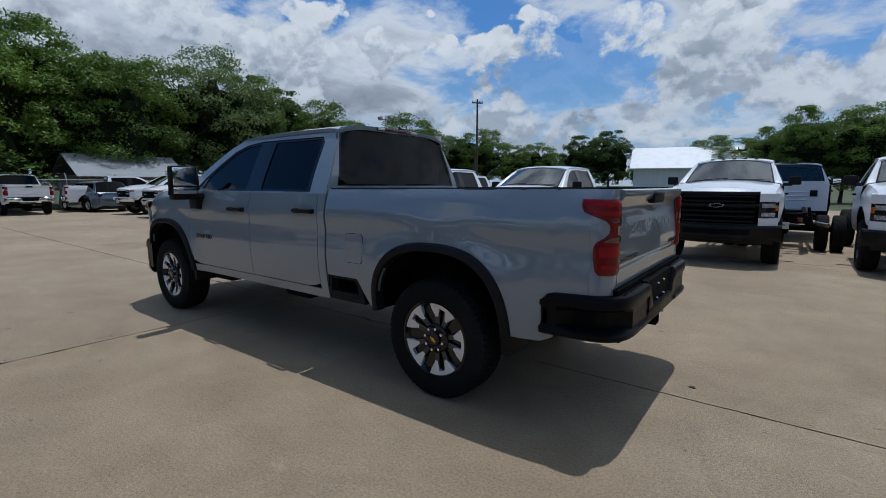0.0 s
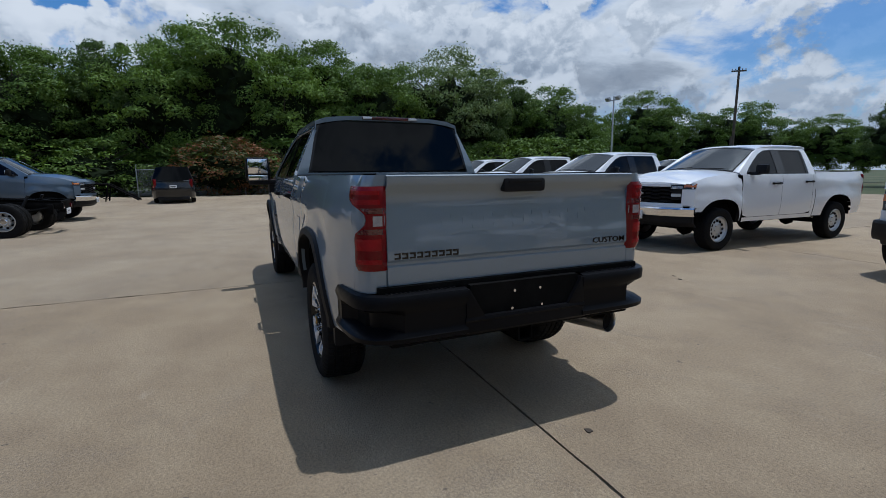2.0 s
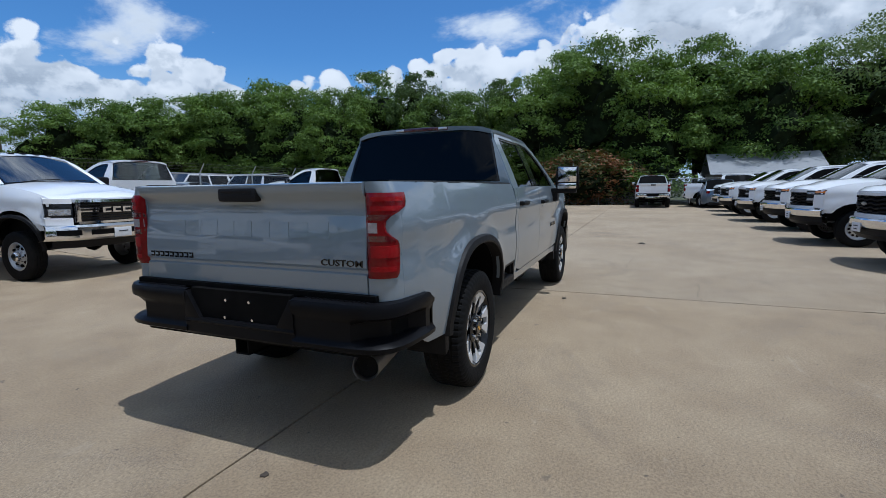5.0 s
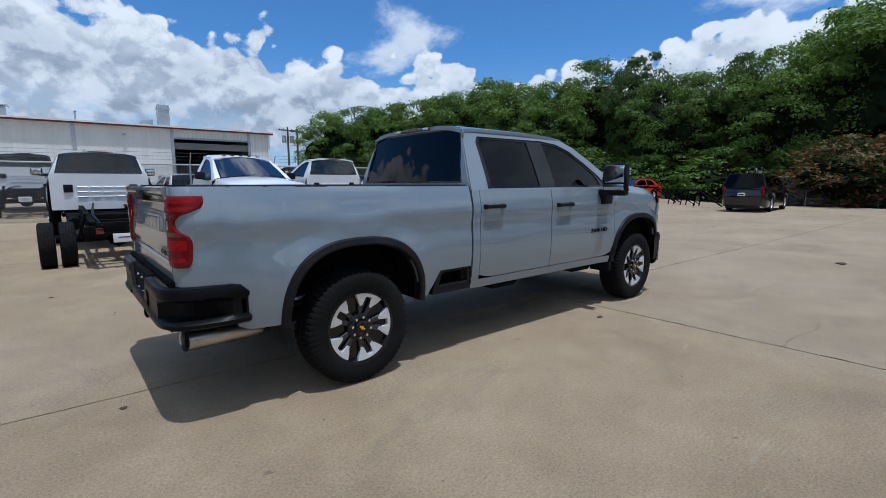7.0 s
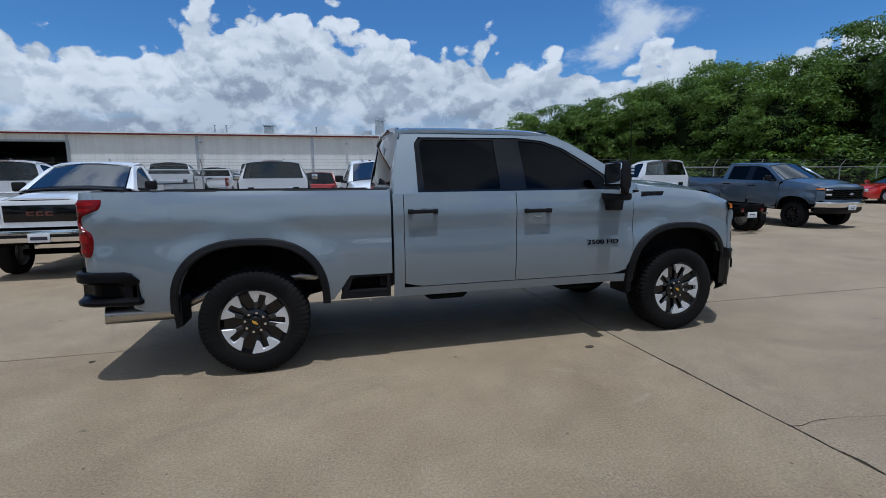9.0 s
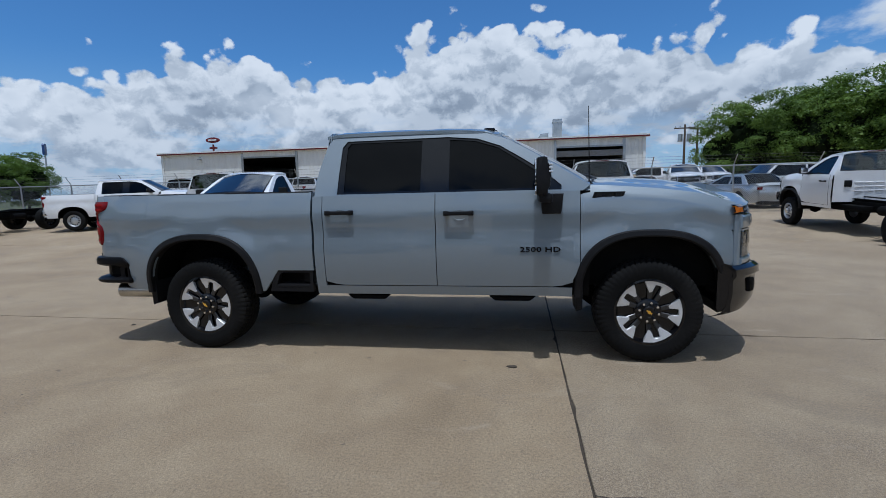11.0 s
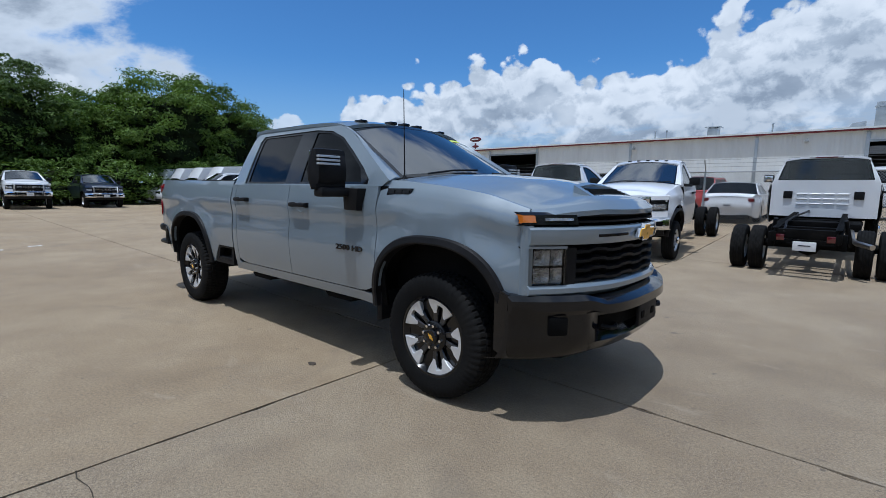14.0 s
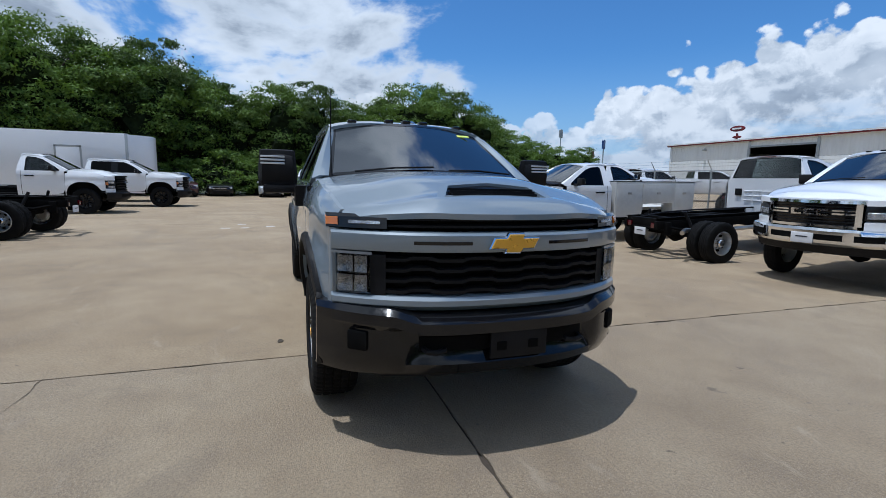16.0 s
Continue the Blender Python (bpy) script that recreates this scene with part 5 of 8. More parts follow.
        lattice(0.872, 1.100, 0.665, 4, -0.005, "grille_slat", 0.006)
        part("lower_fascia", band(-0.925, 0.925, [(-0.03, 0.880), (0.006, 0.872), (0.022, 0.855), (0.022, 0.826), (-0.02, 0.795)], 40), body, root, "body-coloured lip over the bumper")
        both("fascia_corner", lambda: fascia_sides(0.80, 1.222), body, root)
        em = part("emblem", moved(bowtie(0.30, 0.112, 0.014), Matrix.Translation((nose(0) + 0.036, 0.0, 1.163))), CHROME, root, "bright rim of the emblem")
        part("emblem_face", moved(bowtie(0.278, 0.092, 0.006), Matrix.Translation((nose(0) + 0.050, 0.0, 1.163))), GOLD, em, "gold emblem face")
        # bumper
        def bump(y):
            return 5.085 - 0.44 * (abs(y) / 1.0) ** 3.0

        prof = [(-0.10, 0.825), (-0.01, 0.815), (0.030, 0.785), (0.035, 0.73), (0.010, 0.70), (0.012, 0.585), (-0.005, 0.52), (-0.05, 0.455), (-0.14, 0.435)]
        rows = []
        for k in range(61):
            y = -1.0 + 2 * k / 60
            mid = smoothstep(0.66, 0.50, abs(y))
            tuck = 0.055 * mid
            row = []
            for i, (dx, z) in enumerate(prof):
                zz = z
                if i < 4:
                    zz -= 0.035 * mid
                if i >= 5:
                    zz -= 0.03 * smoothstep(0.5, 0.9, abs(y)) * (1 if i > 5 else 0)
                d = dx - (tuck if 4 <= i <= 5 else 0.0)
                row.append((bump(y) + d, y, zz))
            rows.append(row)
        bumper = part("front_bumper", sheet(rows, 0.03, (-1, 0, 0)), GLOSSB, root, "gloss black front bumper")
        both("bumper_end", lambda: sheet([[(lerp(4.645, 4.545, t), -1.0 + 0.012 * t, z + 0.03 * t) for z in (0.435, 0.58, 0.70, 0.82)] for t in (0, 0.5, 1)], 0.03, (0, 1, 0)), GLOSSB, bumper)
        part("bumper_intake", sheet([[(bump(y) - 0.035, y, z) for z in (0.585, 0.665)] for y in [-0.50 + k / 10 for k in range(11)]], 0.02, (-1, 0, 0)), FRAMEB, bumper)
        for sgn in (-1, 1):
            part("fog_pocket", moved(block(-0.02, 0.02, -0.060, 0.060, -0.055, 0.055, 0.015), Matrix.Translation((bump(0.80) + 0.006, sgn * 0.80, 0.635)) @ Matrix.Rotation(sgn * radians(38), 4, "Z")), FRAMEB, bumper)
            hook = [(bump(0.42) - 0.08, sgn * 0.36, 0.60), (bump(0.42) - 0.005, sgn * 0.375, 0.595), (bump(0.42) + 0.008, sgn * 0.42, 0.592), (bump(0.42) - 0.005, sgn * 0.465, 0.595), (bump(0.42) - 0.08, sgn * 0.48, 0.60)]
            part("tow_hook", tube(hook, 0.016, 8), TRIM, root, "black tow hook")
        pl = part("plate_holder", block(5.085, 5.108, -0.135, 0.205, 0.545, 0.705, 0.008), TRIM, root, "empty black plate holder")
        for y in (-0.07, 0.12):
            part("plate_slot", block(5.105, 5.112, y - 0.03, y + 0.03, 0.59, 0.64, 0.004, 1), FRAMEB, pl)
        part("air_dam", slab([(4.62, -0.82), (4.82, -0.66), (4.90, -0.36), (4.92, 0.0), (4.90, 0.36), (4.82, 0.66), (4.62, 0.82)], "z", 0.39, 0.47, 0.01), TRIM, root)
        # hood scoop
        zs = lambda x, y: hood_z(x, y / 0.85)  # noqa: E731
        rim = [(4.68, -0.30), (4.86, -0.375), (4.885, -0.30), (4.89, 0.0), (4.885, 0.30), (4.86, 0.375), (4.68, 0.30), (4.64, 0.0)]
        part("scoop_rim", holed(rim, [[(lerp(x, 4.80, 0.22), y * 0.86) for x, y in rim]], lambda x, y: Vector((x, y, zs(x, y) + 0.050 - 0.060 * smoothstep(4.66, 4.90, x))), 0.06, (0, 0, -1)), body, root, "raised rim of the hood scoop")
        part("scoop_mouth", patch([(lerp(x, 4.80, 0.22), y * 0.86) for x, y in rim], lambda x, y: Vector((x, y, zs(x, y) + 0.034 - 0.060 * smoothstep(4.66, 4.90, x))), 0.02, (0, 0, -1)), GLOSSB, root, "black mesh of the hood scoop")
        for k in range(4):
            y0 = -0.26 + 0.0 * k
            x = 4.74 + 0.03 * k
            part("scoop_slat", block(x, x + 0.012, -0.27, 0.27, zs(x, 0) + 0.030 - 0.060 * smoothstep(4.66, 4.90, x), zs(x, 0) + 0.044 - 0.060 * smoothstep(4.66, 4.90, x)), TRIM, root)
        if s.fine:
            part("headlamp_seam", tube([(4.60, -0.905, 1.10), (4.42, -0.985, 1.04)], 0.002, 4), FRAMEB, root)
    elif front == "ld":
        lattice(0.93, 1.27, 0.62, 5, -0.01, "grille_slat", 0.010)
        part("grille_bar", band(-0.60, 0.60, [(-0.03, 1.235), (0.004, 1.24), (0.0, 1.29), (-0.04, 1.305)], 24), body, root)
        for sgn in (-1, 1):
            a, b = sorted((sgn * 0.60, sgn * 0.935))
            lamp = part("headlamp", band(a, b, [(-0.03, 1.19), (0.002, 1.195), (-0.012, 1.275), (-0.045, 1.295)], 10), LAMPDARK, root, "slim headlamp with amber end")
            a, b = sorted((sgn * 0.80, sgn * 0.945))
            part("turn_signal", band(a, b, [(-0.02, 1.225), (0.008, 1.23), (-0.002, 1.272), (-0.03, 1.282)], 6), AMBER, lamp, "amber turn signal")
            a, b = sorted((sgn * 0.62, sgn * 0.78))
            part("lamp_reflector", band(a, b, [(0.0, 1.20), (0.007, 1.205), (0.0, 1.25), (-0.01, 1.255)], 5), REFLECT, lamp)
            a, b = sorted((sgn * 0.62, sgn * 0.80))
            part("lamp_recess", band(a, b, [(-0.03, 1.00), (-0.004, 1.005), (-0.006, 1.185), (-0.03, 1.19)], 5), TRIM, root)
            a, b = sorted((sgn * 0.62, sgn * 0.76))
            part("fog_lamp", band(a, b, [(-0.01, 1.055), (0.004, 1.06), (0.004, 1.11), (-0.01, 1.115)], 5), CLEARL, root)
            a, b = sorted((sgn * 0.78, sgn * 0.95))
            part("fascia_cheek", band(a, b, [(-0.03, 0.88), (0.012, 0.90), (0.008, 1.10), (0.0, 1.192), (-0.03, 1.2)], 6), body, root)
        both("fascia_corner", lambda: fascia_sides(0.76, 1.31), body, root)
        part("lower_fascia", band(-0.80, 0.80, [(-0.03, 0.935), (0.008, 0.93), (0.02, 0.90), (0.02, 0.86), (-0.02, 0.85)], 30), body, root)
        part("front_bumper", band(-0.985, 0.985, [(-0.05, 0.862), (0.060, 0.855), (0.085, 0.83), (0.085, 0.74), (0.060, 0.70), (-0.02, 0.69)], 40), CHROME, root, "chrome front bumper")
        part("bumper_lower", band(-0.95, 0.95, [(-0.06, 0.70), (0.030, 0.69), (0.020, 0.58), (-0.06, 0.50)], 40), TRIM, root, "black lower bumper")
        em = part("emblem", moved(bowtie(0.17, 0.06, 0.012), Matrix.Translation((nose(0) + 0.012, 0.0, 1.10))), STEELW, root)
        pl = part("dealer_plate", block(nose(0) + 0.080, nose(0) + 0.098, -0.155, 0.155, 0.62, 0.775, 0.006), PLATEW, root, "white dealer plate with unreadable script")
        part("plate_mark", block(nose(0) + 0.097, nose(0) + 0.101, -0.085, 0.085, 0.712, 0.728), INK, pl, smooth=False)
        part("plate_mark", block(nose(0) + 0.097, nose(0) + 0.101, -0.06, 0.06, 0.655, 0.675), INK, pl, smooth=False)
    elif front == "md":
        lattice(0.74, 1.29, 0.60, 6, 0.03, "grille_slat")
        part("grille_frame", join(band(-0.66, 0.66, [(-0.02, 1.27), (0.050, 1.275), (0.045, 1.325), (-0.04, 1.335)], 24), band(-0.66, 0.66, [(-0.02, 0.70), (0.050, 0.705), (0.050, 0.745), (-0.02, 0.75)], 24), band(-0.66, 0.66, [(0.0, 1.055), (0.055, 1.06), (0.055, 1.105), (0.0, 1.11)], 24)), TRIM, root, "large black grille")
        part("emblem", moved(bowtie(0.26, 0.085, 0.012), Matrix.Translation((nose(0) + 0.062, 0.0, 1.08))), STEELW, root, "bright outlined emblem")
        part("emblem_face", moved(bowtie(0.22, 0.062, 0.006), Matrix.Translation((nose(0) + 0.074, 0.0, 1.08))), GLOSSB, root)
        for sgn in (-1, 1):
            a, b = sorted((sgn * 0.655, sgn * 0.945))
            lamp = part("headlamp", band(a, b, [(-0.03, 0.85), (0.012, 0.86), (0.016, 1.03), (0.0, 1.14), (-0.03, 1.15)], 8), LAMPDARK, root, "tall stacked headlamp")
            for z in (0.875, 1.035):
                a, b = sorted((sgn * 0.70, sgn * 0.90))
                part("reflector", band(a, b, [(0.008, z), (0.022, z + 0.01), (0.022, z + 0.075), (0.008, z + 0.085)], 5), REFLECT, lamp)
            a, b = sorted((sgn * 0.90, sgn * 0.948))
            part("turn_signal", band(a, b, [(0.0, 0.98), (0.024, 0.99), (0.018, 1.08), (0.0, 1.09)], 3), AMBER, lamp)
            a, b = sorted((sgn * 0.66, sgn * 0.955))
            part("lamp_brow", band(a, b, [(-0.03, 1.145), (0.018, 1.152), (0.005, 1.30), (-0.03, 1.32)], 8), body, root)
            part("lamp_sill", band(a, b, [(-0.03, 0.70), (0.020, 0.71), (0.018, 0.85), (-0.03, 0.86)], 8), body, root)
        both("fascia_corner", lambda: fascia_sides(0.66, 1.31), body, root)
        part("front_bumper", band(-1.02, 1.02, [(-0.05, 0.72), (0.09, 0.71), (0.12, 0.68), (0.12, 0.50), (0.08, 0.44), (-0.06, 0.42)], 40), TRIM, root, "black front bumper")
        part("bumper_intake", band(-0.55, 0.55, [(0.117, 0.54), (0.124, 0.55), (0.124, 0.64), (0.117, 0.65)], 10), FRAMEB, root)
        part("bumper_lower", band(-0.90, 0.90, [(-0.06, 0.46), (0.03, 0.45), (0.0, 0.38), (-0.06, 0.36)], 24), TRIM, root)
    elif front == "chrome":
        lattice(0.95, 1.22, 0.56, 6, 0.0, "grille_slat")
        part("grille_back", band(-0.60, 0.60, [(-0.04, 0.90), (-0.02, 0.91), (-0.02, 1.26), (-0.04, 1.27)], 20), GLOSSB, root)
        part("grille_surround", join(band(-0.66, 0.66, [(-0.03, 1.235), (0.035, 1.245), (0.03, 1.29), (-0.03, 1.30)], 24), band(-0.60, 0.60, [(-0.03, 0.88), (0.035, 0.885), (0.035, 0.925), (-0.03, 0.93)], 24)), CHROME, root, "chrome grille surround")
        for sgn in (-1, 1):
            a, b = sorted((sgn * 0.57, sgn * 0.64))
            part("grille_end", band(a, b, [(-0.03, 0.91), (0.034, 0.915), (0.032, 1.25), (-0.03, 1.255)], 4), CHROME, root)
            a, b = sorted((sgn * 0.30, sgn * 0.57))
            part("grille_bar", band(a, b, [(0.0, 1.075), (0.02, 1.08), (0.02, 1.105), (0.0, 1.11)], 6), CHROME, root)
            part("grille_bar", band(a, b, [(0.0, 1.125), (0.02, 1.13), (0.02, 1.15), (0.0, 1.155)], 6), CHROME, root)
            a, b = sorted((sgn * 0.655, sgn * 0.945))
            lamp = part("headlamp", band(a, b, [(-0.03, 1.00), (0.012, 1.01), (0.010, 1.12), (-0.006, 1.21), (-0.03, 1.225)], 8), LAMPDARK, root, "clear headlamp with bright reflectors")
            a, b = sorted((sgn * 0.68, sgn * 0.92))
            part("reflector", band(a, b, [(0.008, 1.03), (0.020, 1.04), (0.016, 1.12), (0.006, 1.13)], 6), REFLECT, lamp)
            a, b = sorted((sgn * 0.66, sgn * 0.955))
            part("lamp_sill", band(a, b, [(-0.03, 0.86), (0.020, 0.87), (0.02, 0.98), (-0.03, 1.0)], 8), body, root)
            part("lamp_brow", band(a, b, [(-0.03, 1.215), (0.012, 1.22), (0.0, 1.30), (-0.03, 1.32)], 8), body, root)
        word_bars(root, CHROME, -0.27, 0.27, 1.065, 1.16, nose(0) + 0.02, 3, name="grille_badge")
        both("fascia_corner", lambda: fascia_sides(0.80, 1.31), body, root)
        part("front_bumper", band(-1.0, 1.0, [(-0.05, 0.885), (0.10, 0.875), (0.125, 0.84), (0.125, 0.66), (0.08, 0.62), (-0.06, 0.60)], 40), CHROME, root, "chrome front bumper")
        for y0, y1 in ((-0.50, 0.50), (-0.90, -0.62), (0.62, 0.90)):
            part("bumper_opening", band(y0, y1, [(0.12, 0.70), (0.130, 0.71), (0.130, 0.79), (0.12, 0.80)], 10), FRAMEB, root)
        part("bumper_lower", band(-0.90, 0.90, [(-0.06, 0.62), (0.05, 0.61), (0.0, 0.50), (-0.06, 0.48)], 24), TRIM, root)
        pl = part("dealer_plate", block(nose(0) + 0.125, nose(0) + 0.140, -0.155, 0.155, 0.64, 0.80, 0.006), PLATEW, root, "white dealer plate with unreadable script")
        part("plate_mark", block(nose(0) + 0.139, nose(0) + 0.143, -0.085, 0.085, 0.728, 0.748), INK, pl, smooth=False)


def build_wheels(s, root):
    st = s.wheel
    yo = 1.0 - 0.015
    for sgn in (-1, 1):
        flip = sgn > 0
        if st in ("alloy", "steel", "black"):
            for x in (XF, s.xa):
                wheel(root, (x, sgn * (yo - s.tw / 2 * 0.86), s.R), st, s.R, s.tw, flip, s.fine)
        else:
            wheel(root, (XF, sgn * 0.90, s.R), "stud", s.R, 0.235, flip)
            wheel(root, (s.xa, sgn * 1.075, s.R), "dish", s.R, 0.235, flip)
            wheel(root, (s.xa, sgn * 0.775, s.R), "dish", s.R, 0.235, flip)
    for c in (XF,) + ((s.xa,) if s.bed == "box" else ()):
        def liner(c=c):
            rows = []
            for k in range(25):
                a = math.pi * k / 24
                x, z = c + 0.56 * math.cos(a), s.low - 0.02 + (s.arch - s.low + 0.03) * math.sin(a) ** 0.8
                rows.append([(x, -0.955, z), (x, -0.60, z)])
            return sheet(rows)

        both("wheel_liner", liner, FRAMEB, root)
        both("wheel_well", lambda c=c: block(c - 0.58, c + 0.58, -0.60, -0.585, 0.60, s.arch + 0.06), FRAMEB, root)
        part("axle", join(tube([(c, -0.75, s.R), (c, 0.75, s.R)], 0.055, 10), moved(lathe([(0.001, -0.14), (0.12, -0.10), (0.16, 0.0), (0.12, 0.10), (0.001, 0.14)], 16), Matrix.Translation((c, 0.0 if c != XF else 0.25, s.R)))), FRAMEB, root)
    rear = s.xr + 0.12
    for y in (-0.44, 0.44):
        part("frame_rail", block(rear, 4.72, y - 0.04, y + 0.04, 0.58, 0.75, 0.01), FRAMEB, root)
    part("underbody", block(1.3, 3.45, -0.72, 0.72, 0.50, 0.66, 0.04), FRAMEB, root)
    for x in (XF - 0.30, s.xa + 0.35, s.xa - 0.45) if s.fine else ():
        part("cross_member", block(x - 0.04, x + 0.04, -0.44, 0.44, 0.60, 0.70, 0.01), FRAMEB, root)
    for y in (-0.52, 0.52) if s.fine else ():
        part("leaf_spring", tube([(s.xa - 0.70, y, 0.62), (s.xa - 0.3, y, 0.53), (s.xa, y, 0.50), (s.xa + 0.3, y, 0.53), (s.xa + 0.70, y, 0.62)], 0.035, 6), FRAMEB, root)
        part("shock_absorber", tube([(s.xa - 0.12, y * 1.15, 0.45), (s.xa - 0.30, y * 0.95, 0.92)], 0.032, 8), TRIM, root)


def build_flares(s, root, centres=None, flaps=True):
    for c in centres or (XF, s.xa):
        def flare(c=c):
            rows = []
            for k in range(49):
                a = math.pi * (0.0 + k / 48)
                ca = math.cos(a)
                sa = max(0.0, math.sin(a))
                def on(grow):
                    w, h = 0.545 + grow, s.arch + grow - s.low
                    e = 2 / 2.55
                    return c + w * math.copysign(abs(ca) ** e, ca), s.low - 0.02 + h * sa**0.80
                xi, zi = on(-0.004)
                xo, zo = on(0.058)
                y = max(side_y(s, xo, max(zo, 0.6)), side_y(s, xi, max(zi, 0.6)))
                front_gap = xo > 4.60
                xo = min(xo, 4.615)
                rows.append([(xi, -(y - 0.06), zi), (xi, -(y + 0.022), zi + 0.004), (lerp(xi, xo, 0.25), -(y + 0.028), lerp(zi, zo, 0.25)), (lerp(xi, xo, 0.85), -(y + 0.018), lerp(zi, zo, 0.85)), (xo, -(y + 0.002), zo), (xo, -(y - 0.03), zo)])
            return sheet(rows)

        both("wheel_flare", flare, TRIM, root, "black wheel arch flare")
        if not flaps:
            continue
        xf = c - 0.575
        both("mud_flap", lambda xf=xf: slab([(xf - 0.02, 0.62), (xf + 0.05, 0.66), (xf + 0.045, 0.44), (xf - 0.005, 0.42)], "y", -0.97, -0.70, 0.006), TRIM, root, "black mud flap")


def build_mirrors(s, root):
    if s.tow:
        for sgn in (-1, 1):
            m = new("door_mirror")
            m.parent = root
            tagged(m, label="large black towing mirror")
            head = sheet([[(3.165 + 0.055 * f * (1 - abs(t) ** 3), sgn * (1.185 + 0.150 * u * (1 - 0.10 * (t > 0) * t)), 1.555 + 0.150 * t) for f, u in ((-1.0, -0.97), (-1.0, 0.97), (-0.4, 1.0), (1.0, 0.80), (1.25, 0.0), (1.0, -0.80), (-0.4, -1.0))] for t in (-0.98, -0.9, -0.5, 0.0, 0.5, 0.85, 0.97)], closed=True)
            caps = block(3.115, 3.20, sgn * 1.05, sgn * 1.32, 1.405, 1.705, 0.03)
            part("mirror_shell", join(head, caps), TRIM, m)
            part("mirror_glass", block(3.102, 3.114, sgn * 1.065, sgn * 1.305, 1.50, 1.69, 0.01), CHROME, m, "upper mirror glass")
            part("blind_spot_glass", block(3.102, 3.114, sgn * 1.065, sgn * 1.305, 1.415, 1.485, 0.01), CHROME, m, "lower convex glass")
            for z in (1.585, 1.612, 1.638):
                part("signal_strip", block(3.205, 3.236, sgn * 1.13, sgn * (1.315), z, z + 0.016, 0.004), CLEARL, m, "white lamp strip in the mirror shell")
            part("mirror_arm", join(block(3.13, 3.24, sgn * 0.97, sgn * 1.30, 1.355, 1.425, 0.025), slab([(3.17, 1.255), (3.32, 1.255), (3.34, 1.42), (3.15, 1.42)], "y", sgn * 0.955, sgn * 1.06, 0.02)), TRIM, m)
    else:
        for sgn in (-1, 1):
            m = new("door_mirror")
            m.parent = root
            part("mirror_shell", join(block(3.12, 3.22, sgn * 1.03, sgn * 1.25, 1.46, 1.64, 0.035), slab([(3.14, 1.44), (3.26, 1.44), (3.24, 1.50), (3.15, 1.50)], "y", sgn * 0.93, sgn * 1.10, 0.01)), TRIM, m)
            part("mirror_glass", block(3.112, 3.122, sgn * 1.05, sgn * 1.235, 1.48, 1.62, 0.008), CHROME, m)


def build_handles(s, root):
    doors = [(2.47, 1.272)] + ([(1.40, 1.292)] if s.cab == "crew" else [])
    for x, z in doors:
        for sgn in (-1, 1):
            y = side_y(s, x, z)
            h = part("door_handle", join(block(x - 0.125, x + 0.125, sgn * (y + 0.018), sgn * (y + 0.045), z - 0.018, z + 0.016, 0.012), block(x - 0.13, x - 0.085, sgn * (y - 0.01), sgn * (y + 0.03), z - 0.022, z + 0.020, 0.008), block(x + 0.085, x + 0.13, sgn * (y - 0.01), sgn * (y + 0.03), z - 0.022, z + 0.020, 0.008)), TRIM, root, "black door handle")
            if not s.fine:
                continue
            cup = moved(lathe([(0.001, 0.012), (0.030, 0.008), (0.048, -0.004)], 16), Matrix.Translation((x + 0.01, sgn * (y - 0.004), z - 0.018)) @ Matrix.Diagonal((1.25, -sgn, 0.9, 1)))
            part("handle_cup", cup, s.paint, h)


# ---- the load bed and tail ----
def tail_plan(s, d):
    """The corner's plan, by the way d along it from the tailgate's edge forward."""
    xr = s.xr - 0.065
    pts = ((0.0, (xr, 0.808)), (0.06, (xr - 0.002, 0.865)), (0.105, (xr + 0.022, 0.905)), (0.15, (xr + 0.062, 0.927)), (0.22, (xr + 0.13, 0.936)), (0.36, (xr + 0.27, 0.956)))
    for (d0, p0), (d1, p1) in zip(pts, pts[1:]):
        if d <= d1:
            t = (d - d0) / (d1 - d0)
            return lerp(p0[0], p1[0], t), lerp(p0[1], p1[1], t)
    return pts[-1][1]


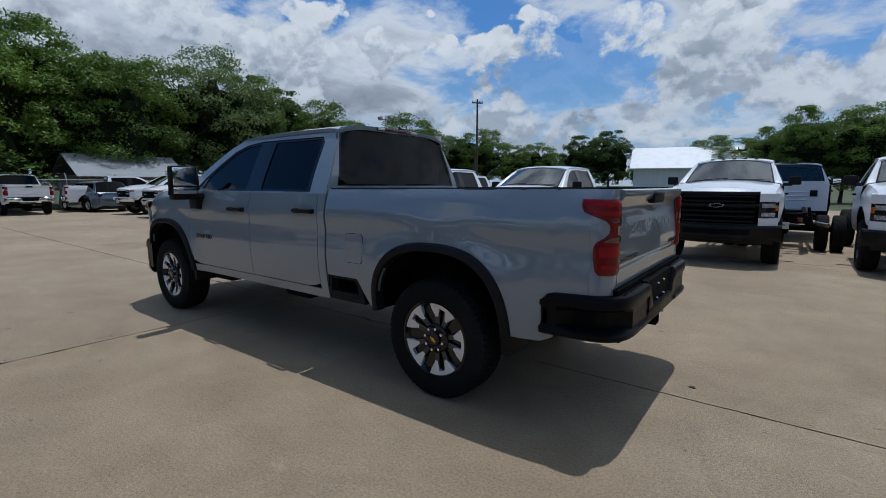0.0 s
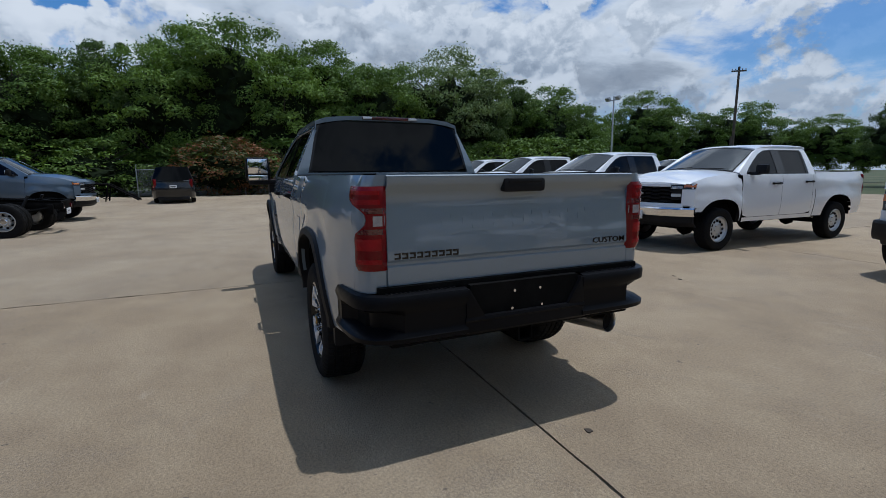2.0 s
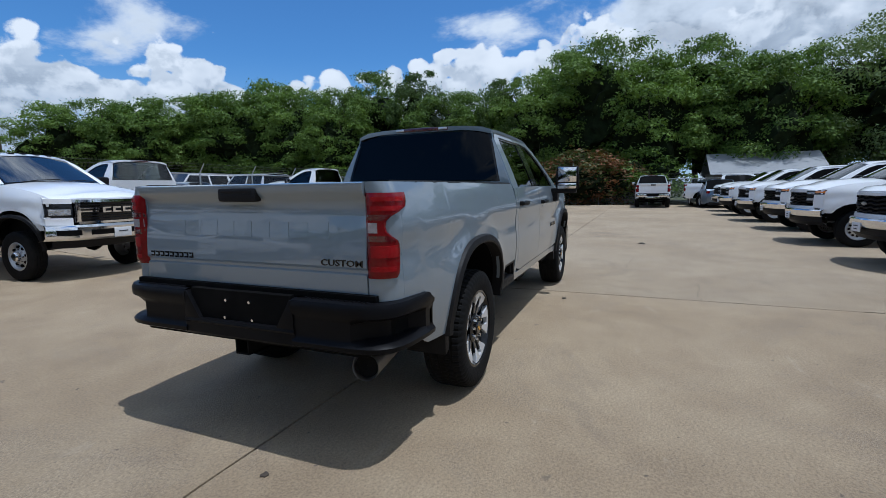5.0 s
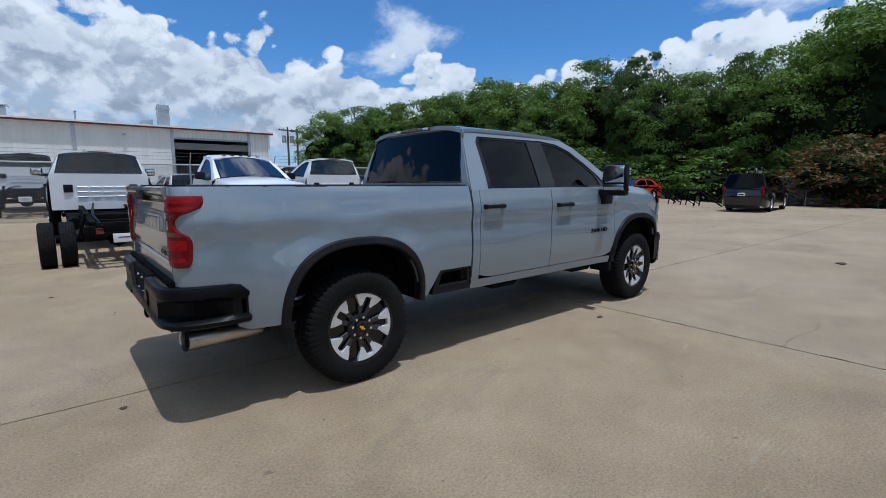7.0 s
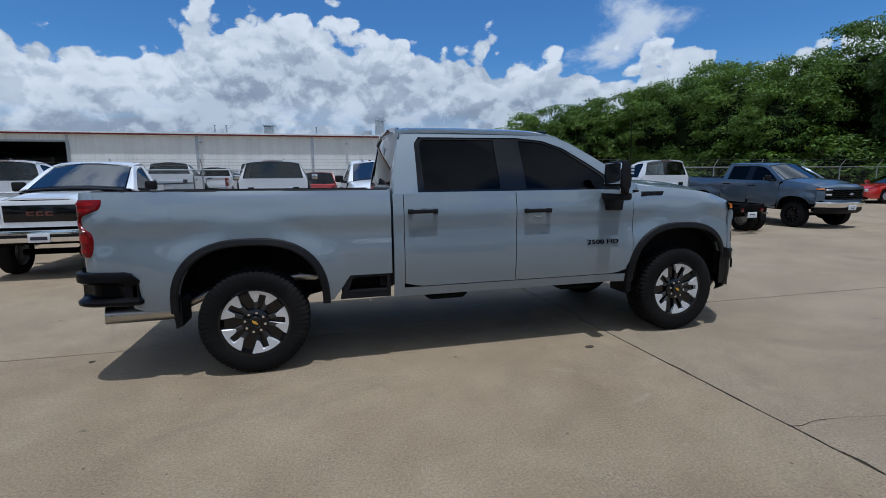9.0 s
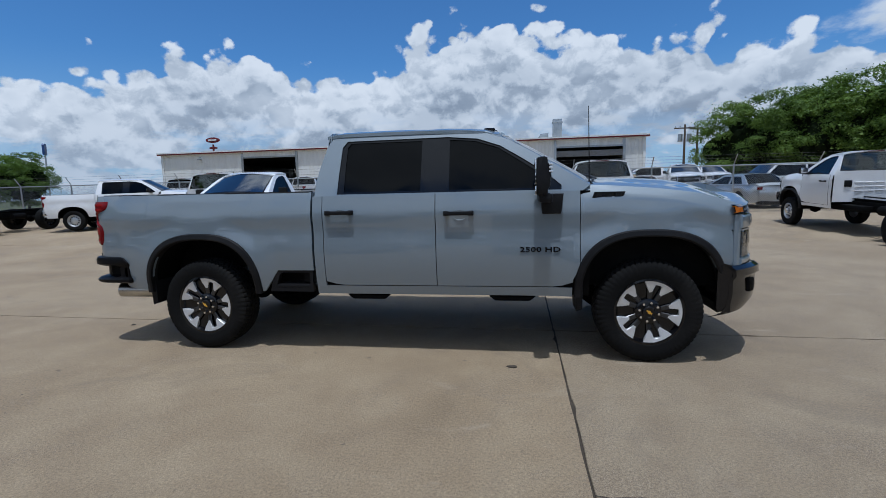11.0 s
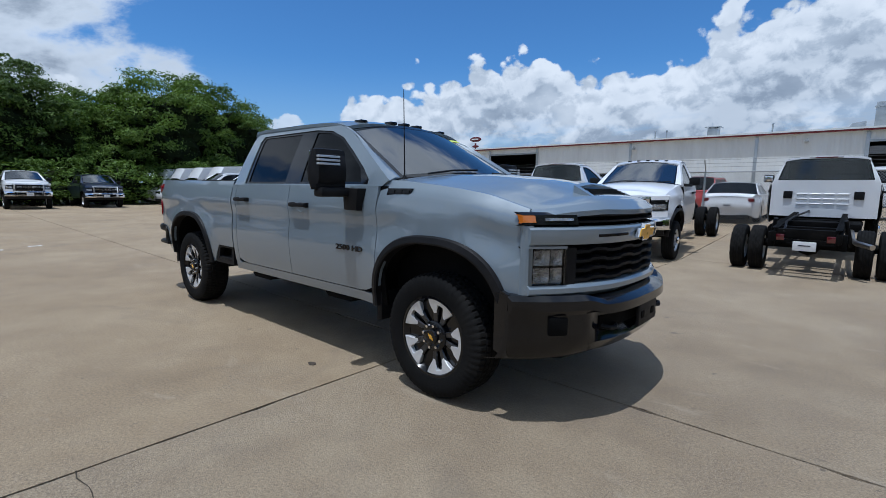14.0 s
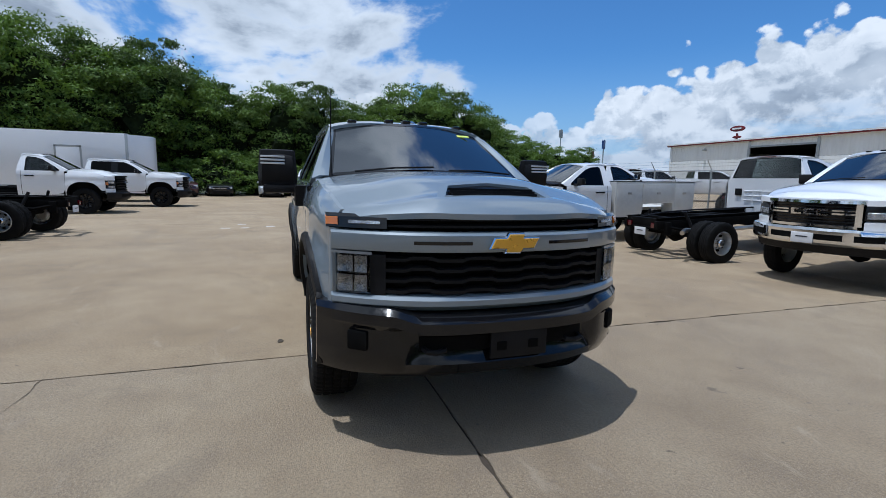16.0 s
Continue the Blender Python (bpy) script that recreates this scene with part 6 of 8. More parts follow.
def bumper_skin(s, xb, sgn):
    """One half of the rear bumper: round the corner, with a pocket for the foot and a step lip below."""
    plan = [(xb, 0.385), (xb, 0.50), (xb, 0.62), (xb, 0.74), (xb + 0.012, 0.83), (xb + 0.035, 0.885), (xb + 0.075, 0.930), (xb + 0.125, 0.955), (xb + 0.19, 0.970), (s.xr + 0.14, 0.980), (s.xr + 0.22, 0.984), (s.xr + 0.262, 0.985), (s.xr + 0.30, 0.985), (s.xr + 0.312, 0.960)]
    prof = [(-0.10, 0.632), (-0.010, 0.632), (0.014, 0.645), (0.016, 0.668), (0.004, 0.686), (0.0, 0.70), (0.0, 0.735), (0.0, 0.785), (0.002, 0.806), (0.012, 0.822), (0.013, 0.868), (0.004, 0.888), (-0.02, 0.895), (-0.10, 0.895)]
    rows = []
    for k, (x, y) in enumerate(plan):
        (x0, y0), (x1, y1) = plan[max(0, k - 1)], plan[min(len(plan) - 1, k + 1)]
        d = math.hypot(x1 - x0, y1 - y0)
        nx, ny = -(y1 - y0) / d, (x1 - x0) / d
        pocket = 0.085 if 4 <= k <= 8 else 0.075 if k == 9 else 0.0
        row = []
        for i, (out, z) in enumerate(prof):
            o = out - (pocket if 5 <= i <= 7 else pocket * 0.15 if i in (4, 8) else 0.0)
            if k >= len(plan) - 3:  # the front end is cut off aslant at the top
                z = min(z, lerp(0.882, 0.80, (k - len(plan) + 3) / 2))
            if k <= 1:  # slopes down towards the plate
                z = z if z < 0.70 else lerp(0.70, z, 1.0)
            row.append((x + nx * o, sgn * (y + ny * o), z))
        rows.append(row)
    return sheet(rows, 0.012, (1, 0, 0))


def build_bed(s, root, main=False):
    body = s.paint
    lo = lambda x: max(arch_z(s, s.xa, x), s.low + (0.20 * smoothstep(s.xc - 0.47, s.xc - 0.42, x) + 0.29 * smoothstep(s.xr + 0.27, s.xr + 0.22, x) if main else 0.0))  # noqa: E731
    top = lambda x: s.zbed - 0.004 * (x - s.xr)  # noqa: E731
    xs0 = tail_plan(s, 0.20)[0] + 0.001
    both("bed_side", lambda: panel(s, xs0, s.xc - 0.020, lo, top, rows=18, step=0.07, centres=(s.xa,), roll=0.018), body, root)

    def corner():
        rows = []
        for k in range(13):
            d = 0.20 * k / 12
            x, y = tail_plan(s, d)
            row = []
            for i in range(13):
                z = lerp(0.86 if main else s.low + 0.06, s.zbed, i / 12)
                blend = smoothstep(0.10, 0.20, d)
                yy = lerp(y, side_y(s, x, z), blend) - (0.018 if i == 12 else 0)
                row.append((x, -yy, z))
            rows.append(row)
        return sheet(rows, 0.02, (0.6, 0.6, 0))

    both("bed_corner", corner, body, root)
    xr = s.xr - 0.065
    prof = [(0.02, 0.92), (0.0, 0.925), (0.0, 1.022), (0.012, 1.030), (0.010, 1.046), (-0.003, 1.060), (0.001, 1.13), (0.009, 1.22), (0.020, 1.31), (0.030, 1.375), (0.020, 1.405), (-0.012, 1.432), (-0.022, 1.455), (-0.022, s.zbed - 0.006), (0.0, s.zbed), (0.06, s.zbed)]
    tg = part("tailgate", sheet([[(xr + dx, y, z) for dx, z in prof] for y in [-0.797 + 1.594 * k / 24 for k in range(25)]], 0.03, (1, 0, 0)), body, root, "tailgate" if not main else "grey tailgate with raised badges")
    part("tailgate_handle", join(block(xr - 0.035, xr + 0.02, -0.137, 0.137, 1.392, 1.470, 0.020), block(xr - 0.040, xr - 0.02, -0.11, 0.11, 1.44, 1.466, 0.008)), TRIM, tg, "black tailgate handle")
    # bed inside and rails
    part("bed_floor", block(s.xr, s.xc - 0.05, -0.90, 0.90, 1.10, 1.13), TRIM, root)
    both("bed_wall", lambda: block(s.xr, s.xc - 0.05, -0.905, -0.86, 1.125, s.zbed - 0.03), body, root)
    part("bed_front", block(s.xc - 0.075, s.xc - 0.04, -0.92, 0.92, 0.62, s.zbed - 0.01, 0.01), body, root)
    both("bed_rail", lambda: sheet([[(x, -(side_y(s, x, top(x)) - 0.016), top(x) - 0.004), (x, -(side_y(s, x, top(x)) - 0.022), top(x) + 0.008), (x, -(side_y(s, x, top(x)) - 0.09), top(x) + 0.008), (x, -(side_y(s, x, top(x)) - 0.095), top(x) - 0.03)] for x in columns(s.xr + 0.03, s.xc - 0.04, 0.2)]), TRIM, root, "black rail cap")
    # tail lamps
    width = ((1.010, 0.150), (1.03, 0.170), (1.15, 0.185), (1.20, 0.165), (1.235, 0.110), (1.29, 0.100), (1.32, 0.130), (1.36, 0.235), (1.41, 0.255), (1.435, 0.250))

    def lamp_skin(z0, z1, d0, off, frac=1.0, d1=None):
        rows = []
        for i in range(19):
            z = lerp(z0, z1, i / 18)
            w = line(width, z) * frac if d1 is None else d1
            row = []
            for k in range(11):
                d = lerp(d0, w, k / 10)
                x, y = tail_plan(s, d)
                x2, y2 = tail_plan(s, d + 0.02)
                nx, ny = (y2 - y), -(x2 - x)
                ln = math.hypot(nx, ny)
                yy = lerp(y, side_y(s, x, z), smoothstep(0.10, 0.20, d)) if d < 0.2 else side_y(s, x, z)
                rim = min(1.0, min(k, 10 - k) / 1.0) * min(1.0, min(i, 18 - i) / 1.0)
                row.append((x - abs(nx / ln) * off * (0.3 + 0.7 * rim) * (1 if d < 0.2 else 0.0), -(yy + off * (0.3 + 0.7 * rim) * (smoothstep(0.02, 0.12, d))), z))
            rows.append(row)
        return sheet(rows, 0.03, (0.6, 0.6, 0))

    for flipped in (False, True):
        fix = mirrored if flipped else (lambda b: b)
        lamp = part("tail_lamp", fix(lamp_skin(1.010, 1.435, 0.004, 0.016)), REDLENS, root, "red tail lamp with a clear reversing lamp")
        part("reversing_lamp", fix(lamp_skin(1.236, 1.292, 0.012, 0.019, d1=0.066)), REVERSE, lamp, "clear reversing lamp")
        part("lamp_bezel", fix(lamp_skin(1.195, 1.226, 0.006, 0.018, 0.9)), REDDARK, lamp)
        for z0, z1, share in ((1.045, 1.072, 0.86), (1.112, 1.178, 0.90), (1.345, 1.372, 0.88), (1.392, 1.416, 0.92)):
            part("lamp_segment", fix(lamp_skin(z0, z1, 0.012, 0.0185, share)), REDGLOW, lamp)
        part("lamp_bezel", fix(lamp_skin(1.300, 1.330, 0.006, 0.018, 0.9)), REDDARK, lamp)
    # rear bumper
    col = BUMPER if main else CHROME
    xb = xr - 0.085
    part("bumper_filler", block(xr - 0.03, xr + 0.08, -0.86, 0.86, 0.80, 0.925), FRAMEB, root)
    for sgn in (-1, 1) if main else ():
        b = part("rear_bumper", bumper_skin(s, xb, sgn), col, root, "black rear bumper with corner steps")
        part("step_recess", slab([(xb + 0.075, sgn * 0.66), (xb + 0.10, sgn * 0.82), (xb + 0.19, sgn * 0.895), (s.xr + 0.27, sgn * 0.925), (s.xr + 0.30, sgn * 0.965), (s.xr + 0.30, sgn * 0.80), (xr + 0.04, sgn * 0.62)], "z", 0.645, 0.80), FRAMEB, b)
        part("step_rib", slab([(xb + 0.05, sgn * 0.74), (xb + 0.07, sgn * 0.84), (xb + 0.15, sgn * 0.905), (s.xr + 0.22, sgn * 0.925), (s.xr + 0.22, sgn * 0.90), (xb + 0.16, sgn * 0.87), (xb + 0.10, sgn * 0.80)], "z", 0.672, 0.688, 0.004, 1), col, b)
        for k in range(16):
            y = 0.44 + 0.025 * k
            part("tread_rib", block(xb + 0.025, xr - 0.035, sgn * y, sgn * (y + 0.012), 0.890, 0.899, 0.002, 1), col, b)
    for sgn in (-1, 1) if not main else ():
        plan = [(xr + 0.03, 0.36), (xb + 0.01, 0.40), (xb, 0.46), (xb, 0.76), (xb + 0.02, 0.85), (xb + 0.07, 0.915), (xb + 0.16, 0.950), (s.xr + 0.20, 0.965), (s.xr + 0.20, 0.90), (xr + 0.03, 0.86)]
        b = part("rear_bumper", slab([(x, sgn * y) for x, y in plan], "z", 0.70, 0.888, 0.018, 3), col, root, "rear bumper")
    cb = part("bumper_centre", slab([(xb - 0.002, 0.632), (xb - 0.010, 0.645), (xb - 0.006, 0.70), (xb - 0.014, 0.712), (xb - 0.010, 0.728), (xb + 0.03, 0.732), (xr + 0.02, 0.725), (xr + 0.02, 0.62)], "y", -0.40, 0.40, 0.008), col, root)
    for sgn in (-1, 1):
        part("bumper_cheek", slab([(sgn * 0.27, 0.715), (sgn * 0.395, 0.715), (sgn * 0.395, 0.884), (sgn * 0.372, 0.884)], "x", xb - 0.010, xr, 0.008), col, cb)
    part("plate_recess", block(xr - 0.07, xr + 0.02, -0.36, 0.36, 0.70, 0.90), FRAMEB, root)
    for y, z in ((-0.085, 0.845), (0.085, 0.845), (-0.10, 0.745), (0.10, 0.745)) if main else ():
        part("plate_bolt", moved(lathe([(0.001, -0.008), (0.008, -0.008), (0.010, 0.004)], 8, "x"), Matrix.Translation((xr - 0.072, y, z))), CHROME, root)
    part("hitch_receiver", join(block(xb + 0.02, xr + 0.25, -0.048, 0.048, 0.535, 0.545), block(xb + 0.02, xr + 0.25, -0.048, 0.048, 0.622, 0.632), block(xb + 0.02, xr + 0.25, -0.048, -0.038, 0.535, 0.632), block(xb + 0.02, xr + 0.25, 0.038, 0.048, 0.535, 0.632), block(xr + 0.05, xr + 0.12, -0.45, 0.45, 0.57, 0.65, 0.01)), FRAMEB, root, "hitch receiver")
    part("rear_valance", block(xb + 0.05, xr + 0.08, -0.80, 0.80, 0.60, 0.66, 0.01), FRAMEB, root)


def place_frame(s, root):
    """A bare chassis behind the cab."""
    end = s.xa - 0.95
    for y in (-0.43, 0.43):
        part("chassis_rail", join(block(end, s.xc + 0.1, y - 0.045, y + 0.045, 0.80, 0.815), block(end, s.xc + 0.1, y - 0.045, y + 0.045, 0.62, 0.635), block(end, s.xc + 0.1, y * 0.985 - 0.006, y * 0.985 + 0.006, 0.62, 0.815)), FRAMEB, root)
        part("spring_hanger", block(s.xa - 0.80, s.xa - 0.66, y * 1.15 - 0.05, y * 1.15 + 0.05, 0.45, 0.72, 0.02), FRAMEB, root)
        part("bump_stop", block(s.xa - 0.08, s.xa + 0.08, y - 0.06, y + 0.06, 0.55, 0.64, 0.02), RUBBER, root)
    for x in (end + 0.06, s.xa - 0.45, s.xa + 0.55, s.xa + 1.1):
        part("cross_member", block(x - 0.05, x + 0.05, -0.43, 0.43, 0.63, 0.80, 0.015), FRAMEB, root)
    part("rear_axle", join(tube([(s.xa, -0.95, s.R), (s.xa, 0.95, s.R)], 0.075, 12), moved(lathe([(0.001, -0.20), (0.15, -0.13), (0.20, 0.0), (0.15, 0.13), (0.001, 0.20)], 18), Matrix.Translation((s.xa, 0, s.R)))), FRAMEB, root)
    part("drive_shaft", tube([(s.xa, 0, s.R + 0.02), (2.2, 0, 0.60)], 0.05, 10), FRAMEB, root)
    part("fuel_tank", block(s.xa + 0.62, s.xa + 1.25, -0.38, 0.38, 0.46, 0.78, 0.05), FRAMEB, root)
    part("exhaust_pipe", tube([(2.0, -0.55, 0.52), (s.xa + 0.5, -0.60, 0.50), (s.xa - 0.45, -0.66, 0.56), (s.xa - 0.72, -0.86, 0.54)], 0.045, 10), STEEL, root, "bright exhaust pipe")
    for y in (-0.36, 0.36):
        part("tail_lamp", block(end - 0.03, end + 0.02, y - 0.075, y + 0.075, 0.60, 0.71, 0.012), REDDARK, root, "red chassis tail lamp")
    part("lamp_bracket", block(end - 0.005, end + 0.01, -0.46, 0.46, 0.57, 0.63, 0.004), FRAMEB, root)
    pl = part("dealer_plate", block(end - 0.045, end - 0.03, -0.16, 0.16, 0.44, 0.60, 0.006), PLATEW, root, "white dealer plate with unreadable script")
    part("plate_mark", block(end - 0.049, end - 0.044, -0.085, 0.085, 0.522, 0.542), INK, pl, smooth=False)
    part("air_tank", tube([(s.xa + 0.75, 0.62, 0.60), (s.xa + 1.25, 0.62, 0.60)], 0.12, 14), FRAMEB, root)
    part("wiring_loom", tube([(s.xc, 0.2, 0.85), (s.xa + 0.8, 0.32, 0.86), (s.xa, 0.36, 0.84), (end, 0.30, 0.75)], 0.02, 6), TRIM, root)


def pickup(s, name, label, group, at=(0, 0), turn=0.0, lift=0.0):
    """A pickup with its front axle's middle over `at`, its nose towards `turn` degrees from +x."""
    root = thing(name, label, "pickup truck", group)
    build_cab(s, root)
    build_nose(s, root)
    build_wheels(s, root)
    build_mirrors(s, root)
    build_handles(s, root)
    if s.bed == "box":
        build_bed(s, root)
    elif s.bed == "frame":
        place_frame(s, root)
    if s.front == "chrome" and s.wheel == "dual":
        build_flares(s, root, (XF,), False)
    if s.lights:
        for y in (-0.42, -0.21, 0.0, 0.21, 0.42):
            part("clearance_lamp", block(2.66, 2.76, y - 0.035, y + 0.035, 2.035 - 0.05 * abs(y), 2.062 - 0.05 * abs(y), 0.012), GLOSSB if s.front == "md" else TRIM, root)
    if s.bed == "box":
        part("roof_antenna", slab([(1.62, 2.04), (1.78, 2.04), (1.66, 2.09), (1.63, 2.09)], "y", -0.02, 0.02, 0.008), TRIM, root)
    if lift:
        for c in root.children:
            if not c.name.startswith("wheel") or c.name.startswith("wheel_liner"):
                c.location.z += lift
    return put_truck(root, at, turn)


def put_truck(root, at, turn):
    root.matrix_basis = settled(*at, turn, 4.0) @ Matrix.Translation((-XF, 0, 0))
    return root

# ---- the grey pickup that the camera walks round ----
def main_truck():
    s = Spec(paint=GREY, wheel="alloy", tow=True, front="hd", over=1.12, fine=2)
    root = thing("pickup_truck", "slate grey crew-cab heavy-duty pickup parked on the concrete", "pickup truck")
    build_cab(s, root)
    build_nose(s, root)
    build_wheels(s, root)
    build_flares(s, root)
    build_mirrors(s, root)
    build_handles(s, root)
    build_bed(s, root, main=True)
    # the step cut into the bed's front lower corner
    for sgn in (-1, 1):
        rim = [(0.685, s.low), (0.735, 0.755), (0.80, 0.780), (s.xc - 0.035, 0.780), (s.xc - 0.035, s.low)]
        inner = [(0.745, s.low + 0.035), (0.785, 0.735), (0.82, 0.748), (s.xc - 0.065, 0.748), (s.xc - 0.065, s.low + 0.035)]
        y = side_y(s, 0.9, 0.68)
        step = part("bed_step", holed(rim, [inner], lambda x, z, q=sgn: Vector((x, q * (y + 0.006), z)), 0.05, (0, -sgn, 0)), TRIM, root, "black step cut into the bed side")
        part("step_recess", block(0.70, s.xc - 0.05, sgn * (y - 0.16), sgn * (y - 0.12), s.low, 0.78), FRAMEB, step)
        part("step_tread", block(0.74, s.xc - 0.05, sgn * (y - 0.13), sgn * (y + 0.004), s.low + 0.03, s.low + 0.07, 0.010), TRIM, step)
    # fuel door on the left
    pts = [(0.70, 0.92), (0.72, 0.90), (0.87, 0.90), (0.89, 0.92), (0.89, 1.11), (0.87, 1.13), (0.72, 1.13), (0.70, 1.11)]
    on = lambda x, z: Vector((x, side_y(s, x, z) + 0.004, z))  # noqa: E731
    part("fuel_door_gap", patch([(lerp(0.795, x, 1.04), lerp(1.015, z, 1.03)) for x, z in pts], lambda x, z: on(x, z) - Vector((0, 0.0025, 0)), 0.004, (0, -1, 0)), FRAMEB, root)
    part("fuel_door", patch(pts, on, 0.006, (0, -1, 0)), GREY, root, "fuel filler door")
    # added plate, stops sunlight falling through the gap between cab and bed
    part("gap_light_block", block(1.02, 1.26, -0.965, 0.965, 0.66, 0.80), FRAMEB, root)
    # badges
    for sgn in (-1, 1):
        y = side_y(s, 3.15, 0.955) + 0.004
        m = Matrix.Translation((3.155, sgn * y, 0.955)) @ (Matrix.Rotation(math.pi / 2, 4, "X") if sgn < 0 else Matrix.Rotation(math.pi, 4, "Z") @ Matrix.Rotation(math.pi / 2, 4, "X"))
        lettering("2500 HD", 0.060, 0.004, GLOSSB, root, m, "door_badge", "black raised door badge", 1.50)
        yz = side_y(s, 3.69, 1.40) - 0.015
        bars = [slab([(3.57, 1.375), (3.81, 1.375), (3.83, 1.425), (3.59, 1.425)], "y", sgn * (yz - 0.03), sgn * (yz + 0.014))]
        part("fender_badge", join(*bars), GLOSSB, root, "black fender badge", smooth=False)
        marks = [slab([(x, 1.385), (x + 0.055, 1.385), (x + 0.065, 1.415), (x + 0.01, 1.415)], "y", sgn * (yz + 0.012), sgn * (yz + 0.018)) for x in (3.595, 3.67, 3.745)]
        part("badge_marks", join(*marks), LAMPDARK, root, smooth=False)
    xr = s.xr - 0.065
    word_bars(root, GLOSSB, 0.395, 0.765, 1.062, 1.094, xr - 0.001, 9, name="tailgate_badge")
    m = Matrix.Translation((xr - 0.002, -0.65, 1.078)) @ Matrix.Rotation(-math.pi / 2, 4, "Z") @ Matrix.Rotation(math.pi / 2, 4, "X")
    lettering("CUSTOM", 0.047, 0.004, GLOSSB, root, m, "tailgate_badge", "black raised trim badge", 1.35)
    word_bars(root, GREY, -0.58, 0.58, 1.20, 1.285, xr + 0.0072, 9, name="tailgate_relief", d=0.0018, lean=0.108)
    # exhaust
    out = lathe([(0.068, 0.0), (0.073, -0.01), (0.073, 0.50), (0.060, 0.52), (0.064, 0.02), (0.067, 0.0)], 28, "x")
    part("exhaust_tip", moved(out, Matrix.Translation((-1.13, -0.735, 0.515)) @ Matrix.Rotation(radians(13), 4, "Z") @ Matrix.Rotation(radians(3), 4, "Y")), STEEL, root, "round bright exhaust tip")
    part("exhaust_inside", moved(lathe([(0.001, 0.03), (0.064, 0.02)], 20, "x"), Matrix.Translation((-1.13, -0.735, 0.515)) @ Matrix.Rotation(radians(13), 4, "Z")), FRAMEB, root)
    part("exhaust_pipe", tube([(-0.62, -0.62, 0.53), (-0.40, -0.60, 0.62), (0.35, -0.58, 0.72), (1.2, -0.45, 0.58)], 0.045, 12), STEEL, root)
    for x in (1.62, 2.92):
        both("step_bracket", lambda: slab([(x - 0.20, 0.535), (x + 0.20, 0.535), (x + 0.15, 0.495), (x - 0.15, 0.495)], "y", -0.93, -0.70, 0.01), FRAMEB, root)
    # roof lamps, aerials, stickers
    for y in (-0.52, -0.17, 0.0, 0.17, 0.52):
        part("clearance_lamp", moved(block(-0.055, 0.045, -0.040, 0.040, 0.0, 0.030, 0.013), Matrix.Translation((2.70 + 0.03 * (1 - y * y), y, 2.022 - 0.09 * y * y))), GLOSSB, root, "black roof clearance lamp")
    part("roof_antenna", slab([(2.30, 2.035), (2.55, 2.035), (2.36, 2.10), (2.32, 2.10)], "y", 0.13, 0.18, 0.012), GLOSSB, root, "black shark-fin aerial")
    aerial = part("aerial", tube([(3.572, -0.80, 1.51), (3.566, -0.80, 1.80), (3.558, -0.80, 2.14)], [0.006, 0.004, 0.003], 6), TRIM, root, "thin black aerial on the fender")
    part("aerial_base", moved(lathe([(0.001, 0.03), (0.012, 0.03), (0.024, 0.0)], 12, "z"), Matrix.Translation((3.572, -0.80, 1.49))), TRIM, aerial)
    part("windscreen_sticker", moved(block(-0.06, 0.06, -0.002, 0.002, -0.02, 0.02), Matrix.Translation((2.93, 0.52, 1.915)) @ Matrix.Rotation(radians(90), 4, "Z") @ Matrix.Rotation(radians(-62), 4, "X")), LIME, root, "yellow-green sticker", smooth=False)
    return put_truck(root, (XF, 0), 0)


main_truck()

# ---- the other pickups ----
LD = dict(wb=3.745, R=0.405, tw=0.265, arch=1.0, over=1.0, front="ld")


def again(src, x, y, turn, label=""):
    ob = copy_thing(src, settled(x, y, turn, 4.0) @ Matrix.Translation((-XF, 0, 0)))
    return tagged(ob, label=label)


ld = pickup(Spec(fine=1, **LD), "pickup_truck", "white crew-cab pickup with chrome bumper, parked in a row", "row of white pickups", (3.45, -6.8), 90, -0.03)
far = pickup(Spec(**LD), "pickup_truck", "white crew-cab pickup showing its tailgate", "", (33.0, -2.9), 0, -0.03)
for k in range(1, 7):
    again(ld if k < 4 else far, 3.45 + 3.65 * k, -6.75 + 0.1 * (k % 3), 90 + (k % 2), "white crew-cab pickup with chrome bumper, parked in a row")
again(far, 29.8, -9.6, -100, "white pickup parked across under the trees")
again(far, -15.6, 21.5, 90, "white pickup in the fenced yard")
again(far, -11.6, 28.5, 90, "white pickup in the fenced yard")
again(far, -5.5, 28.2, 92, "white pickup in the fenced yard")
again(far, 5.0, 21.8, 178, "white pickup in the fenced yard")
again(far, 9.6, 29.0, 172, "white pickup in the fenced yard")
again(far, 24.5, 30.0, 178, "white pickup in the fenced yard")
again(ld, -11.6, 13.6, 22, "white crew-cab pickup parked behind a bare chassis")
again(far, -15.5, 27.0, 60, "white pickup in the fenced yard")
again(far, 8.5, -15.5, 90, "white pickup in the second row")
again(far, 12.2, -15.6, 90, "white pickup in the second row")
md = pickup(Spec(fine=1, wb=4.5, R=0.46, cab="regular", bed="frame", front="md", glass=CLEARG, wheel="black", lights=True), "chassis_truck", "white medium-duty chassis cab with a large black grille", "medium-duty trucks", (-0.80, -7.65), 90, 0.07)
again(md, -3.95, -7.8, 90)
again(md, -14.0, -7.8, 90)
mdc = pickup(Spec(wb=4.9, R=0.46, cab="crew", bed="frame", front="md", wheel="black", lights=True), "chassis_truck", "white medium-duty crew cab with a large black grille", "medium-duty trucks", (-18.4, -6.3), 90, 0.07)
again(mdc, -18.2, 7.6, -90)
again(mdc, -21.9, 7.6, -90)
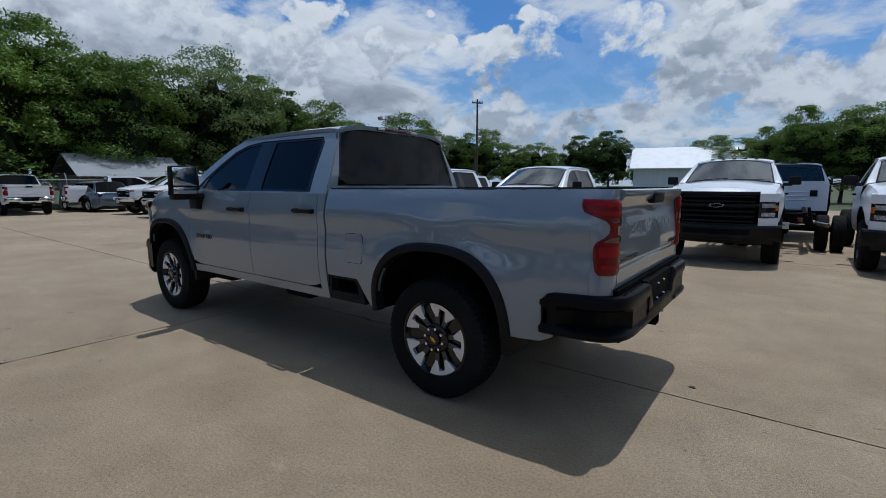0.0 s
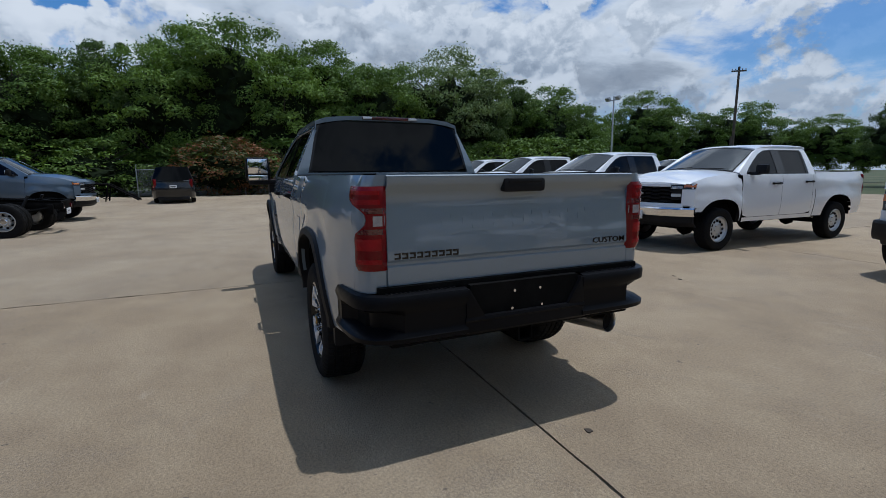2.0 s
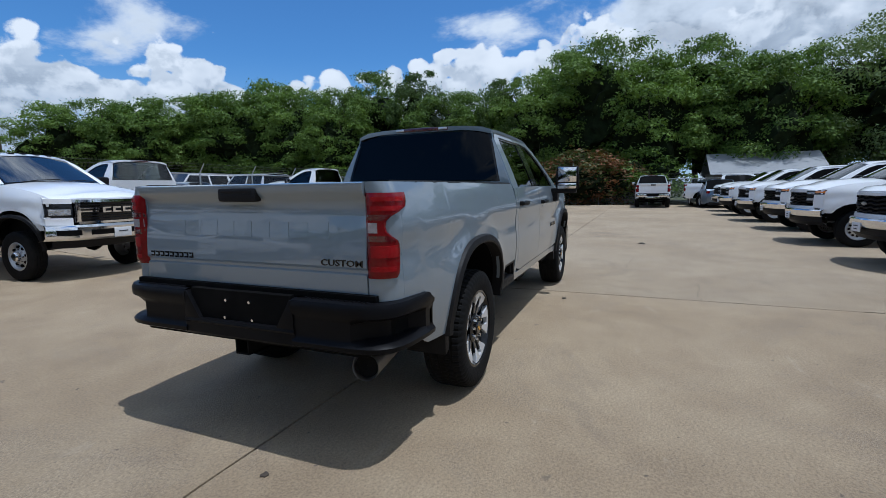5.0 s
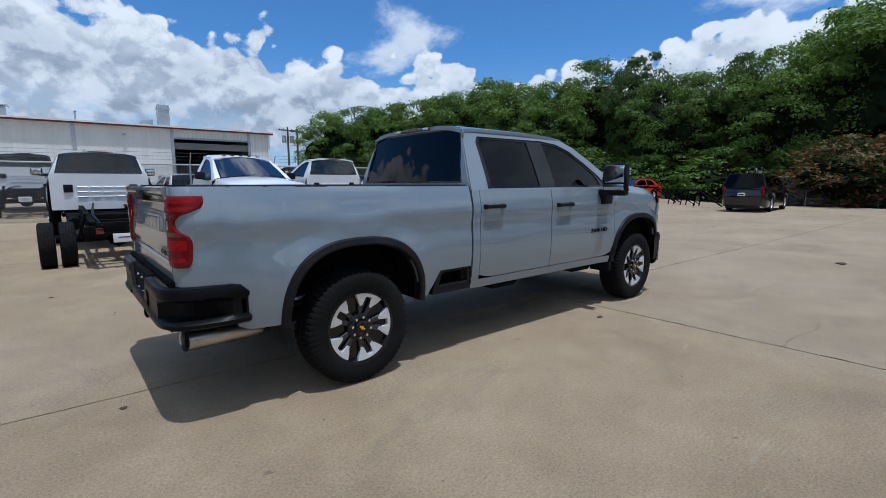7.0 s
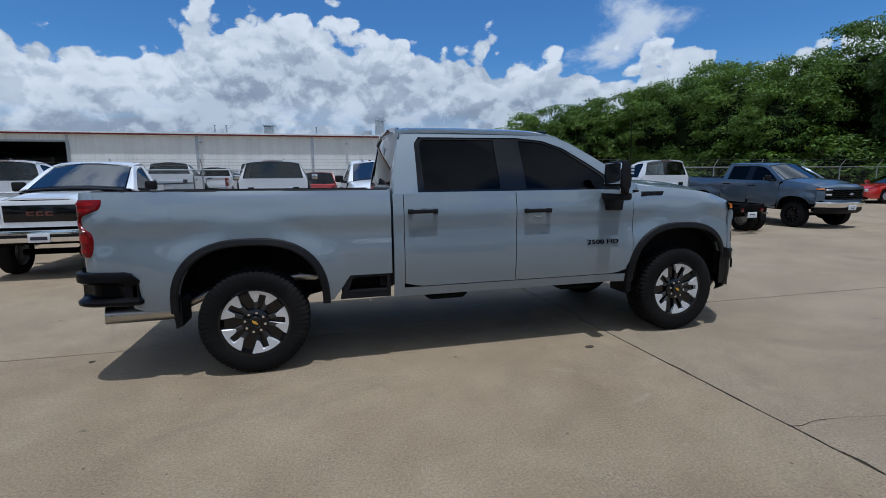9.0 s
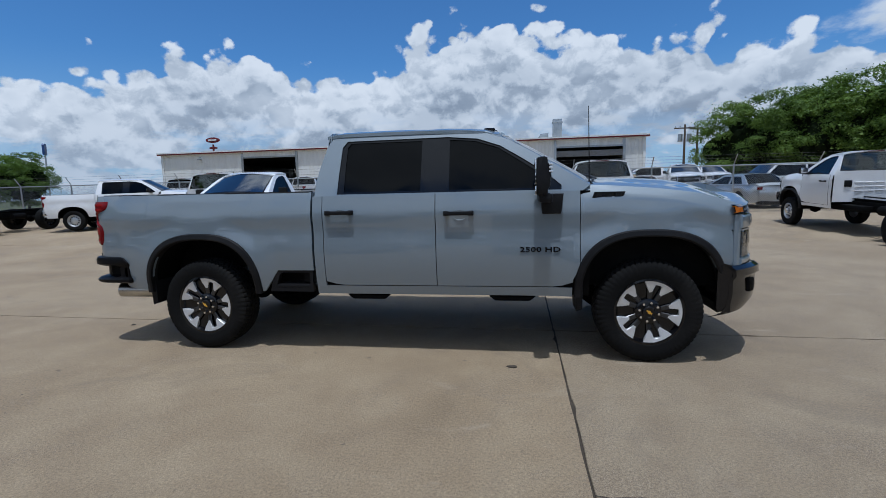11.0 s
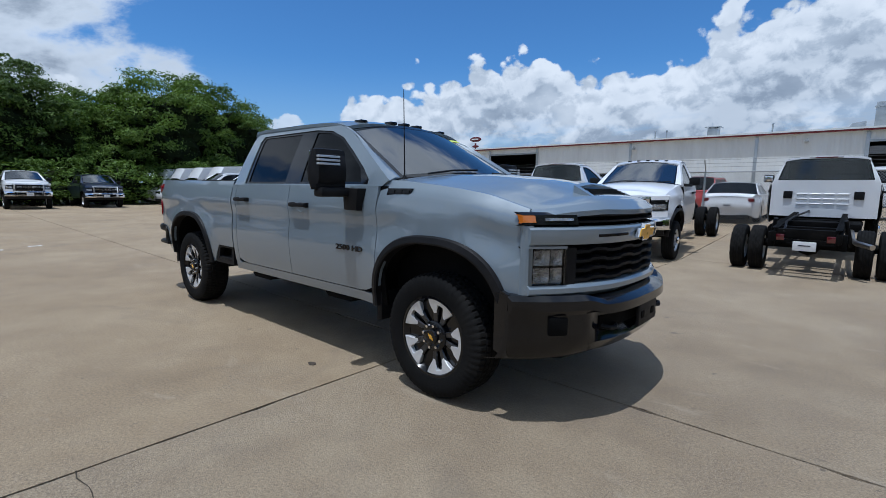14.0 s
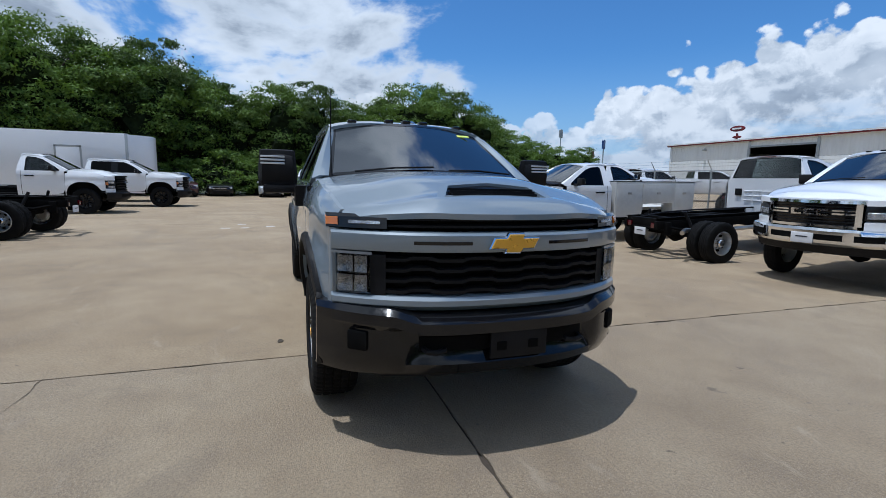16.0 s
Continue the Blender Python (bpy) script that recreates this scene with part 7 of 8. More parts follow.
chassis = pickup(Spec(fine=1, wb=4.5, R=0.42, cab="regular", bed="frame", front="chrome", glass=CLEARG, wheel="dual", lights=True), "chassis_truck", "white chassis cab with chrome grille surround and bumper", "chassis cabs", (2.25, 7.55), -86, 0.10)
for x, y, a in ((-0.75, 11.6, 90), (5.5, 12.2, 90), (12.2, 11.1, 90), (-1.75, -15.1, -90), (-6.3, -11.3, -90), (-7.3, 11.6, 90), (-5.9, 20.4, 90), (-2.3, 21.3, 90)):
    again(chassis, x, y, a, "white chassis cab with bare frame and dual rear wheels")
again(chassis, 18.6, 36.0, -90, "white chassis cab facing the yard's gate")
again(chassis, 13.2, 26.4, -100, "white chassis cab parked in the yard facing out")
again(chassis, -28.6, 1.1, 0, "white chassis cab at the edge of the trees")
pickup(Spec(wheel="black", paint=BLUEGREY, **LD), "pickup_truck", "blue-grey crew-cab pickup with black wheels", "", (16.2, 6.9), -90, 0.0)
pickup(Spec(wheel="steel", paint=NAVY, wb=3.57, R=0.40, tw=0.265, arch=1.0, over=1.0, front="chrome"), "pickup_truck", "dark navy pickup with chrome front", "", (-29.2, 4.7), 0, 0.0)


# ---- the old white service truck ----
def service_truck():
    s = Spec(wb=3.45, R=0.385, tw=0.24, arch=0.98, cab="regular", bed="none", front="none", wheel="steel", screen=SCREEN)
    root = thing("service_truck", "old white service truck with a scuffed utility body", "service truck")
    build_cab(s, root)
    edge_parts = build_old_nose(s, root)
    build_wheels(s, root)
    build_mirrors(s, root)
    build_handles(s, root)
    x0, x1 = s.xa - 1.25, s.xc - 0.10
    for sgn in (-1, 1):
        b = part("tool_locker", slab([(x0, 0.62), (s.xa - 0.55, 0.62), (s.xa - 0.50, 0.98), (s.xa + 0.50, 0.98), (s.xa + 0.55, 0.62), (x1, 0.62), (x1, 1.55), (x0, 1.55)], "y", sgn * 0.62, sgn * 1.03, 0.01), RUSTY, root, "scuffed white tool locker")
        cuts = [x0 + 0.03, x0 + 0.70, s.xa + 0.55, x1 - 0.03]
        for a, c in zip(cuts, cuts[1:]):
            d = part("locker_door", block(a + 0.015, c - 0.015, sgn * 1.028, sgn * 1.042, 1.02 if a < s.xa + 0.5 and c > s.xa - 0.5 else 0.68, 1.50, 0.006), RUSTY, b)
            part("latch", block((a + c) / 2 - 0.06, (a + c) / 2 + 0.06, sgn * 1.04, sgn * 1.052, 1.22, 1.28, 0.01), STEEL, d)
    part("body_floor", block(x0, x1, -0.62, 0.62, 0.78, 0.86), RUSTY, root)
    part("bulkhead", block(x1 - 0.04, x1, -0.62, 0.62, 0.8, 1.5), RUSTY, root)
    part("tail_board", block(x0, x0 + 0.05, -0.62, 0.62, 0.8, 1.25), RUSTY, root)
    part("locker_lid", join(block(x0, x1, -1.04, -0.60, 1.55, 1.57), block(x0, x1, 0.60, 1.04, 1.55, 1.57)), TRIM, root)
    part("rear_bumper", block(x0 - 0.22, x0, -1.0, 1.0, 0.52, 0.66, 0.02), STEEL, root)
    return put_truck(root, (-3.95, 5.15), -90)


def build_old_nose(s, root):
    body = s.paint
    square = ((3.45, 1.40), (3.74, 1.40), (4.38, 1.37), (4.90, 1.31))
    def fender_lo(x):
        z = arch_z(s, XF, x)
        return max(z, 0.60 if x < XF else 0.72 if x > XF + 0.5 else 0)

    both("fender", lambda: panel(s, 3.482, 4.86, fender_lo, lambda x: line(square, x), rows=12, centres=(XF,), roll=0.04), body, root)
    rows = []
    for k in range(15):
        x = lerp(3.56, 4.88, k / 14)
        w = side_y(s, min(x, 4.6), 1.3) - 0.05
        w -= 0.06 * max(0.0, (x - 4.3) / 0.58) ** 2
        rows.append([(x + 0.12 * (1 - u * u) * (1 - k / 14), w * u, line(square, x) + 0.045 * (1 - abs(u) ** 3) + (0.03 if abs(u) < 0.55 else 0.0)) for u in [-1 + j / 10 for j in range(21)]])
    part("hood", sheet(rows, 0.03, (0, 0, -1)), body, root)
    part("engine_bay", block(3.5, 4.80, -0.72, 0.72, 0.6, 1.26), FRAMEB, root)
    part("front_panel", block(4.84, 4.90, -0.86, 0.86, 0.90, 1.34, 0.015), body, root)
    part("grille", block(4.89, 4.92, -0.52, 0.52, 0.99, 1.27, 0.015), GLOSSB, root, "black grille")
    word_bars(root, REDDARK, -0.20, 0.20, 1.09, 1.165, 4.922, 3, name="grille_badge")
    for sgn in (-1, 1):
        for z in (1.045, 1.165):
            part("headlamp", block(4.88, 4.925, sgn * 0.55, sgn * 0.83, z, z + 0.09, 0.015), CLEARL, root, "square headlamp")
    part("front_bumper", block(4.86, 5.03, -0.97, 0.97, 0.66, 0.86, 0.03, 3), CHROME, root, "chrome front bumper")
    part("bumper_band", block(5.028, 5.038, -0.93, 0.93, 0.74, 0.79, 0.004), TRIM, root)
    pl = part("number_plate", block(5.036, 5.048, -0.155, 0.155, 0.66, 0.81, 0.004), PLATEW, root, "white plate with unreadable marks")
    part("plate_bar", block(5.047, 5.051, -0.12, 0.12, 0.70, 0.755), INK, pl, smooth=False)


RUSTY = material("scuffed_white_steel", (0.60, 0.60, 0.58), 0.55, vary=0.12, scale=3.0, dust=0.3)
service_truck()


# ---- a box trailer ----
def box_trailer(x, y, turn):
    root = thing("box_trailer", "white enclosed box trailer with a rounded nose", "trailer", at=(x, y, 0), turn=turn)
    part("box", block(-8.0, 0.0, -1.25, 1.25, 0.75, 3.55, 0.03), WHITE, root)
    nosep = [(0.0, -1.25), (0.55, -1.05), (0.95, -0.55), (1.05, 0.0), (0.95, 0.55), (0.55, 1.05), (0.0, 1.25)]
    part("nose", slab(nosep, "z", 0.8, 3.50, 0.05), WHITE, root, "rounded white nose")
    part("corner_post", join(block(-0.10, 0.03, -1.27, -1.20, 0.75, 3.55, 0.01), block(-0.10, 0.03, 1.20, 1.27, 0.75, 3.55, 0.01)), GALV, root)
    d = part("side_door", block(-3.1, -2.1, -1.265, -1.245, 0.85, 2.75, 0.006), WHITE, root)
    part("door_frame", join(block(-3.18, -3.10, -1.275, -1.24, 0.80, 2.85), block(-2.10, -2.02, -1.275, -1.24, 0.80, 2.85), block(-3.18, -2.02, -1.275, -1.24, 2.77, 2.86)), GALV, root)
    part("rub_rail", block(-8.0, 0.0, -1.27, -1.24, 0.74, 0.82), GALV, root)
    for xx in (-4.6, -5.5):
        for sgn in (-1, 1):
            wheel(root, (xx, sgn * 1.05, 0.38), "steel", 0.38, 0.22, sgn > 0)
    part("tongue", tube([(0.9, 0, 0.6), (2.2, 0, 0.55)], 0.06, 8), FRAMEB, root)
    part("jack", tube([(1.7, 0, 0.0), (1.7, 0, 0.9)], 0.04, 8), FRAMEB, root)
    part("frame", block(-8.0, 0.9, -1.0, 1.0, 0.55, 0.76), FRAMEB, root)


box_trailer(-23.0, -8.6, 90)

# ---- other parked vehicles ----
CARS = {
    # station: x as a share of the length from the tail, half-width, sill, shoulder, top of the body
    "sedan": dict(L=4.85, W=0.92, wb=2.83, R=0.335, fo=0.98, roof=1.455, belt=0.95, hood=0.93, cab=(0.10, 0.22, 0.50, 0.70), tail=1.02),
    "suv": dict(L=4.80, W=0.94, wb=2.85, R=0.365, fo=0.95, roof=1.70, belt=1.06, hood=1.04, cab=(0.015, 0.10, 0.56, 0.72), tail=1.12),
    "large_suv": dict(L=5.30, W=1.01, wb=2.95, R=0.40, fo=1.02, roof=1.92, belt=1.22, hood=1.15, cab=(0.008, 0.05, 0.60, 0.74), tail=1.25),
    "van": dict(L=5.95, W=1.02, wb=3.75, R=0.36, fo=0.95, roof=2.60, belt=1.30, hood=1.22, cab=(0.004, 0.02, 0.74, 0.88), tail=1.35),
}


def car(kind, name, label, category, colour, at, turn, group="", glassy=TINT, bright=True):
    c = CARS[kind]
    L, W, roof, belt, hood, R = c["L"], c["W"], c["roof"], c["belt"], c["hood"], c["R"]
    root = thing(name, label, category, group)
    xf = L / 2 - c["fo"]
    xr = xf - c["wb"]
    x_of = lambda f: -L / 2 + f * L  # noqa: E731
    c0, c1, c2, c3 = (x_of(f) for f in c["cab"])
    low = R * 0.62

    def plan(x):
        u = abs(x) / (L / 2)
        return W * (1 - 0.20 * max(0, (u - 0.80) / 0.20) ** 2.2)

    def deck(x):
        return line(((-L / 2, c["tail"] - 0.10), (-L / 2 + 0.12, c["tail"]), (c0 + 0.05, belt + 0.03), (c3, belt + 0.0), (c3 + 0.25, hood), (L / 2 - 0.30, hood - 0.10), (L / 2, hood - 0.26)), x)

    def lo(x):
        z = low
        for a in (xf, xr):
            d = abs(x - a) / (R * 1.16)
            if d < 1:
                z = max(z, low + (R * 2.10 - low) * (1 - d**2.6) ** 0.5)
        return z + 0.10 * max(0, abs(x) / (L / 2) - 0.93) / 0.07

    xs = set(-L / 2 + L * k / 40 for k in range(41))
    for a in (xf, xr):
        xs |= {a + R * 1.16 * math.cos(math.pi * k / 14) for k in range(15)}
    xs = sorted(xs)

    def flank():
        rows = []
        for x in xs:
            a, b = lo(x), deck(x)
            row = []
            for k in range(9):
                t = k / 8
                y = plan(x) * (0.955 + 0.045 * math.sin(math.pi * min(1, t * 1.15)) - 0.05 * max(0, t - 0.75) / 0.25)
                row.append((x, -y, lerp(a, b, t)))
            rows.append(row)
        return sheet(rows, 0.03, (0, 1, 0))

    both("body_side", flank, colour, root)
    top = [[(x, plan(x) * 0.952 * (-1 + j / 6), deck(x) + 0.035 * (1 - (-1 + j / 6) ** 2)) for j in range(13)] for x in xs]
    part("hood_and_deck", sheet(top, 0.02, (0, 0, -1)), colour, root)
    for end, sg in ((L / 2, 1), (-L / 2, -1)):
        face = [[(end + sg * (0.16 * (1 - (y / (W * 0.8)) ** 2) + (0.05 if 0.3 < k / 6 < 0.75 else 0.0)), y, lerp(lo(end * 0.995) + 0.0, deck(end), k / 6)) for y in [W * 0.79 * (-1 + j / 6) for j in range(13)]] for k in range(7)]
        part("bumper_face", sheet(face, 0.03, (-sg, 0, 0)), colour, root)
        part("lower_valance", block(end - sg * 0.25, end + sg * 0.13, -W * 0.70, W * 0.70, low - 0.05, low + 0.12, 0.03), TRIM, root)
    # cabin
    wr = lambda z: lerp(W * 0.93, W * 0.70, (z - belt) / (roof - belt)) if kind != "van" else lerp(W * 0.95, W * 0.86, (z - belt) / (roof - belt))  # noqa: E731
    zt = roof - 0.07
    loop = [(c0, deck(c0) - 0.02), (c1, zt), (c2, zt), (c3, belt - 0.02)]
    side = lambda x, z: Vector((x, -wr(z), z))  # noqa: E731
    n_open = 2 if kind != "van" else 1
    post = lerp(c1, c2, 0.52) if kind != "van" else c2 - 0.75
    h1 = [(lerp(c0, c1, 0.35) + 0.22, belt + 0.06), (c1 + 0.10, zt - 0.07), (post - 0.05, zt - 0.07), (post - 0.05, belt + 0.04)]
    h2 = [(post + 0.05, belt + 0.04), (post + 0.05, zt - 0.07), (c2 - 0.06, zt - 0.07), (c3 - 0.22, belt + 0.04)]
    if kind == "van":
        h2 = [(post + 0.05, belt + 0.10), (post + 0.05, zt - 0.72), (c2 + 0.05, zt - 0.72), (c3 - 0.18, belt + 0.10)]
    holes = [h1, h2] if n_open == 2 else [h2]
    both("cabin_side", lambda: holed(loop, holes, side, 0.03, (0, 1, 0)), colour, root)
    for h in holes:
        both("side_window", lambda: patch(h, lambda x, z: side(x, z) + Vector((0, 0.012, 0)), 0.004, (0, 1, 0)), glassy, root)
    rf = [[(lerp(c1, c2, k / 8), wr(zt) * (-1 + j / 5), zt + 0.07 * (1 - abs(-1 + j / 5) ** 2.4) * (0.75 + 0.25 * math.sin(math.pi * k / 8))) for j in range(11)] for k in range(9)]
    part("roof", sheet(rf, 0.03, (0, 0, -1)), colour, root)

    def pane(xa, za, xb, zb, inset):
        rows = []
        for k in range(6):
            t = lerp(inset, 1 - inset, k / 5)
            z = lerp(za, zb, t)
            rows.append([(lerp(xa, xb, t) + (0.06 * (1 - u * u) * (1 if xa > xb else -1)), wr(max(z, belt)) * (1 - 2.2 * inset * 0.3) * u, z + 0.05 * t * (1 - u * u)) for u in [-1 + j / 5 for j in range(11)]])
        return sheet(rows, 0.006, (-1 if xa > xb else 1, 0, 0))

    if kind == "van":
        zs = zt - 0.70
        xm = lerp(c3, c2, (zs - belt) / (zt - belt))
        part("windscreen", pane(c3, belt - 0.02, xm, zs, 0.0), SCREEN, root)
        part("brow", pane(xm, zs, c2, zt, 0.0), colour, root)
        part("rear_doors", pane(c0, deck(c0) - 0.03, c1, zt, 0.0), colour, root)
    else:
        part("windscreen", pane(c3, belt - 0.02, c2, zt, 0.0), SCREEN, root)
        part("rear_window", pane(c0, deck(c0) - 0.03, c1, zt, 0.03), glassy, root)
    part("cabin_floor", block(c0 + 0.2, c3 - 0.2, -W * 0.8, W * 0.8, low + 0.05, belt - 0.1), INTERIOR, root)
    for x in (lerp(c1, c2, 0.25), lerp(c1, c2, 0.75)):
        for y in (-0.38, 0.38):
            part("seat", join(block(x - 0.1, x + 0.1, y - 0.24, y + 0.24, belt - 0.2, belt + 0.22, 0.06), block(x - 0.07, x + 0.05, y - 0.12, y + 0.12, belt + 0.25, belt + 0.40, 0.03)), INTERIOR, root)
    # lamps, grille, plates, mirrors
    zh, zl = hood - 0.30, c["tail"] - 0.20
    for sgn in (-1, 1):
        part("headlamp", moved(block(-0.10, 0.05, -0.17, 0.17, -0.07, 0.07, 0.03), Matrix.Translation((L / 2 - 0.02, sgn * W * 0.66, zh)) @ Matrix.Rotation(sgn * radians(-22), 4, "Z")), CLEARL, root, "clear headlamp")
        tall = 0.20 if kind in ("large_suv", "van") else 0.065
        part("tail_lamp", moved(block(-0.03, 0.10, -0.15 if tall < 0.1 else -0.06, 0.15 if tall < 0.1 else 0.06, -tall, tall, 0.02), Matrix.Translation((-L / 2 - 0.03, sgn * W * (0.66 if tall < 0.1 else 0.80), zl)) @ Matrix.Rotation(sgn * radians(20), 4, "Z")), REDLENS, root, "red tail lamp")
        part("door_mirror", block(c3 - 0.35, c3 - 0.22, sgn * (W * 0.95), sgn * (W * 0.95 + 0.18), belt + 0.06, belt + 0.20, 0.04), colour if kind == "sedan" else TRIM, root)
        for x in (lerp(c1, c2, 0.35), lerp(c1, c2, 0.85)):
            part("door_handle", block(x - 0.09, x + 0.09, sgn * W * 0.985, sgn * (W * 0.985 + 0.03), belt - 0.12, belt - 0.09, 0.01), colour, root)
        for x in (xf, xr):
            wheel(root, (x, sgn * (W - 0.14), R), "steel", R, 0.22, sgn > 0, 0)
    part("grille", block(L / 2 + 0.10, L / 2 + 0.165, -0.40, 0.40, zh - 0.11, zh + 0.05, 0.02), GLOSSB, root)
    part("grille_bar", block(L / 2 + 0.16, L / 2 + 0.172, -0.38, 0.38, zh - 0.04, zh - 0.02), CHROME, root)
    part("bumper_intake", block(L / 2 + 0.14, L / 2 + 0.20, -0.55, 0.55, low + 0.10, low + 0.22, 0.02), TRIM, root)
    part("number_plate", block(-L / 2 - 0.225, -L / 2 - 0.20, -0.16, 0.16, zl - 0.25, zl - 0.10, 0.005), PLATEW, root, "white plate with unreadable marks")
    part("plate_bar", block(-L / 2 - 0.229, -L / 2 - 0.224, -0.11, 0.11, zl - 0.20, zl - 0.155), INK, root, smooth=False)
    root.matrix_basis = settled(*at, turn, 2.0)
    return root


car("large_suv", "large_suv", "black full-size sport utility vehicle beside the shrubs", "car", BLACKP, (27.0, 4.5), 4)
car("suv", "suv", "dark grey crossover with a bright plate", "car", BLUEGREY, (30.8, -6.3), 6)
car("sedan", "sedan", "red saloon car at the fence", "car", RED, (29.6, 13.0), 170)
car("sedan", "sedan", "silver saloon car behind the fence", "car", SILVER, (12.9, 18.6), 100)
car("large_suv", "large_suv", "white full-size sport utility vehicle", "car", WHITE, (17.5, 18.2), 75)
car("large_suv", "large_suv", "white long sport utility vehicle behind the fence", "car", WHITE, (15.9, 21.4), 185)
car("sedan", "sedan", "dark maroon saloon car with a pale plate", "car", MAROON, (8.6, 19.8), 88)
car("sedan", "sedan", "pale silver saloon car", "car", SILVER, (-32.2, -1.7), 0)
car("sedan", "sedan", "silver-blue saloon car in the fenced yard", "car", BLUEGREY, (17.4, 27.4), -90)
car("suv", "suv", "red sport utility vehicle in the fenced yard", "car", RED, (0.5, 22.6), 90)
car("sedan", "sedan", "white coupe in the fenced yard", "car", WHITE, (2.6, 18.2), 92)
car("sedan", "sedan", "black saloon car near the trees", "car", BLACKP, (-33.0, -5.6), 10)
car("suv", "suv", "dark red vehicle under the trees", "car", MAROON, (-31.0, -8.0), 20)
for k in range(4):
    car("van", "van", "white high-roof van in a row", "van", WHITE, (-25.6 - 2.95 * k, 11.9 - 0.1 * k), -90, "row of white vans")

# ---- trees ----
def leaf_material(name, dark, light, dry=None):
    m = bpy.data.materials.new(name)
    m.use_nodes = True
    n = Nodes(m.node_tree)
    r = n.add("ShaderNodeNewGeometry").outputs["Random Per Island"]
    o = n.add("ShaderNodeObjectInfo").outputs["Random"]
    at = n.add("ShaderNodeTexCoord").outputs["Object"]
    big = n.noise(at, 0.55, 3, 0.6)
    f = n.math("ADD", n.math("MULTIPLY", r, 0.55), n.math("ADD", n.math("MULTIPLY", big, 0.5), n.math("MULTIPLY", o, 0.25)))
    mid = tuple((a + b) / 2 for a, b in zip(dark, light))
    stops = [(0.15, dark), (0.55, mid), (0.95, light)]
    colour = n.ramp(f, stops)
    if dry:
        colour = n.mix(n.span(n.math("ADD", n.math("MULTIPLY", r, 0.4), big), 0.60, 0.76), colour, dry)
    b = n.add("ShaderNodeBsdfPrincipled", Roughness=0.55)
    b.inputs["Specular IOR Level"].default_value = 0.22
    n.put(b.inputs["Base Color"], colour)
    t = n.add("ShaderNodeBsdfTranslucent")
    n.put(t.inputs[0], n.mix(1.0, colour, (1.3, 1.35, 0.5), "MULTIPLY"))
    mix = n.add("ShaderNodeMixShader")
    mix.inputs[0].default_value = 0.22
    n.put(mix.inputs[1], b)
    n.put(mix.inputs[2], t)
    n.put(n.add("ShaderNodeOutputMaterial").inputs[0], mix)
    return m


LEAF = leaf_material("broad_leaves", (0.028, 0.064, 0.012), (0.160, 0.250, 0.044))
LEAF_PALE = leaf_material("willow_leaves", (0.058, 0.095, 0.033), (0.218, 0.288, 0.113))
LEAF_DARK = leaf_material("dark_leaves", (0.020, 0.044, 0.012), (0.102, 0.160, 0.036))
LEAF_DRY = leaf_material("half_dry_leaves", (0.03, 0.05, 0.014), (0.11, 0.12, 0.04), (0.20, 0.085, 0.04))
# dark colour paints the shade seen through gaps in the leaves
CROWN_SHADE = material("crown_core_shade", (0.012, 0.019, 0.007), 0.95, spec=0.1, vary=0.5, scale=9, bump=1.0, bump_scale=10)
BARK = material("bark", (0.055, 0.042, 0.032), 0.92, vary=0.3, scale=5, bump=0.8, bump_scale=14)


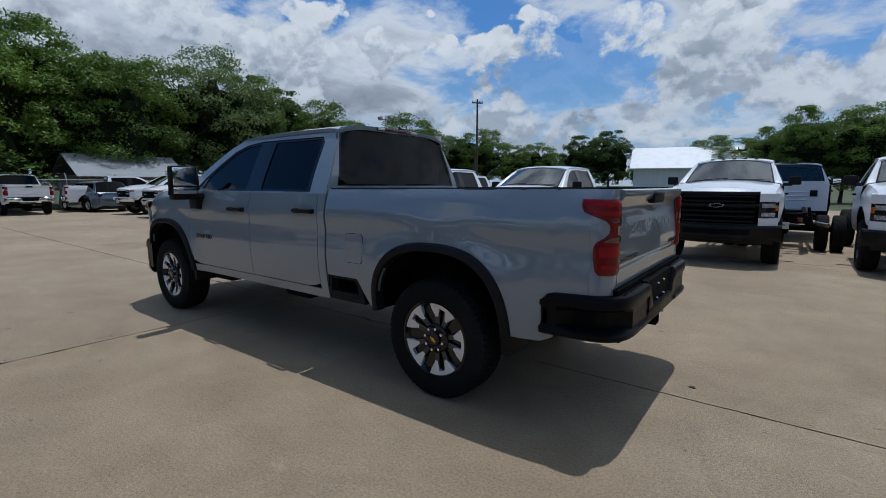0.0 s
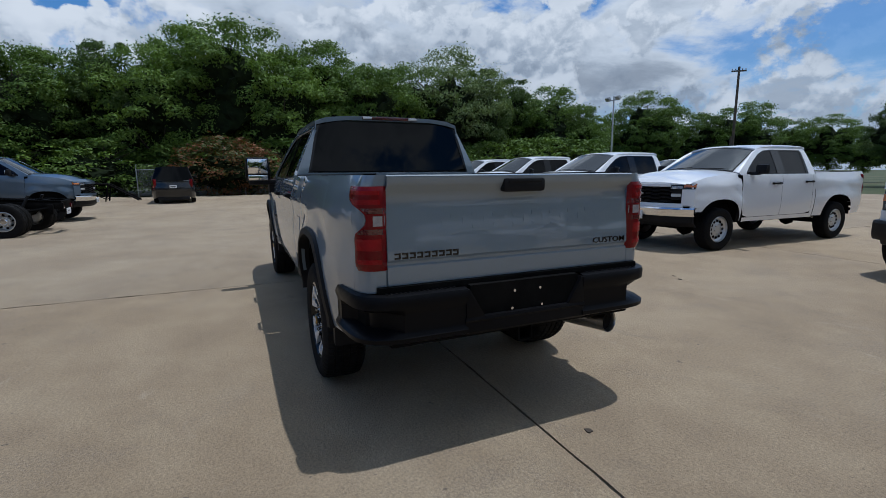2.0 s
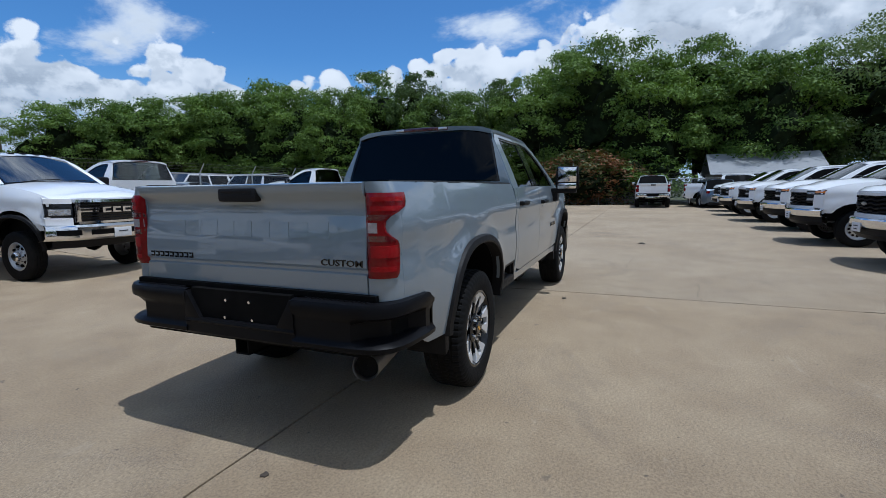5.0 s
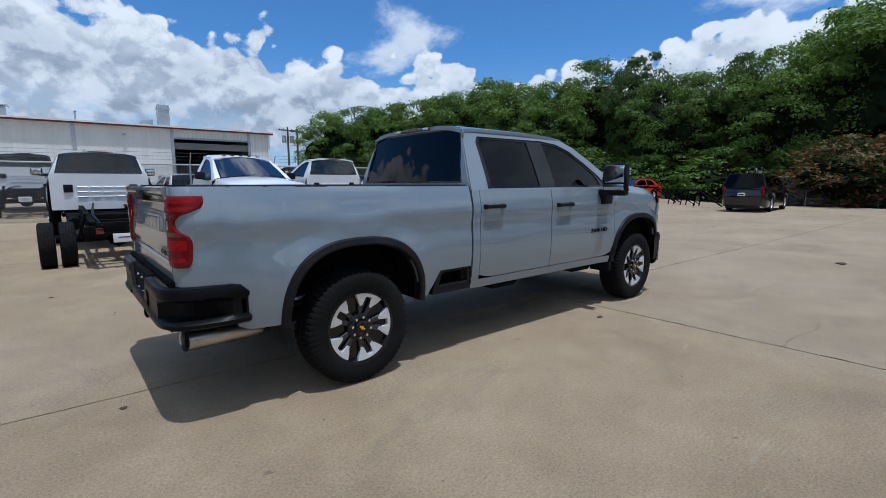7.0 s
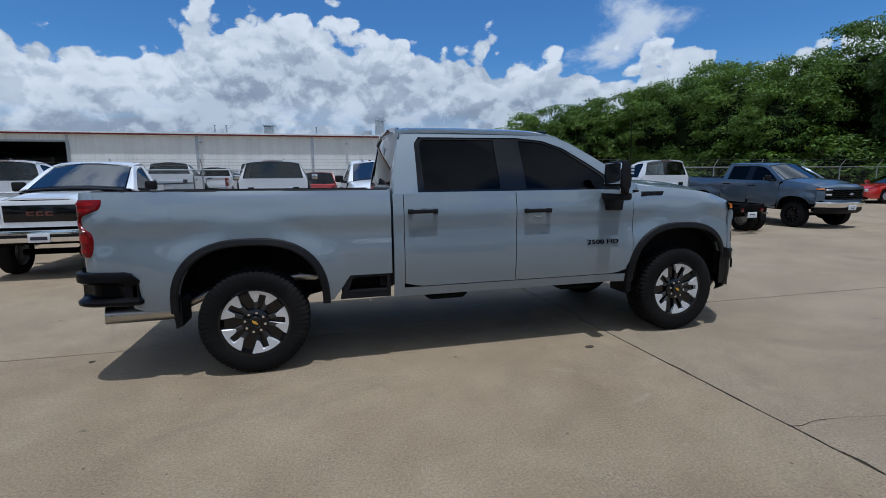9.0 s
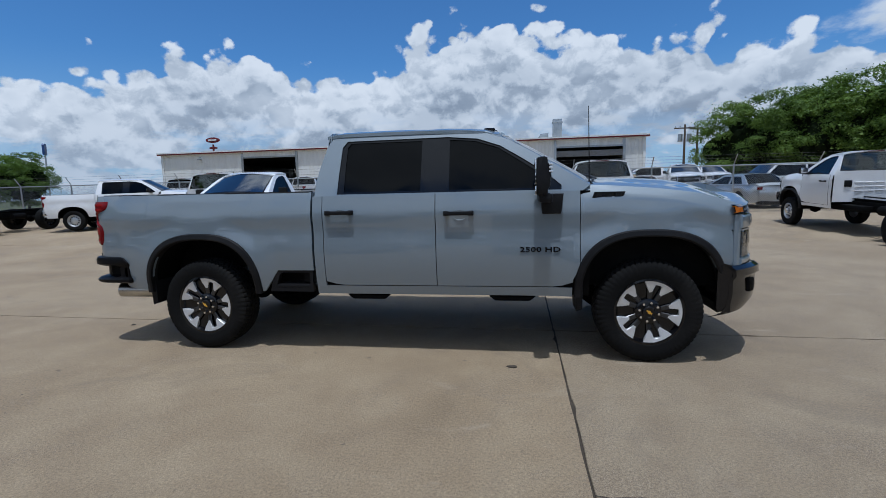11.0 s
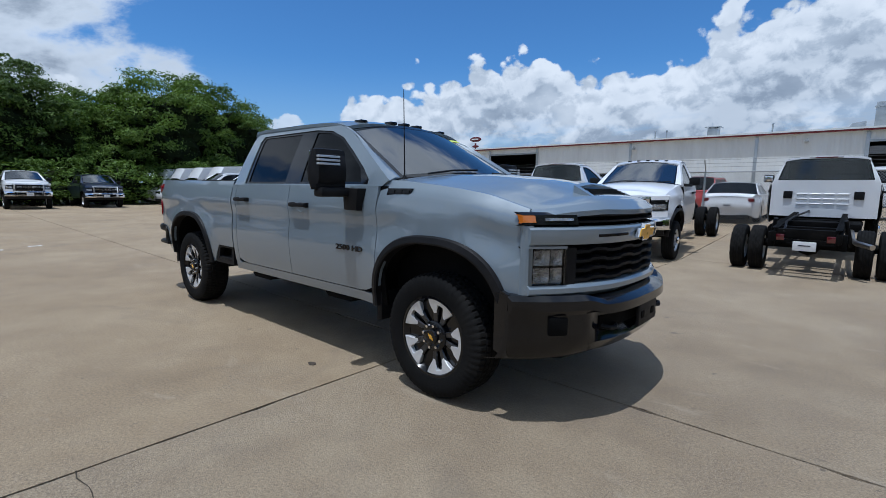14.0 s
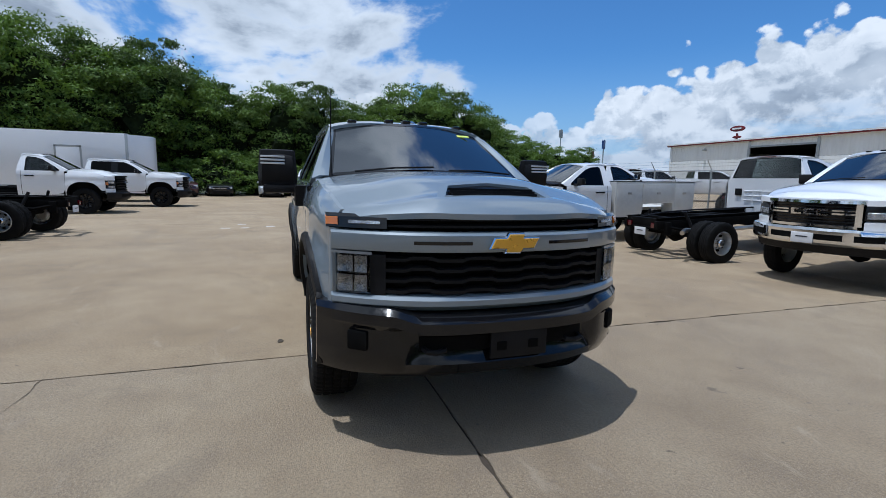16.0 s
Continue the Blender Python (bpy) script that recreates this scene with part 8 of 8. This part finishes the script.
def crown_mesh(rnd, h, w, low, leaves, size, loose, spiky=0.0):
    """Leaves round many uneven boughs, over a rough core whose dark colour stands in for shade."""
    zc, rz = (h + low) / 2, (h - low) / 2
    boughs = []
    for k in range(105):
        while True:
            p = np.array([rnd.uniform(-1, 1), rnd.uniform(-1, 1), rnd.uniform(-1, 1)])
            q = np.linalg.norm(p)
            if 0.45 < q < 1:
                break
        p *= rnd.uniform(0.92, 1.12 + 0.3 * spiky) * (0.80 if q < 0.7 else 1.0) / max(q, 0.6)
        taper = 1 - 0.30 * max(0, p[2])
        c = np.array([p[0] * w * 0.42 * taper, p[1] * w * 0.42 * taper, zc + p[2] * rz * 0.86])
        boughs.append((c, rnd.uniform(0.052, 0.118) * w * (0.85 if p[2] > 0.5 else 1.0)))
    boughs.append((np.array([0, 0, zc]), 0.22 * w))
    verts, faces = [], []
    gen = np.random.default_rng(rnd.randrange(1 << 30))
    # core: one lumpy body, coloured dark as the shade between the boughs
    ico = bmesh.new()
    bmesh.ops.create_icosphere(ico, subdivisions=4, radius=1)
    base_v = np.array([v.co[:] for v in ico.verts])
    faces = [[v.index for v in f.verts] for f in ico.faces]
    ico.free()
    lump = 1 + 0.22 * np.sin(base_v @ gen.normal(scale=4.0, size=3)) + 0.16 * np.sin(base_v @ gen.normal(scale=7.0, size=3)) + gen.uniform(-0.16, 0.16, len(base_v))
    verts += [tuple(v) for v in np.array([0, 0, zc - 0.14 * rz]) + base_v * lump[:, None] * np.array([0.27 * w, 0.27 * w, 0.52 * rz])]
    cs = np.array([c for c, _ in boughs])
    rs = np.array([r for _, r in boughs])
    pick = gen.choice(len(boughs), leaves, p=rs**2 / (rs**2).sum())
    d = gen.normal(size=(leaves, 3))
    d /= np.linalg.norm(d, axis=1)[:, None]
    d[:, 2] = np.where(d[:, 2] < -0.35, -d[:, 2], d[:, 2])
    reach = gen.uniform(0.62, 1.0 + loose, leaves) ** 0.7
    p = cs[pick] + d * (rs[pick] * reach)[:, None] * np.array([1, 1, 0.72])
    if spiky:
        out = gen.random(leaves) < spiky
        p[out] += d[out] * gen.uniform(0.05, 0.55, out.sum())[:, None]
    # leaves that stray past the crown's outline go back onto a bough
    stray = (p[:, 2] > np.percentile(p[:, 2], 98.8)) | (p[:, 2] < low) | (np.hypot(p[:, 0], p[:, 1]) > np.percentile(np.hypot(p[:, 0], p[:, 1]), 98.5))
    inside = np.flatnonzero(~stray)
    p[stray] = p[gen.choice(inside, stray.sum())] + gen.normal(scale=0.12, size=(stray.sum(), 3))
    nrm = d + gen.normal(scale=0.50, size=(leaves, 3)) + np.array([0, 0, 0.25])
    nrm /= np.linalg.norm(nrm, axis=1)[:, None]
    t = np.cross(nrm, gen.normal(size=(leaves, 3)))
    t /= np.linalg.norm(t, axis=1)[:, None]
    b = np.cross(nrm, t)
    s = size * gen.uniform(0.6, 1.35, leaves)
    k = len(verts)
    # bring the crown to its stated height and width
    core = np.array(verts)
    quad = np.stack([p - t * s[:, None], p - b * s[:, None] * 0.62, p + t * s[:, None] * 0.9 + b * s[:, None] * 0.4], 1).reshape(-1, 3)
    every = np.concatenate([core, quad])
    span = np.percentile(np.abs(every[:, :2]), 98)
    every[:, :2] *= 0.5 * w / span
    top, bottom = every[:, 2].max(), every[:, 2].min()
    every[:, 2] = low + (every[:, 2] - bottom) * (h - low) / (top - bottom)
    verts = [tuple(v) for v in every]
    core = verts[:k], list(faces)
    verts, faces = verts[k:], []
    k = 0
    faces += [[k + 3 * i, k + 3 * i + 1, k + 3 * i + 2] for i in range(leaves)]
    return (verts, faces), core


def tree(name, label, h, w, low, leaf, seed, leaves=27000, size=0.100, loose=0.22, spiky=0.05, trunk=0.2):
    rnd = random.Random(seed)
    root = thing(name, label, "tree" if name != "shrub" else "shrub", "trees at the lot's edge")
    if trunk:
        bms = [tube([(0, 0, -0.2), (0.1, 0.05, h * 0.25), (0.0, 0.15, h * 0.5), (0.1, 0.0, h * 0.85)], [trunk * 1.25, trunk, trunk * 0.7, trunk * 0.2], 10)]
        for k in range(9):
            a, z = rnd.uniform(0, 6.28), rnd.uniform(0.22, 0.6) * h
            r = w * rnd.uniform(0.25, 0.42)
            bms.append(tube([(0.05, 0.08, z), (r * 0.5 * math.cos(a), r * 0.5 * math.sin(a), z + 0.10 * h), (r * math.cos(a), r * math.sin(a), z + 0.22 * h)], [trunk * 0.45, trunk * 0.3, trunk * 0.1], 6))
        part("trunk", join(*bms), BARK, root)
    crown, core = crown_mesh(rnd, h, w, low, leaves, size, loose, spiky)
    part("crown", crown, leaf, root, smooth=False)
    part("crown_shade_core", core, CROWN_SHADE, root)
    return root


def at_polar(eye, az, d):
    return eye[0] + d * math.cos(radians(az)), eye[1] + d * math.sin(radians(az))


def plant():
    kinds = [tree("tree", "broad leafy green tree at the lot's edge", 10.0, 8.0, 1.6, LEAF, 1, spiky=0.12),
             tree("tree", "tall green tree with an open crown", 10.0, 7.0, 2.2, LEAF, 2, 25000, 0.096, 0.46, 0.16),
             tree("tree", "pale grey-green willowy tree behind the lot", 10.0, 8.6, 1.4, LEAF_PALE, 3, 27000, 0.090, 0.34, 0.18),
             tree("tree", "dark dense tree with heavy foliage", 10.0, 6.4, 1.8, LEAF_DARK, 4, 26000, 0.098, 0.24, 0.12),
             tree("tree", "round leafy tree in full summer green", 10.0, 7.6, 1.0, LEAF, 5, 27000, 0.100, 0.28, 0.13)]
    shrubs = [tree("shrub", "wild green shrub at the fence", 3.0, 3.6, -0.2, LEAF, 11, 5200, 0.085, 0.35, 0.1, 0.06),
              tree("shrub", "reddish half-dry shrub beside the lot", 3.4, 4.4, -0.2, LEAF_DRY, 12, 5600, 0.09, 0.35, 0.1, 0.06)]
    used = set()
    rnd = random.Random(5)

    def put(kind, x, y, h, widen=1.0):
        src = (kinds if kind < 10 else shrubs)[kind if kind < 10 else kind - 10]
        base = 10.0 if kind < 10 else (3.0 if kind == 10 else 3.4)
        k = h / base
        m = Matrix.Translation((x, y, -0.05)) @ Matrix.Rotation(rnd.uniform(0, 6.28), 4, "Z") @ Matrix.Diagonal((k * widen, k * widen, k, 1))
        if kind in used:
            ob = copy_thing(src, m @ Matrix.Diagonal([1 / s for s in src.scale] + [1]))
        else:
            used.add(kind)
            src.matrix_basis = m
            ob = src
        return ob

    # the wood along the far side of the lot: bearing, height of the top in degrees, kind
    east = ((46, 10.2, 0), (40, 12.1, 4), (36.9, 11.3, 0), (32, 11.4, 4), (28.2, 13.3, 1), (23.1, 13.4, 3), (19.5, 11.2, 0), (16.0, 11.4, 4), (12.7, 12.4, 3), (9, 12.4, 0),
            (5.8, 14.4, 1), (1.5, 15.9, 0), (-3, 13.4, 4), (-7.6, 14.5, 1), (-10.7, 12.0, 0), (-13.9, 12.3, 4), (-18, 12.6, 0), (-22.6, 14.2, 2), (-26.5, 11.8, 3), (-30.5, 10.8, 3), (-34.2, 9.9, 0), (-38, 7.6, 4))
    for k, (az, el, kind) in enumerate(east):
        d = (43.5 + (0, 3.2, 1.2)[k % 3]) / math.cos(radians(az))
        x, y = at_polar((-3.7, -0.4), az, d)
        put(kind, x, y, 1.5 + d * math.tan(radians(el)), 0.95 if kind != 3 else 0.72)
    for k in range(13):  # second rank and under-storey
        y = -34 + 6.0 * k + rnd.uniform(-1, 1)
        put((0, 4, 3)[k % 3], 45.5 + rnd.uniform(0, 5), y, rnd.uniform(8.0, 9.6), 1.1)
        if not -15 < y + 1.1 < -5:
            put(10, 36.8 + rnd.uniform(-0.3, 1.6), y + 1.1, rnd.uniform(3.8, 5.4), 1.15)
            put(10, 37.2 + rnd.uniform(-0.3, 1.6), y + 3.8, rnd.uniform(3.8, 5.4), 1.25)
    put(11, 35.6, 1.9, 4.6, 1.2)
    put(11, 36.0, 0.2, 4.0, 1.1)
    for az, el, d, kind in ((50, 10.0, 62, 4), (53, 9.6, 63, 0), (56.3, 9.2, 63, 4), (59.5, 8.8, 64, 0), (62.9, 8.2, 64, 4), (47.5, 10.5, 60, 0), (44.0, 10.6, 60, 4), (41.0, 10.5, 62, 0), (57.5, 8.4, 74, 3), (51, 8.8, 72, 3),
                            (-47.2, 8.7, 66, 0), (-53.0, 6.2, 70, 4), (-56.6, 7.0, 70, 0), (-60.5, 5.0, 74, 4), (-63.5, 5.2, 74, 0), (-68.4, 6.0, 60, 3), (-71.5, 6.5, 58, 3), (-79, 4.2, 62, 0), (-82.2, 5.6, 60, 4), (-84.6, 5.2, 58, 0), (-87.2, 6.2, 56, 1), (-90.2, 8.0, 54, 1), (-93.5, 6.5, 56, 0), (-42, 6.4, 70, 4), (-44.6, 5.4, 74, 0), (-50, 5.2, 76, 4), (-66, 3.6, 80, 0), (-75.5, 3.4, 84, 4)):
        x, y = at_polar((-2.0, 0.5 if az < 0 else -4.0), az, d)
        put(kind, x, y, 1.5 + d * math.tan(radians(el)), 1.0 if kind != 1 else 0.8)
    for az, el, d, kind in ((144.0, 4.4, 78, 4), (146.5, 4.4, 74, 0), (149.2, 5.0, 70, 4), (152.0, 6.2, 62, 0), (154.8, 8.0, 54, 4), (157.5, 9.6, 50, 0), (160.5, 11.2, 48, 4), (163.4, 11.2, 46, 0), (166.5, 9.2, 47, 3), (169.5, 8.9, 46, 4), (172.5, 9.2, 46, 0),
                            (175.3, 10.6, 45, 3), (178.3, 10.6, 45, 4), (-178.2, 9.0, 46, 0), (-175, 9.8, 45, 3), (-171.8, 11.0, 45, 4), (-169.0, 13.4, 44, 3), (-166.0, 12.0, 43, 0), (-163.4, 12.2, 43, 3), (-160.0, 13.9, 42, 0), (-156.5, 13.4, 42, 4), (-152, 12.8, 42, 3), (-147, 12, 43, 0),
                            # unseen trees, added only to be reflected in paint and glass
                            (-135, 10, 46, 4), (-120, 9, 52, 0), (-105, 8, 54, 4)):
        x, y = at_polar((6.9, -2.0), az, d)
        put(kind, x, y, 1.5 + d * math.tan(radians(el)), 1.0)
        if abs(az) > 155:
            put(10, x + 4.0, y + 0.6, rnd.uniform(2.6, 4.0), 1.1)
            if kind != 3:
                put(3, x - 5.0, y + 2.4, rnd.uniform(7.0, 8.4), 1.3)


plant()


# ---- far sheds ----
def sheds():
    old = thing("metal_shed", "old shed with a rusty pale tin roof under the trees", "shed", at=(37.6, -10.2, 0), turn=0)
    part("wall", block(-2.2, 2.2, -3.2, 3.2, -0.05, 2.1), siding_material("old_boards", (0.18, 0.14, 0.10)), old)
    rows = [[(-2.9, y, 2.05 + 0.02 * (k % 2)), (0.0, y, 3.6 + 0.02 * (k % 2)), (2.9, y, 2.05 + 0.02 * (k % 2))] for k, y in enumerate([-3.5 + 0.2 * i for i in range(36)])]
    part("roof", sheet(rows, 0.04, (0, 0, -1)), siding_material("tin_roof", (0.27, 0.285, 0.30)), old, "pale corrugated tin roof")
    hut = thing("white_building", "low building with a bright white metal roof", "building", at=(6.8, -57.4, 0), turn=12)
    part("wall", block(-7.0, 7.0, -4.0, 4.0, -0.05, 3.5), SIDING, hut)
    part("roof", sheet([[(-7.4, 4.6, 3.4), (7.4, 4.6, 3.4)], [(-7.4, 0.0, 5.9), (7.4, 0.0, 5.9)], [(-7.4, -4.6, 3.4), (7.4, -4.6, 3.4)]], 0.1, (0, 0, -1)), siding_material("white_roof", (0.76, 0.77, 0.77)), hut, "bright white roof")
    part("gable", slab([(-4.0, 3.5), (4.0, 3.5), (0.0, 5.75)], "x", -7.0, 7.0), SIDING, hut)


sheds()
lay_slabs()
lay_marks()
